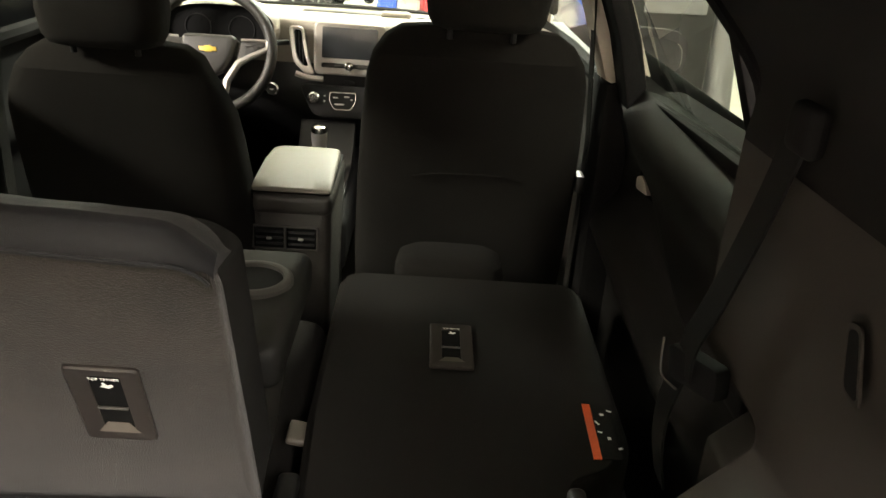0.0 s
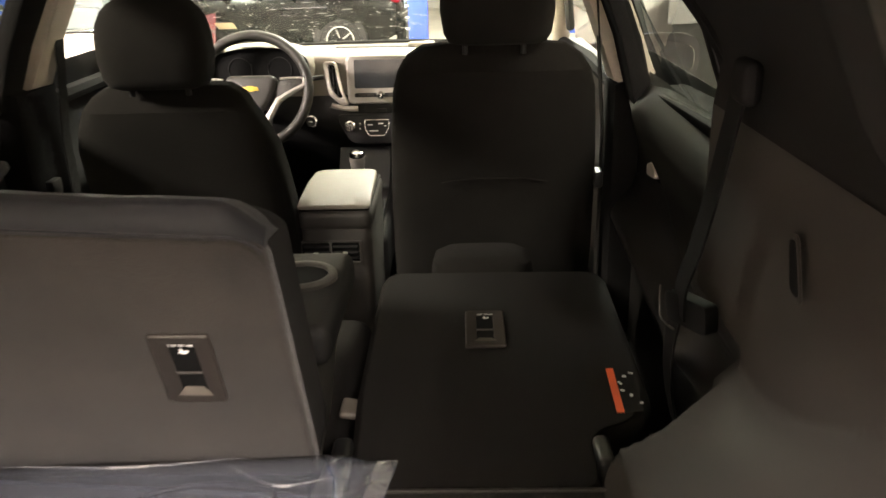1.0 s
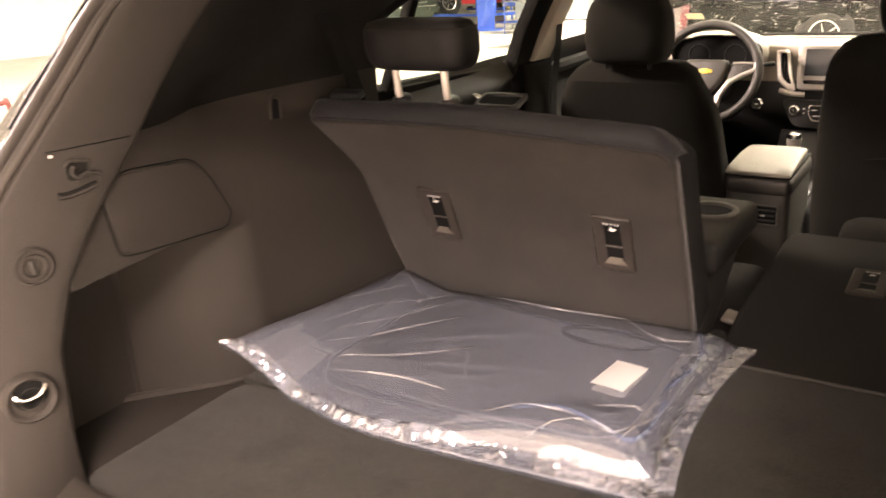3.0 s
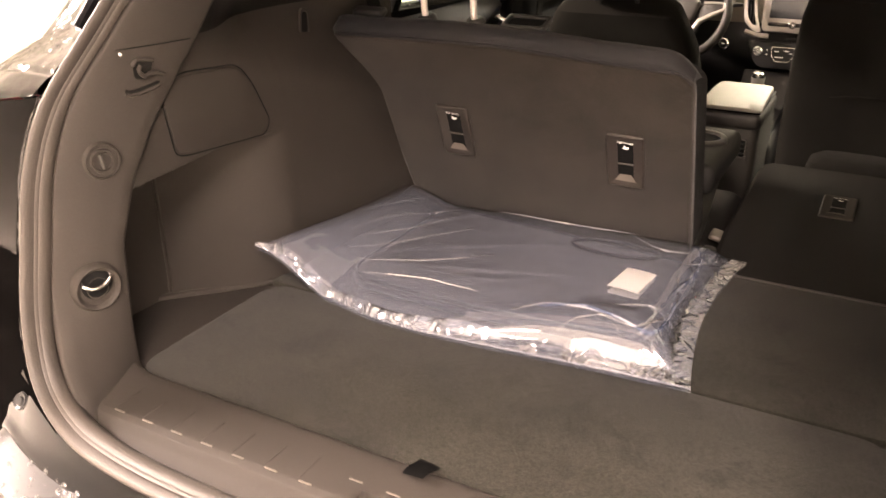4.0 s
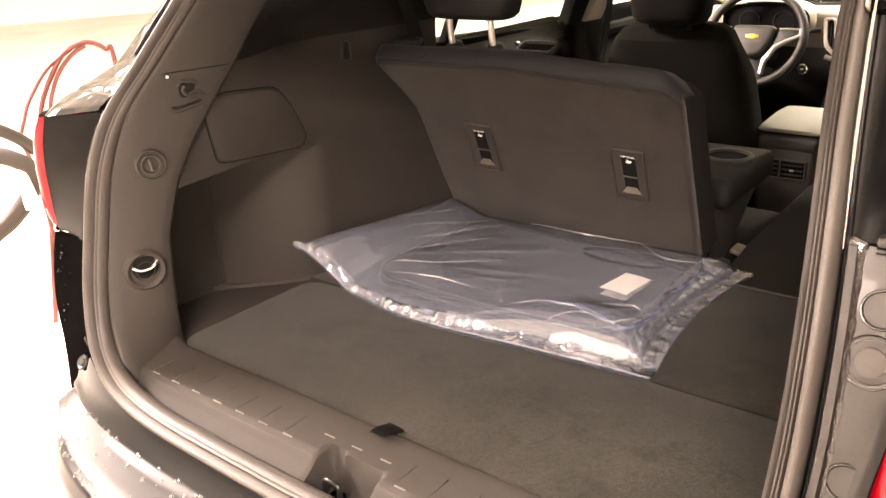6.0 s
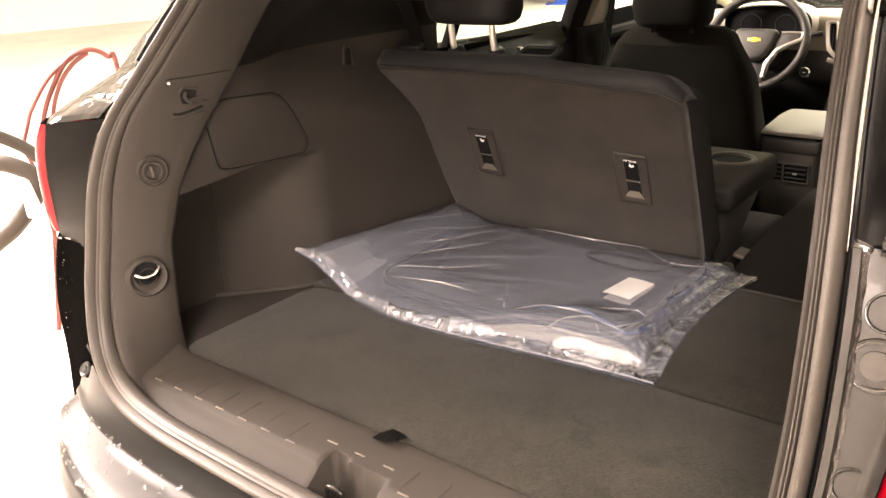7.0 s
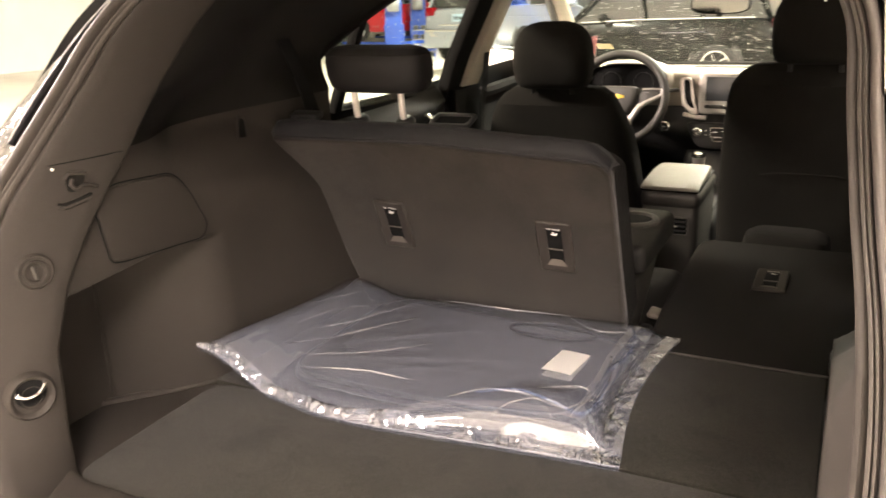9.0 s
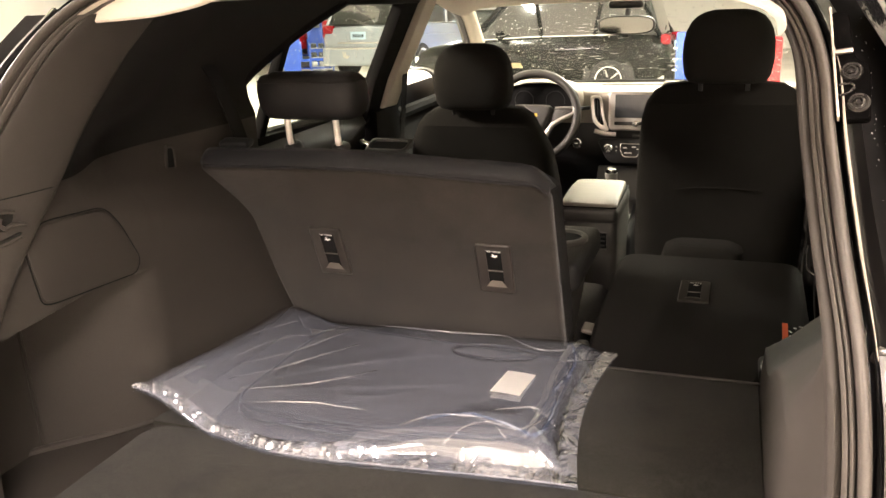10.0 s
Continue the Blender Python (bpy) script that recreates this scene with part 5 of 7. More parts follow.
inner = rounded([(0.129, -0.03), (0.129, 0.385), (0.122, 0.404), (0.10, 0.419), (-0.24, 0.442), (-0.606, 0.438), (-0.606, 0.37), (-0.590, 0.320), (-0.563, 0.303), (-0.539, 0.294), (-0.526, 0.21), (-0.502, -0.03)], 0.012, 4)
part("back_carpet", slab(inner, 0.026, SEATM @ Matrix.Translation((0, 0, -0.023)), 0.009, 4), M_BACKCARPET, rear_seat, "brown-grey carpet on the seat's rear")
# padded top roll above the carpet, softly uneven, over the whole width
rings = []
for k in range(61):
    x = 0.125 - 0.733 * k / 60
    base = 0.420 + 0.022 * max(0.0, min(1.0, (0.10 - x) / 0.34)) - 0.004 * step(-0.3, -0.6, x) - 0.020 * step(0.075, 0.125, x) ** 2
    near = min(1.0, (k + 0.1) / 5.5, (60.1 - k) / 3.3)
    end = (1 - (1 - near) ** 2) ** 0.5
    high = (0.030 + 0.0007 * math.sin(x * 31) + 0.0006 * math.sin(x * 77 + 1)) * (0.10 + 0.90 * end)
    rings.append([SEATM @ Vector((x, base - 0.004 + (high + 0.004) * max(0.0, math.sin(a)) ** 0.75 - 0.62 * max(0.0, 0.035 - 0.055 * math.cos(a)) * (a > 1.2) * 0.9, -0.046 + 0.049 * (0.74 + 0.26 * end) * math.cos(a))) for a in [math.pi * j / 14 for j in range(15)]])
part("top_roll", joined(loft(rings, False, False), loft([rings[0], [sum(rings[0], Vector()) / 15] * 15], False, False)), M_ROLL, rear_seat, "navy-black padded top edge", sharp=80)
part("piping", tube([SEATM @ Vector((x, y, 0.0025)) for x, y in rounded([(0.128, 0.37), (0.122, 0.4055), (0.10, 0.4205), (-0.24, 0.4435), (-0.60, 0.4395)], 0.012, 4)[6:-3]], 0.0020, 6), M_ROLL, rear_seat)
bezel(rear_seat, SEATM @ Matrix.Translation((0.002, 0.213, 0.003)) @ Matrix.Rotation(radians(-1), 4, "Z"))
bezel(rear_seat, SEATM @ Matrix.Translation((-0.359, 0.228, 0.003)) @ Matrix.Rotation(radians(-1), 4, "Z"))
# guides on top
for x in (-0.410, -0.303):
    part("post_guide", lathe([(0.0075, 0.008), (0.013, 0.008), (0.018, 0.004), (0.020, -0.004)], 20, Matrix.Translation((x, 0.737, 1.207)) @ Matrix.Rotation(radians(14), 4, "X")), M_BLACK, rear_seat)
    part("post", tube([(x, 0.738, 1.185), (x, 0.726, 1.225), (x + 0.004, 0.713, 1.285)], 0.0068, 10), M_POST, rear_seat, "satin chrome headrest post")
hm = axes((-0.198, 0.738, 1.2085), (1, 0, 0), Vector((0, 0.95, 0.30)).normalized(), Vector((0, -0.30, 0.95)).normalized())
part("belt_bezel", ring(rect(0.088, 0.052, 0.01), rect(0.072, 0.036, 0.008), 0.008, hm, 0.002), M_BLACK, rear_seat, "black belt bezel")
# black plate in place of the shaded opening
part("belt_bezel_shade", slab(rect(0.076, 0.04, 0.008), 0.003, hm), M_BLACKSHADE, rear_seat)
part("release_lever", rbox((0.07, 0.03, 0.016), (-0.55, 0.745, 1.208), 0.006, 3, Matrix.Rotation(radians(15), 4, "X")), M_BLACK, rear_seat)
part("belt_tongue", rbox((0.036, 0.016, 0.007), (-0.268, 0.79, 1.205), 0.003, 2, Matrix.Rotation(radians(20), 4, "Y")), M_CHROME, rear_seat)


def cushion(cx, rows, e=3.6, n=36):
    """A padded body from levels of (z, half-width, y rear, y front)."""
    return loft([[(x, y, z) for x, y in oval(cx, (a + b) / 2, w, (b - a) / 2, n, e)] for z, w, a, b in rows])


hr = [(1.268, 0.088, 0.690, 0.745), (1.271, 0.100, 0.676, 0.756), (1.281, 0.110, 0.666, 0.764), (1.30, 0.1155, 0.660, 0.768), (1.325, 0.1165, 0.657, 0.766),
      (1.342, 0.114, 0.659, 0.76), (1.352, 0.107, 0.666, 0.75), (1.357, 0.09, 0.68, 0.738)]
headrest = part("headrest", cushion(-0.343, [(z, w - 0.006, a, b) for z, w, a, b in hr], 3.2), M_HEADREST, rear_seat, "dark vinyl headrest")
part("headrest_seam", tube([(-0.343 + 0.1080 * math.copysign(abs(math.cos(a)) ** 0.62, math.cos(a)), 0.7095 + 0.0508 * math.copysign(abs(math.sin(a)) ** 0.62, math.sin(a)), 1.3425) for a in [k * math.tau / 40 for k in range(40)]], 0.0015, 5, True), M_FABRIC, headrest)
# fold-down armrest with a cup holder
armrest = thing("cup_holder", "folded-down grey cup holder between the rear seats", "cup holder")
part("pad", joined(rbox((0.245, 0.33, 0.07), (0.008, 1.16, 0.868), 0.022, 4)), M_VINYL, armrest)
part("support", slab(rounded([(0.98, 0.66), (1.10, 0.70), (1.30, 0.84), (0.98, 0.84)], 0.03), 0.20, axes((-0.095, 0, 0), (0, 1, 0), (0, 0, 1), (1, 0, 0)), 0.01), M_GREYPLASTIC, armrest)
cupm = Matrix.Translation((0.056, 1.19, 0.9035))
part("cup_rim", lathe([(0.046, 0.001), (0.047, 0.009), (0.050, 0.010), (0.058, 0.009), (0.061, 0.006), (0.0615, -0.004)], 32, cupm), M_GREYPLASTIC, armrest, "raised cup ring")
# the pad is solid here: a black disc paints the well's shade
part("cup_well_shade", lathe([(0.0005, 0.0005), (0.0460, 0.001), (0.0465, 0.0030)], 32, cupm), M_BLACKSHADE, armrest)

rear_cushion = thing("rear_bench", "dark cloth rear bench cushion", "seat")
part("cushion", rbox((0.74, 0.50, 0.13), (-0.23, 1.24, 0.63), 0.04, 4), M_FABRIC, rear_cushion)
part("cushion_base", rbox((1.36, 0.62, 0.14), (0.0, 1.18, 0.50), 0.03, 2), M_BLACK, rear_cushion)

folded_seat = thing("folded_rear_seat", "rear seat back folded flat with its dark carpet up", "seat")
fz = 0.745
outline = rounded([(0.168, 0.835), (0.152, 1.10), (0.153, 1.555), (0.18, 1.585), (0.60, 1.58), (0.632, 1.555), (0.628, 1.06), (0.59, 0.99), (0.527, 0.965), (0.512, 0.835)], 0.03, 4)
tilt = Matrix.Translation((0, 0.82, 0)) @ Matrix.Rotation(radians(1.1), 4, "X") @ Matrix.Translation((0, -0.82, 0))
part("backrest", slab(outline, 0.10, tilt @ Matrix.Translation((0, 0, fz - 0.105)), 0.02, 4), M_FABRIC, folded_seat)
out2 = rounded([(0.178, 0.84), (0.164, 1.10), (0.165, 1.55), (0.19, 1.572), (0.595, 1.568), (0.618, 1.545), (0.612, 1.07), (0.58, 1.0), (0.522, 0.975), (0.506, 0.84)], 0.025, 4)
part("back_carpet", slab(out2, 0.006, tilt @ Matrix.Translation((0, 0, fz - 0.006)), 0.003), M_FOLDCARPET, folded_seat, "black carpet")
fm = tilt @ axes((0.367, 1.302, fz + 0.0005), (1, 0, 0), (0, 1, 0), (0, 0, 1))
bezel(folded_seat, fm, 0.073, 0.143)
part("headrest", cushion(0.372, [(0.69, 0.10, 1.60, 1.72), (0.70, 0.112, 1.595, 1.73), (0.73, 0.115, 1.592, 1.735), (0.755, 0.108, 1.60, 1.73), (0.768, 0.085, 1.62, 1.715)], 4), M_FABRIC, folded_seat)
strap = part("warning_strap", slab([(0.0, -0.066), (0.012, -0.066), (0.016, 0.066), (0.004, 0.066)], 0.0015, tilt @ Matrix.Translation((0.562, 1.085, fz + 0.0005))), M_ORANGE, folded_seat, "orange strap")
tagm = tilt @ Matrix.Translation((0.588, 1.085, fz + 0.0008))
tag = part("tag", slab(rect(0.032, 0.13, 0.004), 0.001, tagm), M_FABRIC, folded_seat, "black printed tag")
for k, (x, y, w, h) in enumerate(((-0.006, 0.052, 0.008, 0.003), (0.004, 0.040, 0.006, 0.005), (0.002, 0.020, 0.003, 0.010), (-0.004, -0.006, 0.007, 0.003), (0.005, -0.018, 0.005, 0.006), (-0.002, -0.044, 0.006, 0.004))):
    part("print_bar", slab(rect(w, h, 0, 5, (x, y)), 0.0005, tagm @ Matrix.Translation((0, 0, 0.001)) @ Matrix.Rotation(radians(25 * (k % 3 - 1)), 4, "Z")), M_WHITE, tag, smooth=False)
part("lever", rbox((0.028, 0.05, 0.012), (0.143, 1.06, 0.728), 0.005, 3, Matrix.Rotation(radians(10), 4, "Y")), M_LIP, folded_seat, "pale release lever")
part("hinge_cover", rbox((0.03, 0.10, 0.05), (0.15, 0.90, 0.725), 0.01, 3), M_BLACK, folded_seat)
part("hinge_cover", rbox((0.025, 0.07, 0.05), (0.525, 0.90, 0.735), 0.01, 3), M_BLACK, folded_seat)

# ---------------------------------------------------------------- front seats


def front_seat(name, label, cx, head):
    t = thing(name, label, "seat", group="front seats")
    rows = []
    for z, w, th in ((0.40, 0.20, 0.15), (0.46, 0.232, 0.17), (0.56, 0.245, 0.18), (0.70, 0.247, 0.18), (0.85, 0.243, 0.17), (0.97, 0.237, 0.155), (1.06, 0.230, 0.14), (1.12, 0.224, 0.125),
                     (1.165, 0.212, 0.112), (1.195, 0.192, 0.10), (1.215, 0.160, 0.085), (1.222, 0.115, 0.06)):
        yr = 1.675 + 0.26 * (1.2 - z) + 0.05 * step(1.15, 1.222, z)
        if cx < 0:
            w -= 0.020 * step(1.05, 1.18, z)                # rounder shoulders
        rows.append((z, w, yr, yr + th))
    dz = head[1] - 1.222
    part("backrest", cushion(cx, [(z + dz * step(0.7, 1.2, z), w, a, b) for z, w, a, b in rows], 4.2, 44), M_FABRIC, t, "black cloth backrest")
    part("pocket_hem", tube(spline([(cx - 0.12, 1.745, 0.905), (cx - 0.06, 1.743, 0.914), (cx + 0.06, 1.743, 0.914), (cx + 0.12, 1.745, 0.905)], 5), 0.0022, 6), M_FABRIC, t)
    part("seat_base", rbox((0.50, 0.52, 0.16), (cx, 2.17, 0.48), 0.06, 5), M_FABRIC, t)
    part("seat_frame", rbox((0.46, 0.5, 0.08), (cx, 2.15, 0.38), 0.02, 2), M_BLACK, t)
    z0 = head[0]
    lift = 0.96
    h = [(z0, 0.085, 1.655, 1.73), (z0 + 0.006, 0.103, 1.64, 1.745), (z0 + 0.025, 0.113, 1.628, 1.756), (z0 + 0.07, 0.1195, 1.622, 1.76), (z0 + 0.115, 0.118, 1.625, 1.755), (z0 + 0.145, 0.112, 1.630, 1.75),
         (z0 + 0.168, 0.101, 1.636, 1.743), (z0 + 0.185, 0.086, 1.646, 1.733), (z0 + 0.196, 0.066, 1.656, 1.722), (z0 + 0.202, 0.04, 1.67, 1.71)]
    part("headrest", cushion(cx + 0.006, [(z0 + (z - z0) * lift, w, a, b) for z, w, a, b in h], 3.6, 40), M_FABRIC, t, "black cloth headrest")
    for k in (-0.062, 0.062):
        part("post", tube([(cx + k, 1.70, head[1] - 0.02), (cx + k, 1.695, z0 + 0.02)], 0.006, 10), M_BLACK, t, "black headrest post")
    return t


front_seat("driver_seat", "black cloth driver's seat behind the steering wheel", -0.325, (1.147, 1.148))
front_seat("passenger_seat", "black cloth passenger seat with raised headrest", 0.402, (1.225, 1.222))

# ---------------------------------------------------------------- door trims
for s in (-1, 1):
    door = thing("rear_door_trim", "dark rear door trim with a curved armrest and chrome handle", "door trim", group="rear door trims")

    def door_fn(u, v, s=s):
        # window ledge rolling into a soft shoulder, a recessed insert below its sweeping lower edge, the armrest
        y, z = 0.92 + 0.80 * u, 0.52 + 0.635 * v
        low = 0.875 + 0.225 * step(1.08, 1.78, y)
        x = 0.688 + 0.052 * step(1.05, 1.16, z) ** 2 + 0.02 * (1 - step(0.98, 1.07, z))
        x += 0.016 * (1 - step(low - 0.014, low + 0.002, z))
        x -= 0.055 * math.exp(-((z - 0.80 - 0.08 * (y - 1.3)) / 0.05) ** 2) * step(0.98, 1.15, y)
        return (s * x, y, z)

    part("panel", sheet(door_fn, 70, 110), M_DOORPAD, door, sharp=60)
    hmat = axes((s * 0.718, 1.50, 1.000), (0, 1, 0), (0, 0, 1), (-s, 0, 0))
    part("handle_cup", slab(rounded([(-0.07, -0.02), (0.05, -0.03), (0.06, 0.02), (-0.04, 0.025)], 0.015), 0.003, hmat), M_BLACKSHADE, door)
    part("handle", slab(rounded([(-0.045, -0.012), (0.03, -0.022), (0.034, 0.0), (0.0, 0.012), (-0.03, 0.008)], 0.008), 0.012, hmat @ Matrix.Translation((0, 0, 0.004)), 0.003), M_POST, door, "satin chrome door handle")
    front = thing("front_door_trim", "dark front door trim below the window", "door trim", group="front door trims")
    # driver's side panel is a blacker copy: its shade is put into the colour
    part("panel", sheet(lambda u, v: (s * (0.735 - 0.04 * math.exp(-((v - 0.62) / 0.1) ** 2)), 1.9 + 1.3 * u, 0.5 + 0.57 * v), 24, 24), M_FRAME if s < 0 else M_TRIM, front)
    part("sill_pad", tube([(s * 0.73, 1.9, 1.07), (s * 0.73, 2.6, 1.07), (s * 0.72, 3.2, 1.05)], 0.022, 8), M_FRAME, front)
    # hanging front belt by the centre pillar
    ahead = 0.11 if s < 0 else 0.0
    belt = thing("front_seat_belt", "black seat belt hanging beside the front seat", "seat belt", group="front belts")
    part("webbing", loft([[(x, y - 0.022 + ahead, z), (x, y + 0.022 + ahead, z), (x + 0.002, y + 0.022 + ahead, z), (x + 0.002, y - 0.022 + ahead, z)] for x, y, z in
                          ((s * 0.635, 1.83, 1.30), (s * 0.655, 1.80, 1.0), (s * 0.655, 1.80, 0.8), (s * 0.65, 1.80, 0.55))]), M_FABRIC, belt)
    part("tongue", rbox((0.02, 0.05, 0.04), (s * 0.647, 1.79, 0.90), 0.006, 2), M_BLACK, belt)

# ---------------------------------------------------------------- console and dash
console = thing("centre_console", "grey centre console with padded lid and rear air vents", "console")
part("body", joined(rbox((0.18, 0.34, 0.376), (0.008, 2.03, 0.608), 0.024, 4)), M_GREYPLASTIC, console)
lid = loft([[(x, y, z) for x, z in oval(0.008, zc, 0.091 * k, hz, 32, 5)] for y, k, zc, hz in
            ((1.850, 0.96, 0.816, 0.003), (1.853, 1.0, 0.817, 0.006), (1.90, 1.0, 0.822, 0.010), (2.02, 0.98, 0.828, 0.016), (2.11, 0.94, 0.827, 0.016), (2.15, 0.88, 0.822, 0.012), (2.170, 0.78, 0.815, 0.006))])
part("lid", lid, M_CONSOLE, console, "padded vinyl lid")
part("lid_gap", rbox((0.178, 0.315, 0.008), (0.008, 2.013, 0.810), 0.003), M_BLACKSHADE, console)
part("lid_collar", rbox((0.186, 0.335, 0.055), (0.008, 2.02, 0.780), 0.020, 4), M_GREYPLASTIC, console, "grey collar under the lid")
vent = part("rear_vent", ring(rect(0.155, 0.062, 0.006), rect(0.146, 0.052, 0.004), 0.006, axes((-0.006, 1.858, 0.697), (1, 0, 0), (0, 0, 1), (0, -1, 0)), 0.002), M_GREYPLASTIC, console, "twin rear air vents")
# dark behind the slats is a painted plate
part("vent_shade", slab(rect(0.15, 0.056), 0.002, axes((-0.006, 1.859, 0.697), (1, 0, 0), (0, 0, 1), (0, -1, 0))), M_BLACKSHADE, vent)
part("vent_divider", rbox((0.005, 0.008, 0.054), (-0.006, 1.854, 0.697), 0.001), M_GREYPLASTIC, vent)
for k in (-1, 1):
    for z in (0.682, 0.697, 0.712):
        part("slat", rbox((0.062, 0.008, 0.003), (-0.006 + k * 0.037, 1.855, z), 0.001, 1, Matrix.Rotation(radians(25), 4, "X")), M_BLACK, vent)
    part("vent_tab", rbox((0.012, 0.006, 0.005), (-0.006 + k * 0.037, 1.85, 0.697), 0.0015), M_SATIN, vent)
part("tunnel", rbox((0.2, 0.75, 0.18), (0.01, 2.5, 0.56), 0.04, 4), M_BLACK, console)
part("front_slope", slab(rounded([(2.2, 0.60), (2.62, 0.60), (2.62, 0.80), (2.5, 0.675), (2.25, 0.66)], 0.03), 0.17, axes((-0.08, 0, 0), (0, 1, 0), (0, 0, 1), (1, 0, 0)), 0.01), M_BLACK, console)
shifter = thing("gear_selector", "gear selector with a chrome-topped grey knob", "gear lever")
sm = Matrix.Translation((0.0, 2.43, 0.735)) @ Matrix.Rotation(radians(8), 4, "X")
part("knob", lathe([(0.02, -0.03), (0.022, 0.0), (0.021, 0.03), (0.0235, 0.055), (0.024, 0.068)], 24, sm), M_SATIN, shifter, "silver knob")
part("cap", lathe([(0.0235, 0.066), (0.024, 0.075), (0.020, 0.084), (0.010, 0.088), (0.0005, 0.088)], 24, sm), M_CHROME, shifter, "chrome cap")
part("boot", lathe([(0.05, -0.06), (0.035, -0.03), (0.024, -0.015)], 20, sm), M_BLACK, shifter)

dash = thing("dashboard", "pale dashboard with centre screen and chrome air vents", "dashboard")
DASH = [(3.28, 1.045), (3.05, 1.062), (2.86, 1.078), (2.74, 1.088), (2.68, 1.085), (2.655, 1.07), (2.655, 1.03), (2.665, 0.985), (2.672, 0.95)]
DLOW = [(2.672, 0.952), (2.66, 0.91), (2.65, 0.87), (2.665, 0.81), (2.72, 0.74), (2.85, 0.62), (3.1, 0.5)]


def swell(x):
    return 0.10 * abs(x) ** 3 * 0.8


part("dash_top", loft([[(x, y + swell(x) * (1 - i / 12), z - 0.012 * x * x) for i, (y, z) in enumerate([tuple(p)[:2] for p in spline([(a, b, 0) for a, b in DASH], 4)])] for x in [-0.70 + 0.05 * k for k in range(29)]], False, False), M_DASH, dash, "pale padded dash top")
part("dash_lower", loft([[(x, y + swell(x), z) for y, z in [tuple(p)[:2] for p in spline([(a, b, 0) for a, b in DLOW], 4)]] for x in [-0.70 + 0.05 * k for k in range(29)]], False, False), M_BLACK, dash, "black lower dash")
part("defrost_vent", rbox((0.5, 0.05, 0.008), (0.12, 3.0, 1.067), 0.002), M_GREYPLASTIC, dash)
part("sensor_dome", rbox((0.10, 0.05, 0.022), (0.19, 2.93, 1.08), 0.012, 3), M_DASH, dash)
# instrument binnacle
part("binnacle_hood", loft([[(-0.325 + a * k, 2.62 + d, 1.052 + b * k) for a, b in oval(0, 0, 0.165, 0.072, 32, 2.6)] for d, k in ((-0.02, 1.0), (0.0, 1.06), (0.06, 1.06), (0.12, 0.98))], True, False), M_DASH, dash, "pale instrument hood")
part("binnacle_face", slab(oval(0, 0, 0.158, 0.066, 32, 2.6), 0.004, axes((-0.325, 2.620, 1.052), (1, 0, 0), (0, 0, 1), (0, -1, 0))), M_BLACKSHADE, dash, "dark instrument face")
part("binnacle_inner", loft([[(-0.325 + a * k, 2.60 + d, 1.052 + b * k) for a, b in oval(0, 0, 0.163, 0.070, 32, 2.6)] for d, k in ((0.0, 1.0), (0.06, 0.97))], True, False), M_BLACKSHADE, dash)
for x in (-0.39, -0.26):
    part("dial", ring(oval(0, 0, 0.040, 0.040, 28), oval(0, 0, 0.0375, 0.0375, 28), 0.002, axes((x, 2.6155, 1.048), (1, 0, 0), (0, 0, 1), (0, -1, 0))), M_BLACK, dash, "ringed dial")
part("gauge_light", rbox((0.0015, 0.002, 0.035), (-0.352, 2.6145, 1.05), 0.0005, 1), M_GREYPLASTIC, dash)
# centre stack
XC = 0.065
stack_m = axes((XC, 2.642, 1.012), (1, 0, 0), (0, 0.12, 0.99), (0, -0.99, 0.12))
stack = part("screen_surround", slab(rounded([(-0.108, -0.085), (0.108, -0.085), (0.112, 0.06), (0.10, 0.072), (-0.10, 0.072), (-0.112, 0.06)], 0.02, 4), 0.022, stack_m, 0.008, 3), M_SATIN, dash, "satin grey screen surround")
part("screen", slab(rect(0.168, 0.092, 0.004, 4, (0.0, 0.012)), 0.003, stack_m @ Matrix.Translation((0, 0, 0.021))), M_SCREEN, stack, "dark touch screen")
part("button_row", slab(rect(0.17, 0.014, 0.005, 4, (0.0, -0.056)), 0.005, stack_m @ Matrix.Translation((0, 0, 0.02)), 0.001), M_BLACK, stack)
for x in (-0.06, -0.035, 0.035, 0.06):
    part("button", slab(rect(0.022, 0.009, 0.003, 4, (x, -0.056)), 0.003, stack_m @ Matrix.Translation((0, 0, 0.024)), 0.001), M_GREYPLASTIC, stack)
part("volume_knob", lathe([(0.014, 0), (0.013, 0.012), (0.010, 0.014), (0.0005, 0.014)], 24, stack_m @ Matrix.Translation((0.0, -0.056, 0.024))), M_CHROME, stack, "chrome knob")
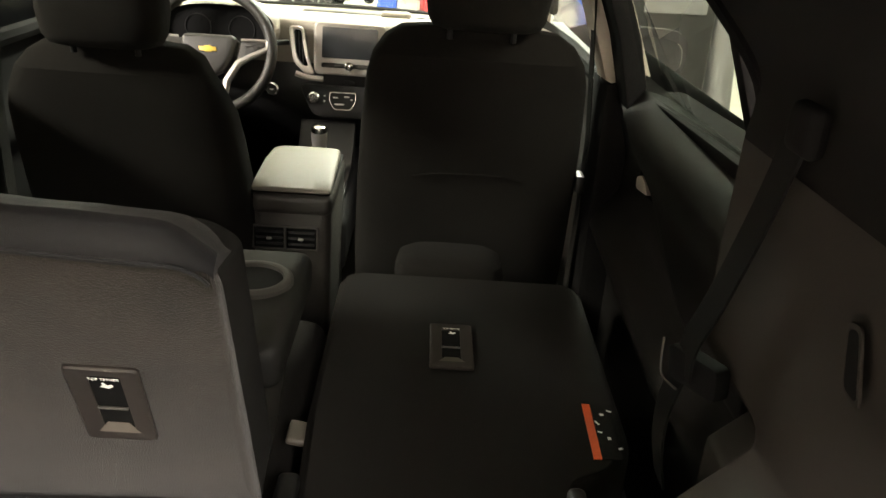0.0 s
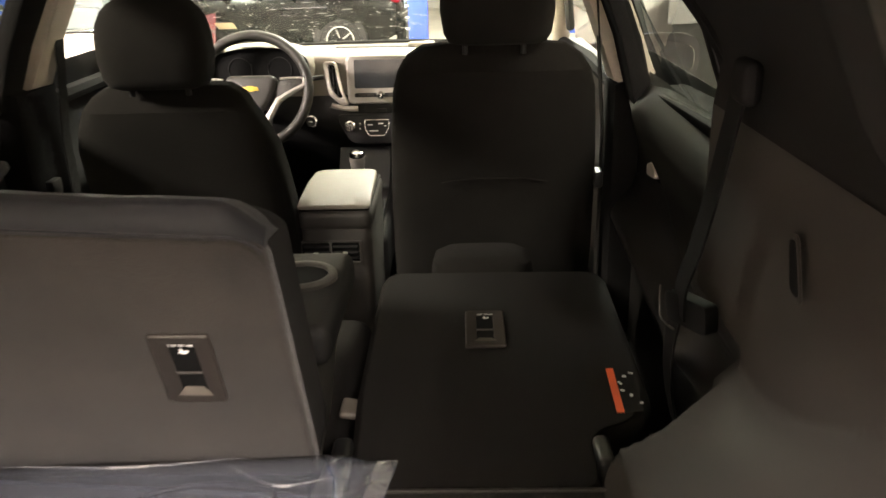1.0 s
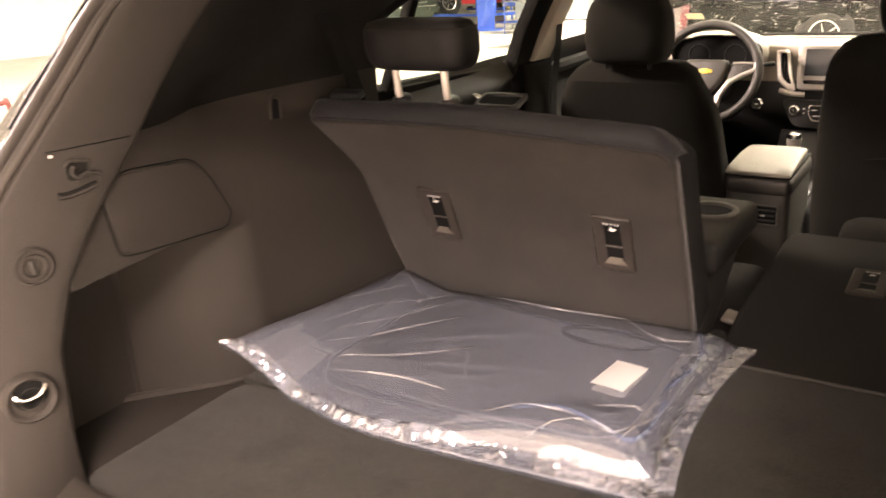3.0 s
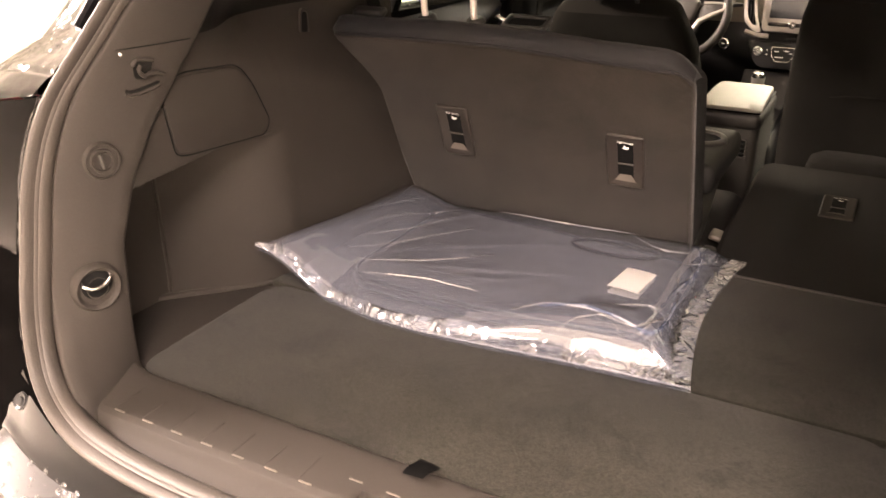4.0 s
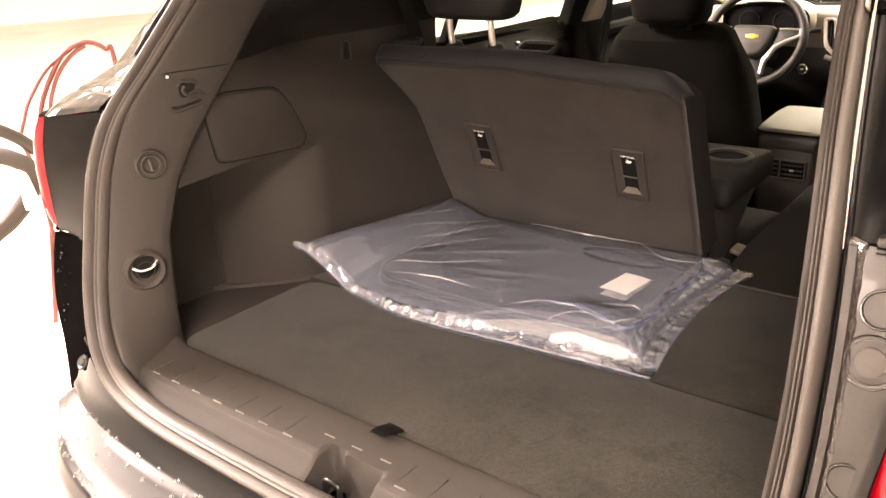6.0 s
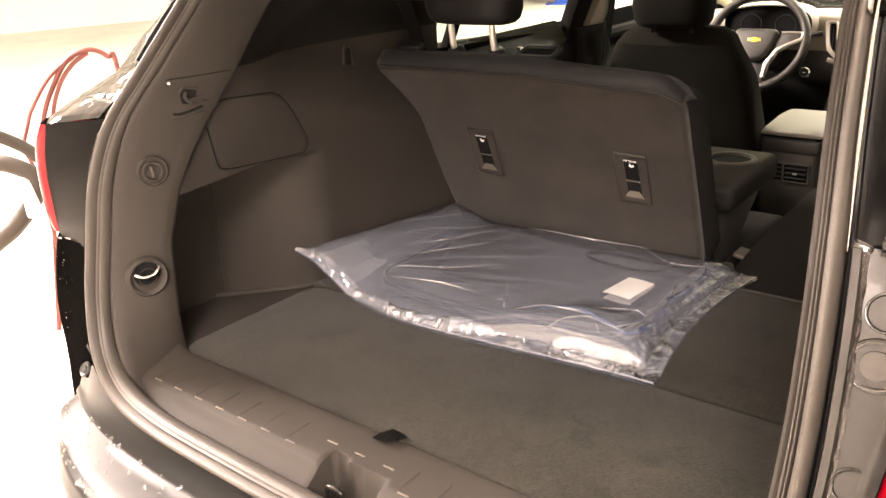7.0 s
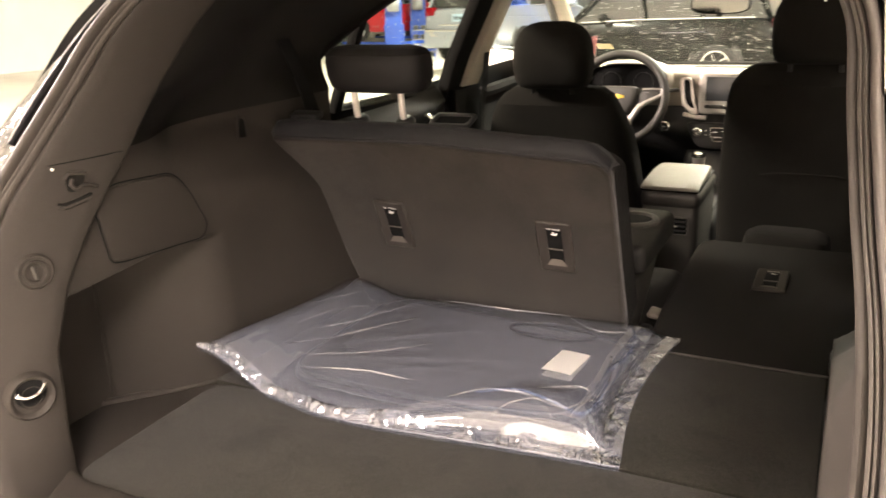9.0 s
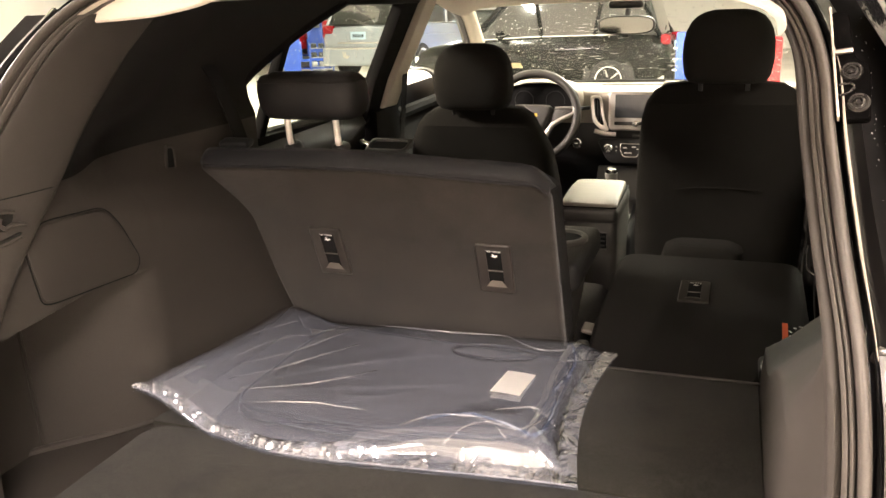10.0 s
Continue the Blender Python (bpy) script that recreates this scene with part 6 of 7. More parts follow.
for s in (-1, 1):
    vx = XC + s * 0.155
    vm = axes((vx, 2.642, 0.998), (1, 0, 0), (s * 0.12, 0.1, 0.985), (0, -0.99, 0.1))
    vpts = rounded([(-0.026, 0.068), (0.02, 0.068), (0.026, -0.03), (0.04 * 1.0, -0.075), (0.012, -0.075), (-0.022, -0.04)], 0.016, 5)
    if s > 0:
        vpts = [(-x, y) for x, y in vpts][::-1]
    ipts = [(x * 0.52 - s * 0.002, y * 0.76 + 0.006) for x, y in vpts]
    v = part("air_vent", ring(vpts, ipts, 0.014, vm, 0.003), M_POST, dash, "chrome-ringed air vent")
    # duct's shade put in as a flat black plate
    part("vent_shade", slab(ipts, 0.002, vm), M_BLACKSHADE, v)
    for k in range(3):
        part("vane", rbox((0.003, 0.01, 0.1), (0, 0, 0), 0.001, 1), M_BLACK, v).matrix_local = vm @ Matrix.Translation((-0.010 + 0.010 * k, 0.004, 0.006)) @ Matrix.Rotation(radians(90), 4, "X")
    part("trim_wing", tube(spline([(vx + s * 0.01, 2.628, 0.925), (vx - s * 0.03, 2.626, 0.915), (vx - s * 0.075, 2.63, 0.912)], 5), 0.009, 8), M_POST, dash, "chrome wing trim")
pod_m = axes((XC - 0.005, 2.61, 0.853), (1, 0, 0), (0, 0.2, 0.98), (0, -0.98, 0.2))
pod = part("climate_panel", slab(rounded([(-0.15, 0.045), (-0.10, -0.055), (0.10, -0.055), (0.15, 0.045)], 0.03, 5), 0.02, pod_m @ Matrix.Translation((0, 0, -0.012)), 0.006), M_BLACK, dash, "black climate panel")
part("control_ring", ring(rounded([(-0.042, 0.026), (-0.042, -0.004), (-0.026, -0.03), (0.026, -0.03), (0.042, -0.004), (0.042, 0.026)], 0.008), rounded([(-0.038, 0.022), (-0.038, -0.003), (-0.024, -0.026), (0.024, -0.026), (0.038, -0.003), (0.038, 0.022)], 0.007), 0.004, pod_m @ Matrix.Translation((-0.012, 0.0, 0.007)), 0.001), M_CHROME, pod, "chrome control frame")
for x, y, w in ((-0.03, 0.008, 0.016), (0.005, 0.012, 0.016), (-0.018, -0.012, 0.03), (0.02, 0.004, 0.006)):
    part("marking", slab(rect(w, 0.0035, 0.001), 0.0006, pod_m @ Matrix.Translation((x - 0.004, y, 0.009))), M_WHITE, pod, smooth=False)
for x in (-0.094, 0.094):
    part("temperature_knob", lathe([(0.019, 0), (0.018, 0.012), (0.014, 0.015), (0.0135, 0.012), (0.0005, 0.012)], 28, pod_m @ Matrix.Translation((x - 0.006, 0.004, 0.008))), M_CHROME, pod, "chrome-rimmed knob")
    for dx in (0.028, 0.036):
        part("marking", slab(rect(0.004, 0.004, 0.001), 0.0006, pod_m @ Matrix.Translation((x * 0.72, 0.004 + (dx - 0.032) * 2, 0.0085))), M_WHITE, pod, smooth=False)
part("hazard_button", rbox((0.03, 0.008, 0.012), (XC, 2.635, 0.905), 0.003), M_BLACK, dash, "small black button")
start = part("start_button", lathe([(0.021, 0), (0.021, 0.006), (0.017, 0.009), (0.016, 0.006), (0.0005, 0.006)], 30, axes((-0.168, 2.598, 0.877), (1, 0, 0), (0, 0.25, 0.97), (0, -0.97, 0.25))), M_CHROME, dash, "chrome-ringed start button")
part("start_face", lathe([(0.015, 0.0062), (0.014, 0.008), (0.0005, 0.008)], 24, axes((-0.168, 2.598, 0.877), (1, 0, 0), (0, 0.25, 0.97), (0, -0.97, 0.25))), M_BLACK, start)
part("start_mark", slab(rect(0.012, 0.003, 0.001), 0.0006, axes((-0.168, 2.5895, 0.879), (1, 0, 0), (0, 0.25, 0.97), (0, -0.97, 0.25))), M_WHITE, start)

wheel = thing("steering_wheel", "dark steering wheel with silver spokes and gold badge", "steering wheel")
wm = axes((-0.328, 2.50, 1.0), (1, 0, 0), Vector((0, 0.38, 0.925)), Vector((0, -0.925, 0.38)))
part("wheel_rim", tube([wm @ Vector((0.178 * math.cos(a), 0.178 * math.sin(a) * 0.985, 0.0)) for a in [k * math.tau / 64 for k in range(64)]], 0.0165, 12, True), M_WHEEL, wheel)
part("hub", slab(rounded([(-0.085, 0.045), (0.085, 0.045), (0.07, -0.02), (0.035, -0.075), (-0.035, -0.075), (-0.07, -0.02)], 0.03, 6), 0.04, wm @ Matrix.Translation((0, 0, -0.015)), 0.014, 4), M_WHEEL, wheel, "grey hub cover")
for s in (-1, 1):
    pad = part("spoke", slab(rounded([(s * 0.07, 0.03), (s * 0.17, 0.038), (s * 0.168, 0.006), (s * 0.08, -0.03)], 0.012), 0.022, wm @ Matrix.Translation((0, 0, -0.012)), 0.006), M_WHEEL, wheel)
    part("spoke_trim", tube([wm @ Vector(p) for p in ((s * 0.166, 0.036, 0.008), (s * 0.165, 0.012, 0.008), (s * 0.12, -0.012, 0.010), (s * 0.085, -0.035, 0.011), (s * 0.055, -0.085, 0.006), (s * 0.05, -0.135, 0.002))], [0.006, 0.008, 0.009, 0.011, 0.012, 0.009], 8), M_SATIN, pad, "silver spoke trim")
    part("spoke_trim", tube([wm @ Vector(p) for p in ((s * 0.166, 0.036, 0.008), (s * 0.12, 0.036, 0.010), (s * 0.09, 0.034, 0.010))], 0.004, 6), M_SATIN, pad)
    for k in range(4):
        part("switch", slab(rect(0.010, 0.006, 0.002), 0.002, wm @ Matrix.Translation((s * (0.105 + 0.014 * k), 0.016 + 0.004 * (k % 2), 0.0105))), M_GREYPLASTIC, pad)
part("lower_spoke", slab(rounded([(-0.05, -0.06), (0.05, -0.06), (0.055, -0.17), (-0.055, -0.17)], 0.012), 0.016, wm @ Matrix.Translation((0, 0, -0.02)), 0.004), M_BLACK, wheel)
part("badge", slab([(-0.023, -0.006), (-0.010, -0.006), (-0.009, -0.009), (0.010, -0.009), (0.011, -0.006), (0.026, -0.006), (0.023, 0.006), (0.010, 0.006), (0.009, 0.009), (-0.010, 0.009), (-0.011, 0.006), (-0.026, 0.006)], 0.003,
                   wm @ Matrix.Translation((0, 0.0, 0.025)), 0.0006), M_GOLD, wheel, "gold badge")
part("column", tube([wm @ Vector((0, 0, -0.02)), wm @ Vector((0, -0.01, -0.2))], 0.05, 16), M_BLACK, wheel)
part("stalk", tube([wm @ Vector((0.05, 0.03, -0.05)), wm @ Vector((0.22, 0.05, -0.045))], 0.008, 8), M_BLACK, wheel)

mirror = thing("rear_view_mirror", "dark-rimmed rear-view mirror hung from the windscreen", "mirror")
mm = axes((0.027, 2.53, 1.343), Vector((1, 0.0, 0)), (0, 0.03, 0.999), Vector((0.0, -0.999, 0.03)))
part("housing", slab(oval(0, 0, 0.106, 0.036, 36, 3.2), 0.03, mm @ Matrix.Translation((0, 0, -0.03)), 0.008, 3), M_BLACK, mirror)
part("mirror_glass", slab(oval(0, 0, 0.099, 0.030, 36, 3.2), 0.002, mm), material("rear_mirror_silver", (0.11, 0.115, 0.10), 0.03, metal=1.0, spread=0.03), mirror, "silvered glass")
part("stem", tube([(0.027, 2.55, 1.36), (0.027, 2.58, 1.395), (0.027, 2.585, 1.41)], 0.012, 10), M_BLACK, mirror)
part("dip_lever", rbox((0.022, 0.012, 0.012), (0.027, 2.525, 1.304), 0.004), M_BLACK, mirror)
part("sensor_cover", rbox((0.13, 0.05, 0.03), (0.027, 2.52, 1.42), 0.012, 3), M_BLACK, mirror)
cabin_floor = thing("cabin_floor", "black carpeted cabin floor", "floor", kind="structure")
part("carpet", rbox((1.5, 2.5, 0.03), (0, 2.05, 0.355), 0.0), M_FABRIC, cabin_floor)
part("bulkhead", rbox((1.5, 0.03, 0.65), (0, 3.2, 0.66), 0.0), M_BLACKSHADE, cabin_floor)

# ---------------------------------------------------------------- the bagged mat
mat_thing = thing("folded_floor_mat", "navy carpet floor mat folded inside a clear bag", "floor mat")


MX0, MX1, MY0, MY1 = -0.425, 0.175, 0.39, 0.815
layers = rounded([(MX0, MY0 + 0.03), (-0.15, MY0 + 0.02), (MX1 - 0.03, MY0 + 0.045), (MX1, MY1 - 0.05), (MX0 + 0.02, MY1)], 0.07, 8)


def mat_layer(outline, z0, thick):
    bm = slab(outline, thick, Matrix.Translation((0, 0, z0)), 0.005, 3)
    bmesh.ops.triangulate(bm, faces=[f for f in bm.faces if len(f.verts) > 4])
    bmesh.ops.subdivide_edges(bm, edges=[e for e in bm.edges if e.calc_length() > 0.06], cuts=3, use_grid_fill=True)
    for v in bm.verts:
        v.co.z += 0.002 * noise.noise(Vector((v.co.x * 4.0, v.co.y * 5.0, 0.3))) * step(z0 - 0.001, z0 + 0.01, v.co.z) + 0.004
    return bm


part("lower_layer", mat_layer(layers, FLOOR + 0.004, 0.014), M_MAT, mat_thing)
part("upper_layer", mat_layer([(x * 0.97 - 0.006, (y - 0.6) * 0.97 + 0.6) for x, y in layers], FLOOR + 0.0165, 0.0125), M_MAT, mat_thing)
hem = [Vector((x * 0.97 - 0.006, (y - 0.6) * 0.97 + 0.6, FLOOR + 0.0325)) for x, y in layers]
for v in hem:
    v.z += 0.002 * noise.noise(Vector((v.x * 4.0, v.y * 5.0, 0.3)))
part("binding", tube(hem, 0.0030, 7, True), M_BINDING, mat_thing, "stitched edge binding")
notch = [Vector((0.005 + 0.085 * math.cos(a) + 0.02 * math.sin(a), 0.745 + 0.032 * math.sin(a), FLOOR + 0.0405)) for a in [k * math.tau / 30 for k in range(30)]]
part("fold_edge", tube([p + Vector((0, 0, 0.004 * noise.noise(p * 8))) for p in notch], 0.0035, 6, True), M_MATHEM, mat_thing, "bound cut-out in the mat")
lm = axes((0.079, 0.603, FLOOR + 0.0512), Vector((0.998, -0.06, -0.02)).normalized(), Vector((0.06, 0.998, 0.0)).normalized(), Vector((0, 0, 1)))
lab = sheet(lambda u, v: lm @ Vector((-0.028 + 0.056 * u + 0.003 * v, -0.047 + 0.094 * v, 0.001 * math.sin(u * 3) + 0.0012 * math.sin(v * 4 + 1))), 8, 8)
bmesh.ops.solidify(lab, geom=lab.faces[:], thickness=0.0004)

bag = thing("plastic_bag", "clear crinkled plastic bag lying on the load floor", "bag")
part("paper_label", lab, M_WHITE, bag, "blank white paper label")
corner = {"fl": Vector((-0.553, 0.334, 0.085)), "fr": Vector((0.246, 0.350, 0.022)), "br": Vector((0.236, 0.876, 0.012)), "bl": Vector((-0.528, 0.838, 0.05))}


def bag_xy(u, v):
    a = corner["fl"].lerp(corner["fr"], u)
    b = corner["bl"].lerp(corner["br"], u)
    p = a.lerp(b, v)
    p.y += 0.040 * step(0.0, 0.35, 0.35 - u) * (1 - v) * (u > 0) * u / 0.35 * 2.2       # front edge sweeps round the raised corner
    p.y -= 0.012 * math.sin(u * math.pi) * (1 - v) ** 2
    p.x -= 0.030 * math.sin(v * math.pi) * u ** 2
    p.x += 0.020 * math.sin(v * math.pi) * (1 - u) ** 2
    return p


# long creases of the taut film: start, end, height, width
CREASES = [((-0.50, 0.44), (-0.10, 0.70), 0.0050, 0.012), ((-0.47, 0.42), (0.02, 0.60), 0.0040, 0.010), ((-0.44, 0.45), (-0.05, 0.52), 0.0030, 0.008), ((-0.50, 0.50), (-0.30, 0.80), 0.0060, 0.014),
           ((-0.52, 0.56), (-0.42, 0.82), 0.0050, 0.012), ((-0.30, 0.41), (-0.05, 0.56), 0.0026, 0.007), ((-0.20, 0.40), (-0.06, 0.49), 0.0030, 0.007), ((-0.42, 0.42), (-0.20, 0.46), 0.0040, 0.008),
           ((-0.10, 0.80), (0.16, 0.74), 0.0030, 0.012), ((0.08, 0.44), (0.17, 0.58), 0.0040, 0.010), ((0.02, 0.47), (0.13, 0.49), 0.0040, 0.012), ((0.15, 0.76), (0.22, 0.84), 0.0050, 0.012)]


def pillow(d, a, b):
    """A rounded rise from a to b."""
    t = max(0.0, min(1.0, (d - a) / (b - a)))
    return (1 - (1 - t) ** 2.2) ** 0.62


def bag_fn(top):
    def fn(u, v):
        p = bag_xy(u, v)
        d = min(u * 0.80, (1 - u) * 0.80, v * 0.54, (1 - v) * 0.54)          # metres from the rim
        dl, dr, df, db = u * 0.80, (1 - u) * 0.80, v * 0.54, (1 - v) * 0.54
        full = pillow(dl, 0.0, 0.17) * pillow(dr, 0.030, 0.095) * (1 - 0.55 * (1 - step(0.0, 0.16, df)) * (1 - step(0.4, 0.7, u))) * pillow(df, 0.008 + 0.052 * step(0.40, 0.75, u), 0.066 + 0.030 * step(0.40, 0.75, u)) * pillow(db, 0.0, 0.07)
        body = 0.041 + 0.0025 * noise.noise(Vector((p.x * 4, p.y * 5, 2.0))) + 0.008 * math.exp(-((p.x - 0.10) / 0.085) ** 2 - ((p.y - 0.46) / 0.045) ** 2)
        flap = p.z * (1 - step(0.0, 0.16, dl))
        ridge = 0.0
        for (x0, y0), (x1, y1), h, w in CREASES:
            ax, ay = x1 - x0, y1 - y0
            t = ((p.x - x0) * ax + (p.y - y0) * ay) / (ax * ax + ay * ay)
            if -0.05 < t < 1.05:
                across = ((p.x - x0) * ay - (p.y - y0) * ax) / math.hypot(ax, ay) + 0.006 * math.sin(t * 5 + x0 * 40)
                shape = max(0.0, 1 - abs(across) / w) if across > 0 else max(0.0, 1 + across / (w * 3.2))
                ridge += 0.24 * h * shape * math.sin(math.pi * min(1, max(0, t))) ** 0.6
        fine = 0.0006 * noise.noise(Vector((p.x * 30, p.y * 30, 5.0)))
        z = FLOOR + 0.006 + flap + 0.014 * (1 - step(0.0, 0.06, df)) * step(0.3, 0.9, u)
        if top:
            z += body * full + ridge * full + fine
            return (p.x, p.y, max(z, FLOOR + 0.0075))
        return (p.x, p.y, max(FLOOR + 0.0025, z - 0.006))
    return fn


def crumpled(u0, u1, v0, v1, nu, nv, height, seed, lift=0.0015, along_u=True, taper=False):
    """A gathered strip of film along the bag's edge: uneven pinched folds running across the strip."""
    fn = bag_fn(True)
    rnd = random.Random(seed)
    shift = Vector((rnd.uniform(0, 50), rnd.uniform(0, 50), seed))

    def fold(a, b):
        """Ridged folds: a runs along the strip, b across it, in metres."""
        warp = 0.012 * noise.noise(Vector((a * 22, b * 16, 4)) + shift)
        big = 1 - abs(2 * noise.noise(Vector(((a + warp + 0.35 * b) * 26, b * 4, 0)) + shift))
        small = 1 - abs(2 * noise.noise(Vector(((a - warp - 0.5 * b) * 52, b * 11, 9)) + shift))
        return 0.70 * big ** 2 + 0.38 * small ** 2

    def point(s, t):
        u, v = u0 + (u1 - u0) * s, v0 + (v1 - v0) * t
        if taper:
            v = v0 + (v1 - v0) * t * (0.36 + 0.64 * step(0.35, 0.9, u) + 0.16 * noise.noise(Vector((u * 7, 0, seed))))
        q = Vector(fn(u, v))
        a, b = (u * 0.8, v * 0.54) if along_u else (v * 0.54, u * 0.8)
        edge = t if along_u else 1 - s
        k = min(1.0, 0.25 + 2.5 * edge) * (1 - step(0.62, 1.0, edge))
        h = fold(a, b) - 0.35
        q += Vector((0, -0.35 * h * height * k, h * height * k + lift * (1 - edge)))
        q.z = max(q.z, FLOOR + 0.003)
        return q

    return sheet(point, nu, nv)


part("upper_film", sheet(bag_fn(True), 260, 180), M_FILM, bag, sharp=180)
part("crumpled_edge", crumpled(0.0, 1.0, 0.004, 0.125, 230, 7, 0.0185, 3, taper=True), M_CRINKLE, bag, "glinting crumpled edge", sharp=14)
part("crumpled_edge", crumpled(0.945, 1.0, 0.03, 0.99, 12, 110, 0.0085, 8, 0.0015, False), M_FIN, bag, "thin clear edge with light creases", sharp=30)
part("lower_film", sheet(bag_fn(False), 60, 40), M_FILM, bag, sharp=180)
rim_line = [Vector(bag_fn(True)(k / 80, 0.004)) for k in range(81)]
part("seam", tube([p + Vector((0, 0, 0.001)) for p in rim_line], 0.0022, 5), M_FILM, bag)
# loose folds that stand up from the film; white haze paints part of their glint
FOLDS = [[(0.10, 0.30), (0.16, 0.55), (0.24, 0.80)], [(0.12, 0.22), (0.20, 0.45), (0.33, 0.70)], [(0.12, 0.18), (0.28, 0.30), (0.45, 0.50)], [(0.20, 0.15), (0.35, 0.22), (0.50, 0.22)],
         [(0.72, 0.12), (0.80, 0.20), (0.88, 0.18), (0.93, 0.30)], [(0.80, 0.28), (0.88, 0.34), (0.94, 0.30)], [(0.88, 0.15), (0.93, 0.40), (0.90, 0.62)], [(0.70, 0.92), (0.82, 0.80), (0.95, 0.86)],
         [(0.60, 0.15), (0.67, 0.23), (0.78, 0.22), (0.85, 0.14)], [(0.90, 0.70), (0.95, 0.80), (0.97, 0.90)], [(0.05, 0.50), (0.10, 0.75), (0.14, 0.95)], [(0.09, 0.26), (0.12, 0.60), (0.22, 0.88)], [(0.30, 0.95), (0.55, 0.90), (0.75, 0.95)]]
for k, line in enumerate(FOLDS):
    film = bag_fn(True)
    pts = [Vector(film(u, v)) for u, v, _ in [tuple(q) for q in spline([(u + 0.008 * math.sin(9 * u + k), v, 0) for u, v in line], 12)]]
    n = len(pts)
    part("film_glint_fold", loft([[p + Vector((-0.0024, 0.001, 0.0004)), p + Vector((0, 0, 0.0004 + 0.0019 * math.sin(math.pi * (i + 0.5) / n))), p + Vector((0.0024, -0.001, 0.0004))] for i, p in enumerate(pts)], False, False), M_CRINKLE, bag, smooth=False)

# rounded end of the mat under taut film: arcs of light painted on as blue strips
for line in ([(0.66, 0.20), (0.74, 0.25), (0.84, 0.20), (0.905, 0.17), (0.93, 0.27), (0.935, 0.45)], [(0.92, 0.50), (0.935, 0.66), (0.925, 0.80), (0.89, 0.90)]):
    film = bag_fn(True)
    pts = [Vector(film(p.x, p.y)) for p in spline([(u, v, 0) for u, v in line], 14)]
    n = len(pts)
    part("film_glint_fold", loft([[p + Vector((-0.004, 0.004, 0.0006)), p + Vector((0, 0, 0.0006 + 0.003 * math.sin(math.pi * (i + 0.5) / n))), p + Vector((0.004, -0.004, 0.0006))] for i, p in enumerate(pts)], False, False), M_BLUEGLINT, bag, "blue highlight painted along the taut film")

# ---------------------------------------------------------------- the workshop round the car
ground = part("ground", sheet(lambda u, v: SLOPE @ Vector((-18.6 + 26.2 * u, -8.2 + 39 * v, 0)), 40, 60), M_CONCRETE)
tagged(ground, "pale worn concrete workshop floor", "floor", kind="structure")
for name, size, at in (("wall_west", (0.2, 39, 5.0), (-18.5, 11.3, 2.5)), ("wall_east", (0.2, 39, 5.0), (7.4, 11.3, 2.5)), ("wall_north", (26, 0.2, 5.0), (-5.55, 30.7, 2.5)), ("wall_south", (26, 0.2, 5.0), (-5.55, -8.1, 2.5))):
    w = part(name, rbox(size, at, 0.0), M_WALL)
    w.matrix_world = SLOPE
    tagged(w, "plain white painted workshop wall", "wall", kind="structure")
ceiling = part("ceiling", rbox((26, 39, 0.2), (-5.55, 11.3, 5.05), 0.0), M_WALL)
ceiling.matrix_world = SLOPE
tagged(ceiling, "plain white workshop ceiling", "ceiling", kind="structure")
fixture = None
for x, y, z, *_ in LAMPS:
    m = SLOPE @ Matrix.Translation((x, y, z + 0.02))
    if fixture is None:
        fixture = thing("ceiling_light", "long white workshop tube light", "ceiling light", group="ceiling lights")
        part("tray", slab(rect(0.45, 2.5, 0.02), 0.06, Matrix.Translation((0, 0, 0.03)), 0.01), M_WHITEPAINT, fixture)
        for k in (-0.1, 0.1):
            part("lamp_tube", tube([(k, -1.2, 0.015), (k, 1.2, 0.015)], 0.015, 8), M_TUBE, fixture, "glowing tube")
        for k in (-0.9, 0.9):
            part("hanger", tube([(0, k, 0.08), (0, k, 0.92)], 0.006, 6), M_STEEL, fixture)
        fixture.matrix_world = m
    else:
        copy_thing(fixture, m)


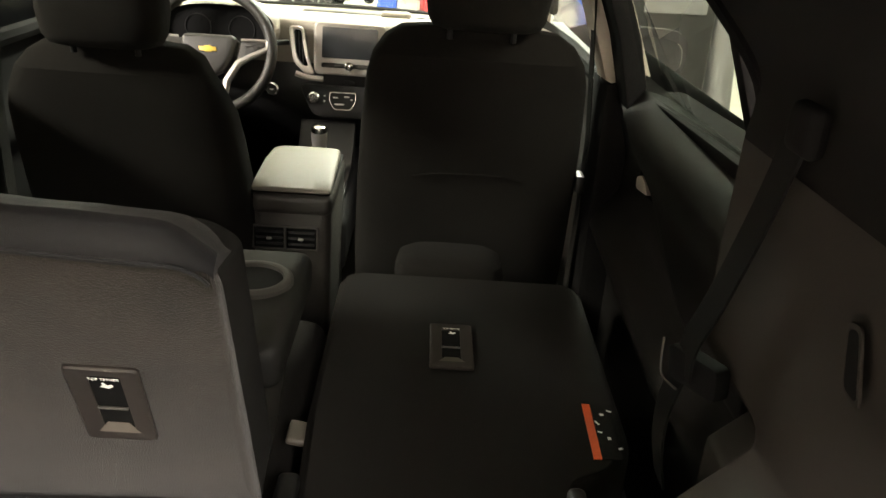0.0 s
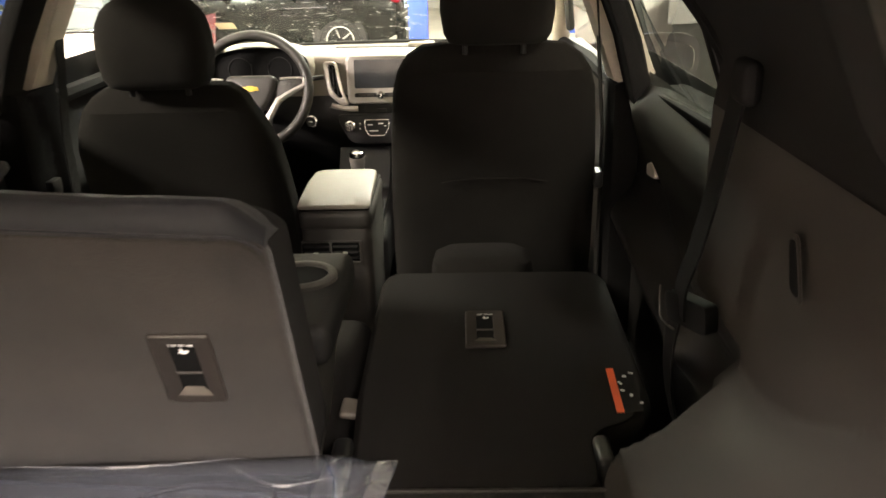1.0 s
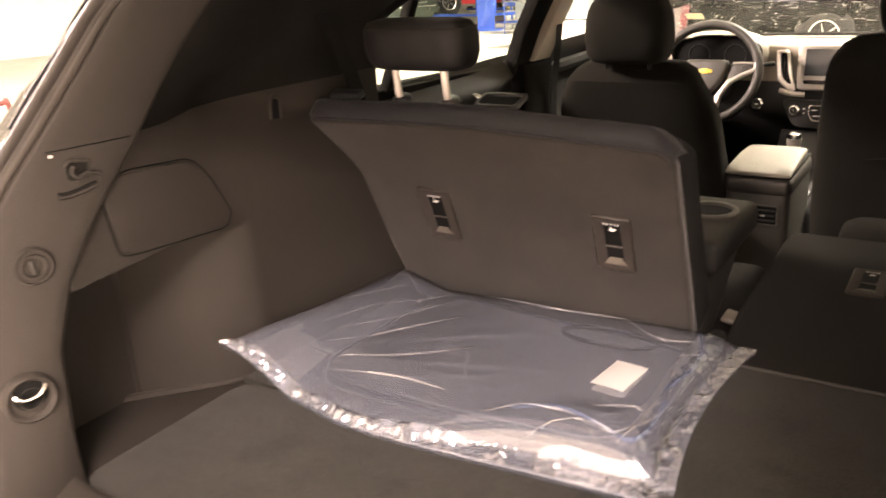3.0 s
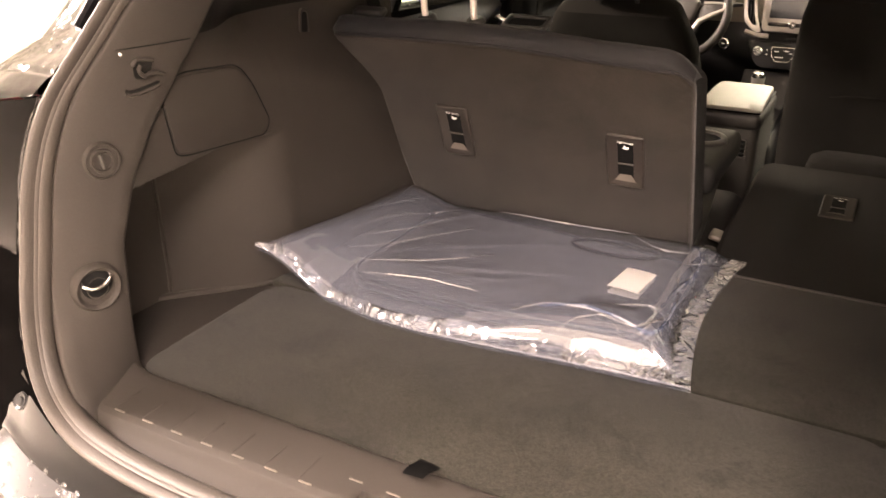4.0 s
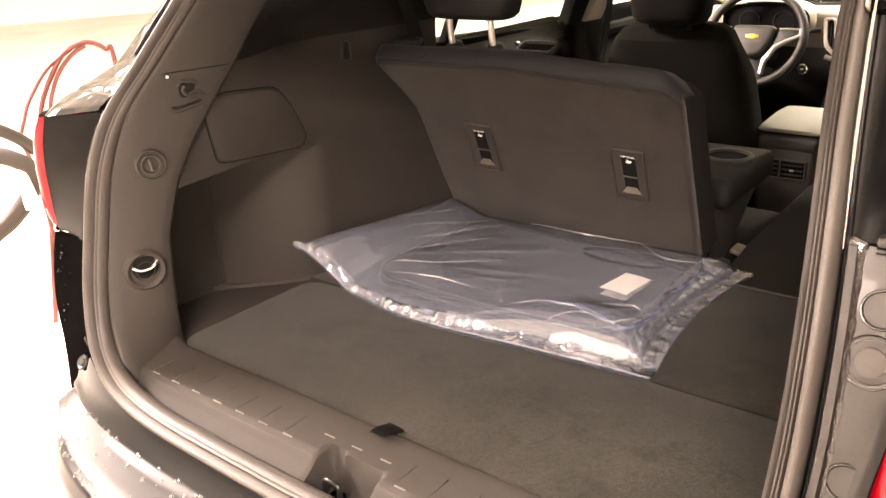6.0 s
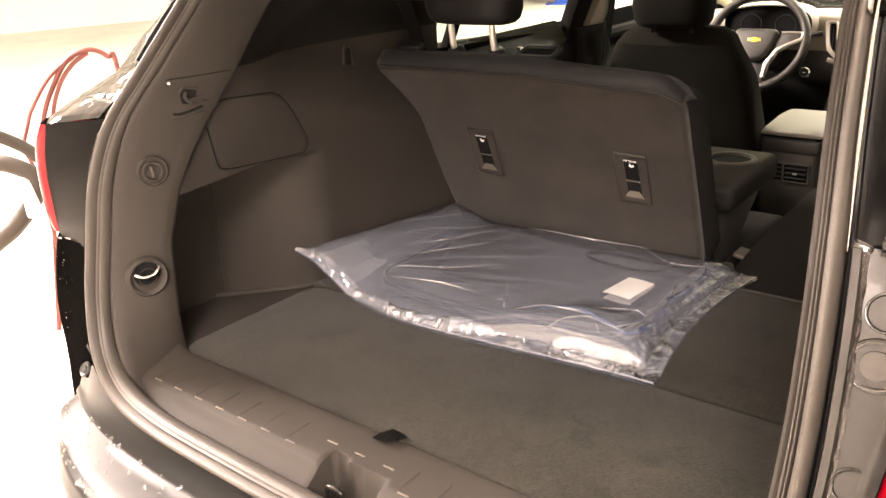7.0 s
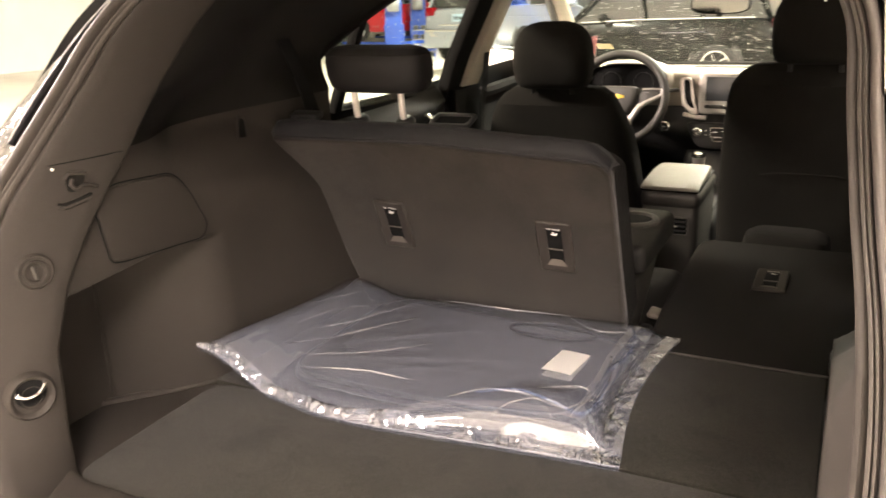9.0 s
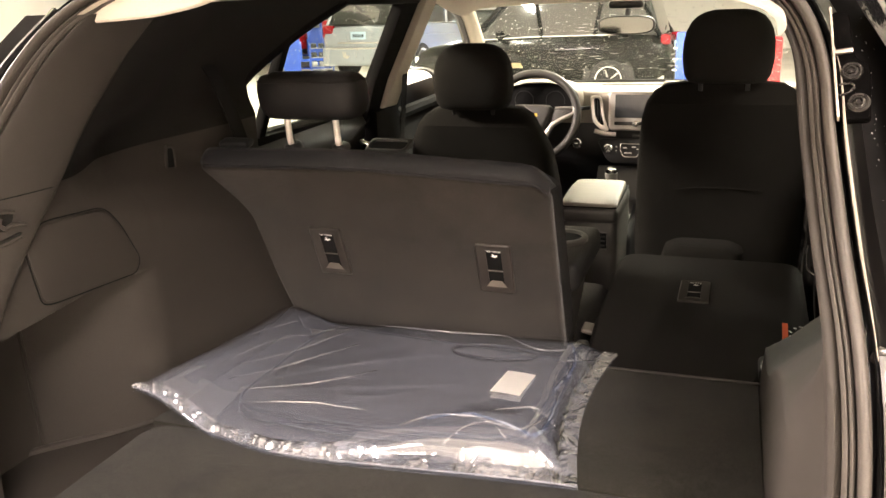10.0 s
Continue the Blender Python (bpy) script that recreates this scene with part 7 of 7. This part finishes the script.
def parked_car(name, label, paint, m, length=4.7, width=1.86, height=1.72, nose=1.05, plate=False, rear_lamps=True):
    """A parked car, nose along +y of its own axes: body, glasshouse, roof, wheels, lamps."""
    t = thing(name, label, "car", group="parked cars")
    h, w = length / 2, width / 2
    stations = [(-h, 0.86, 0.55, 0.86), (-h + 0.06, 0.94, 0.42, 1.0), (-h + 0.3, 0.98, 0.30, 1.08), (-h + 1.0, 1.0, 0.26, 1.10), (0.0, 1.0, 0.24, 1.06), (h - 1.5, 1.0, 0.26, 1.02), (h - 1.0, 0.99, 0.28, nose - 0.02),
                (h - 0.35, 0.94, 0.32, nose - 0.14), (h - 0.06, 0.84, 0.40, nose - 0.26), (h, 0.74, 0.50, nose - 0.36)]
    rings = []
    for y, k, z0, z1 in stations:
        half = [(0.0, z0), (w * k * 0.86, z0), (w * k * 0.97, z0 + 0.12), (w * k, z0 + (z1 - z0) * 0.5), (w * k * 0.985, z1 - 0.16), (w * k * 0.94, z1 - 0.04), (w * k * 0.86, z1), (0.0, z1 + 0.01)]
        rings.append([(x, y, z) for x, z in half] + [(-x, y, z) for x, z in half[-2:0:-1]])
    part("body", loft(rings), paint, t)
    gh = [(-h + 0.16, 0.82, 1.06, 1.09), (-h + 0.34, 0.80, 1.06, height - 0.16), (-h + 0.55, 0.78, 1.06, height - 0.05), (0.1, 0.77, 1.03, height - 0.02), (h - 1.75, 0.76, 1.0, height - 0.10), (h - 1.15, 0.82, 1.0, 1.06)]
    rings = []
    for y, k, z0, z1 in gh:
        half = [(0.0, z0), (w * 0.90, z0), (w * (0.90 + k) / 2, (z0 + z1) / 2), (w * k * 0.97, z1 - 0.02), (w * k * 0.8, z1), (0.0, z1 + 0.005)]
        rings.append([(x, y, z) for x, z in half] + [(-x, y, z) for x, z in half[-2:0:-1]])
    part("glasshouse", loft(rings), M_DARKGLASS, t, "dark car glass")
    part("roof", sheet(lambda u, v: ((2 * u - 1) * w * 0.755, -h + 0.36 + (length - 2.2) * v, height + 0.012 - 0.03 * (2 * u - 1) ** 4 - 0.06 * abs(2 * v - 1) ** 3), 12, 12), paint, t)
    for s in (-1, 1):
        for ya, yb in (((-h + 0.15), (-h + 0.55)), (-0.15, 0.0), ((h - 1.15), (h - 1.85)), (-1.05, -1.15)):
            part("pillar", tube([(s * w * 0.905, ya, 1.05), (s * w * 0.79, yb, height - 0.03)], 0.035, 6), paint, t)
        part("belt_trim", tube([(s * w * 0.925, -h + 0.4, 1.075), (s * w * 0.925, 0.0, 1.06), (s * w * 0.925, h - 1.3, 1.02)], 0.010, 6), M_CHROME, t, "chrome belt line")
        part("door_crease", tube([(s * w * 0.995, -h + 0.4, 0.86), (s * w * 1.0, 0, 0.82), (s * w * 0.99, h - 0.9, 0.80)], 0.014, 6), paint, t)
        lampr = rbox((0.22, 0.16, 0.17), (s * w * 0.80, -h + 0.07, 0.98), 0.04, 2)
        part("tail_lamp", lampr, M_REDLENS, t, "red tail lamp")
        part("headlamp", rbox((0.3, 0.22, 0.12), (s * w * 0.66, h - 0.12, nose - 0.36), 0.04, 2), M_LENSWHITE, t, "clear headlamp")
        for wy in (-h + 0.95, h - 0.92):
            part("wheel_arch", lathe([(0.36, -0.01), (0.42, -0.005), (0.43, -0.03), (0.30, -0.06), (0.0005, -0.06)], 28, Matrix.Translation((s * (w - 0.005), wy, 0.36)) @ Matrix.Rotation(radians(90 * s), 4, "Y")), M_BLACK, t)
            road_wheel(s * (w - 0.085), wy, 0.345, 0.345, t, 0.2)
        part("wing_mirror", rbox((0.2, 0.12, 0.13), (s * (w + 0.08), h - 1.72, 1.10), 0.04, 2), paint, t)
    part("bumper", rbox((width * 0.92, 0.16, 0.38), (0, -h - 0.01, 0.46), 0.07, 3), paint, t)
    part("bumper_step", rbox((width * 0.80, 0.03, 0.035), (0, -h - 0.075, 0.615), 0.012, 2), M_CHROME, t, "bright bumper step")
    part("rear_window_wiper", tube([(0.0, -h + 0.17, 1.12), (0.3, -h + 0.19, 1.18)], 0.012, 5), M_BLACK, t)
    part("plate_recess", rbox((0.62, 0.05, 0.19), (0, -h + 0.018, 0.86), 0.02, 2), paint, t)
    pl = part("number_plate", rbox((0.36, 0.012, 0.15), (0, -h - 0.012, 0.86), 0.006, 2), M_PLATE, t, "blue number plate")
    for k in range(6):
        part("plate_bar", rbox((0.03, 0.006, 0.06), (-0.11 + 0.044 * k, -h - 0.019, 0.855), 0.002, 1), M_BLACK, pl)
    part("tailgate_strip", rbox((1.0, 0.02, 0.03), (0, -h + 0.0, 0.72), 0.008, 2), M_CHROME, t, "bright strip")
    t.matrix_world = SLOPE @ m
    return t


def at(x, y, turn):
    return pose(x, y, 0, 0, 0, turn)


parked_car("parked_suv", "wet black estate car parked across the bay ahead", M_SUVPAINT, at(-2.85, 14.2, 88), length=4.5, height=1.8)
parked_car("silver_suv", "silver family car raised a little on the lift, rear outwards", M_SILVER, Matrix.Translation((0, 0, 0.25)) @ at(-6.40, 16.99, -8), height=1.8)
parked_car("white_car", "white car parked beyond the driver's window", M_WHITEPAINT, at(-6.9, 23.5, 22), height=1.6)
parked_car("red_car", "red car raised a little on the blue lift", M_REDPAINT, Matrix.Translation((0, 0, 0.32)) @ at(-13.1, 22.6, 150), nose=1.15)
parked_car("green_car", "dark green car parked by the far wall", M_GREENPAINT, at(-15.4, 20.6, 60), height=1.5)


def lift_post(m):
    t = thing("lift_post", "blue steel column of a two-post car lift", "car lift", group="lift posts")
    prof = [(-0.14, -0.12), (0.14, -0.12), (0.14, 0.12), (0.05, 0.12), (0.05, 0.09), (0.11, 0.09), (0.11, -0.09), (-0.11, -0.09), (-0.11, 0.09), (-0.05, 0.09), (-0.05, 0.12), (-0.14, 0.12)]
    part("column", slab(prof, 3.9), M_BLUE, t, smooth=False)
    part("base_plate", rbox((0.55, 0.6, 0.03), (0, 0, 0.015), 0.006), M_BLUE, t)
    part("carriage", rbox((0.34, 0.22, 0.5), (0, 0.07, 0.62), 0.02), M_BLUE, t)
    for k in (-1, 1):
        part("arm", slab([(-0.05, 0), (0.05, 0), (0.035, 1.0), (-0.035, 1.0)], 0.07, Matrix.Translation((k * 0.1, 0.15, 0.34)) @ Matrix.Rotation(radians(-55 * k), 4, "Z"), 0.008), M_BLUE, t)
        part("pad", lathe([(0.06, 0), (0.06, 0.05), (0.045, 0.06), (0.0005, 0.06)], 16, Matrix.Translation((k * 0.1, 0.15, 0.41)) @ Matrix.Rotation(radians(-55 * k), 4, "Z") @ Matrix.Translation((0, 0.94, 0))), M_BLACK, t)
    part("control_box", rbox((0.2, 0.12, 0.32), (0.0, -0.18, 1.35), 0.015), M_STEEL, t)
    t.matrix_world = m
    return t


post = lift_post(SLOPE @ at(-10.75, 19.1, 28) @ Matrix.Diagonal((1.6, 1.6, 1.0, 1.0)))
for x, y, a in ((-11.7, 22.3, 24), (-4.2, 17.5, 0), (2.9, 13.2, 0)):
    copy_thing(post, SLOPE @ at(x, y, a))
bollard = thing("blue_column", "short blue steel column with pale rungs on one side", "column")
part("shaft", rbox((0.23, 0.23, 1.17), (0, 0, 0.6), 0.02, 2), M_BLUE, bollard)
part("foot_plate", rbox((0.4, 0.4, 0.02), (0, 0, 0.01), 0.004, 1), M_BLUE, bollard)
for k in range(6):
    part("rung", rbox((0.05, 0.03, 0.02), (-0.125, -0.10, 0.35 + 0.13 * k), 0.004, 1), M_WHITEPAINT, bollard, "pale rung")
bollard.matrix_world = SLOPE @ at(-0.175, 9.95, 0)
cab = thing("tool_cabinet", "red steel tool cabinet on castors", "tool cabinet")
part("case", rbox((0.7, 0.5, 0.95), (0, 0, 0.62), 0.02), M_REDPAINT, cab)
for k in range(5):
    part("drawer", rbox((0.62, 0.02, 0.14), (0, -0.255, 0.28 + 0.17 * k), 0.008), M_REDPAINT, cab)
    part("drawer_pull", rbox((0.5, 0.02, 0.018), (0, -0.272, 0.33 + 0.17 * k), 0.006), M_CHROME, cab)
for x in (-0.28, 0.28):
    for y in (-0.18, 0.18):
        part("castor", lathe([(0.06, -0.02), (0.06, 0.02), (0.02, 0.025), (0.0005, 0.025)], 14, Matrix.Translation((x, y, 0.06)) @ Matrix.Rotation(radians(90), 4, "Y")), M_BLACK, cab)
    part("castor_fork", rbox((0.03, 0.4, 0.09), (x, 0, 0.12), 0.004), M_STEEL, cab)
cab.matrix_world = SLOPE @ at(0.55, 10.6, 10)
rack = thing("blue_parts_rack", "blue and grey steel parts rack with dark bins", "rack")
for z in (0.15, 0.45, 0.75, 1.05):
    part("shelf", rbox((0.9, 0.4, 0.03), (0, 0, z), 0.004), M_STEEL, rack)
    for k in (-0.3, 0.0, 0.3):
        part("bin", rbox((0.22, 0.3, 0.14), (k, -0.02, z + 0.085), 0.015), M_STEEL if (k > 0) == (z > 0.5) else M_BLACK, rack)
for x in (-0.44, 0.44):
    part("upright", rbox((0.03, 0.4, 1.2), (x, 0, 0.6), 0.004), M_BLUE, rack)
rack.matrix_world = SLOPE @ at(-9.3, 18.0, 30) @ Matrix.Diagonal((0.62, 0.8, 0.72, 1.0))

# ---- beside the car: air hoses, exhaust hose
for name, label, cat, pts, r, mat in (
        ("air_hose", "red rubber air hose looping up from the floor", "hose", [(-2.46, 0.66, 0.02), (-2.48, 0.74, 0.5), (-2.49, 0.77, 0.8), (-2.5, 0.8, 0.9), (-2.49, 0.86, 1.01), (-2.47, 0.91, 1.08), (-2.44, 0.97, 1.11), (-2.42, 1.01, 1.105), (-2.40, 1.04, 1.08), (-2.38, 1.06, 1.04), (-2.36, 1.06, 0.5), (-2.36, 1.06, 0.02)], 0.010, M_HOSERED),
        ("air_hose", "red rubber air hose looping up from the floor", "hose", [(-2.44, 0.70, 0.02), (-2.47, 0.77, 0.6), (-2.48, 0.81, 0.85), (-2.48, 0.86, 0.98), (-2.46, 0.92, 1.06), (-2.44, 0.98, 1.10)], 0.009, M_HOSERED),
        ("air_hose", "thin red air hose curving up from the floor", "hose", [(-2.44, 0.74, 0.02), (-2.48, 0.71, 0.63), (-2.52, 0.70, 0.76), (-2.52, 0.73, 0.85), (-2.52, 0.76, 0.91), (-2.50, 0.84, 1.02), (-2.46, 0.93, 1.09)], 0.008, M_HOSERED),
        ("exhaust_hose", "thick brown extraction hose curled beside the car", "hose", [(-2.30, 0.42, 0.78), (-2.22, 0.48, 0.79), (-2.14, 0.54, 0.74), (-2.13, 0.52, 0.67), (-2.14, 0.45, 0.59), (-2.18, 0.38, 0.53), (-2.3, 0.3, 0.42), (-2.4, 0.2, 0.1), (-2.4, 0.0, 0.04)], 0.03, M_HOSEDARK),
        ("exhaust_hose", "brown suction pipe leaning beside the car", "hose", [(-2.14, 0.57, 0.80), (-2.18, 0.50, 0.87), (-2.30, 0.30, 0.98), (-2.42, 0.1, 0.9), (-2.45, 0.0, 0.1)], 0.022, M_HOSEDARK),
        ("hanging_cable", "thin black cable hanging from above", "cable", [(-3.1, 0.72, 4.9), (-3.1, 0.72, 1.6), (-3.05, 0.75, 1.25)], 0.006, M_BLACK)):
    t = thing(name, label, cat)
    part("tube", tube([SLOPE @ p for p in spline(pts, 8)], r, 10), mat, t)
stand = thing("hose_stand", "grey steel stand with a yellow canister", "stand")
part("canister", lathe([(0.0005, 0.0), (0.10, 0.0), (0.11, 0.02), (0.11, 0.42), (0.07, 0.5), (0.03, 0.52), (0.0005, 0.53)], 24, Matrix.Translation((-2.45, 0.18, 0.18))), M_YELLOW, stand, "yellow canister")
part("tray", rbox((0.32, 0.32, 0.03), (-2.45, 0.18, 0.165), 0.01), M_STEEL, stand)
for x in (-2.58, -2.32):
    for y in (0.05, 0.31):
        part("leg", tube([(x, y, 0.0), (x, y, 0.16)], 0.012, 8), M_STEEL, stand)

# ---- seen past the passenger's side
machine = thing("steel_machine", "dark steel workshop machine on the floor", "machine")
part("cabinet", rbox((0.7, 0.6, 1.5), (0, 0, 0.78), 0.04, 3), M_BLACK, machine)
part("panel", rbox((0.5, 0.02, 0.4), (0, -0.31, 1.2), 0.01), M_STEEL, machine)
part("foot", rbox((0.8, 0.7, 0.05), (0, 0, 0.025), 0.01), M_STEEL, machine)
machine.matrix_world = SLOPE @ at(1.95, 6.3, 15)
column = thing("grey_column", "leaning grey painted steel column", "column")
part("shaft", tube([(2.55, 6.4, 0.0), (2.35, 6.4, 2.4)], 0.14, 12), M_STEEL, column)
part("foot_plate", rbox((0.5, 0.5, 0.03), (2.55, 6.4, 0.015), 0.006), M_STEEL, column)
drape = thing("hanging_sheet", "pale plastic sheet draped over a frame", "sheet")
part("sheet", sheet(lambda u, v: (2.85 + 0.75 * u + 0.05 * math.sin(v * 9), 5.9 + 0.08 * math.sin(u * 22), 1.1 * v * (1 - 0.25 * u)), 40, 14), M_CANVAS, drape)
part("frame", tube([(2.85, 5.95, 0), (2.85, 5.95, 1.1), (3.6, 5.95, 0.83), (3.6, 5.95, 0)], 0.015, 8), M_STEEL, drape)
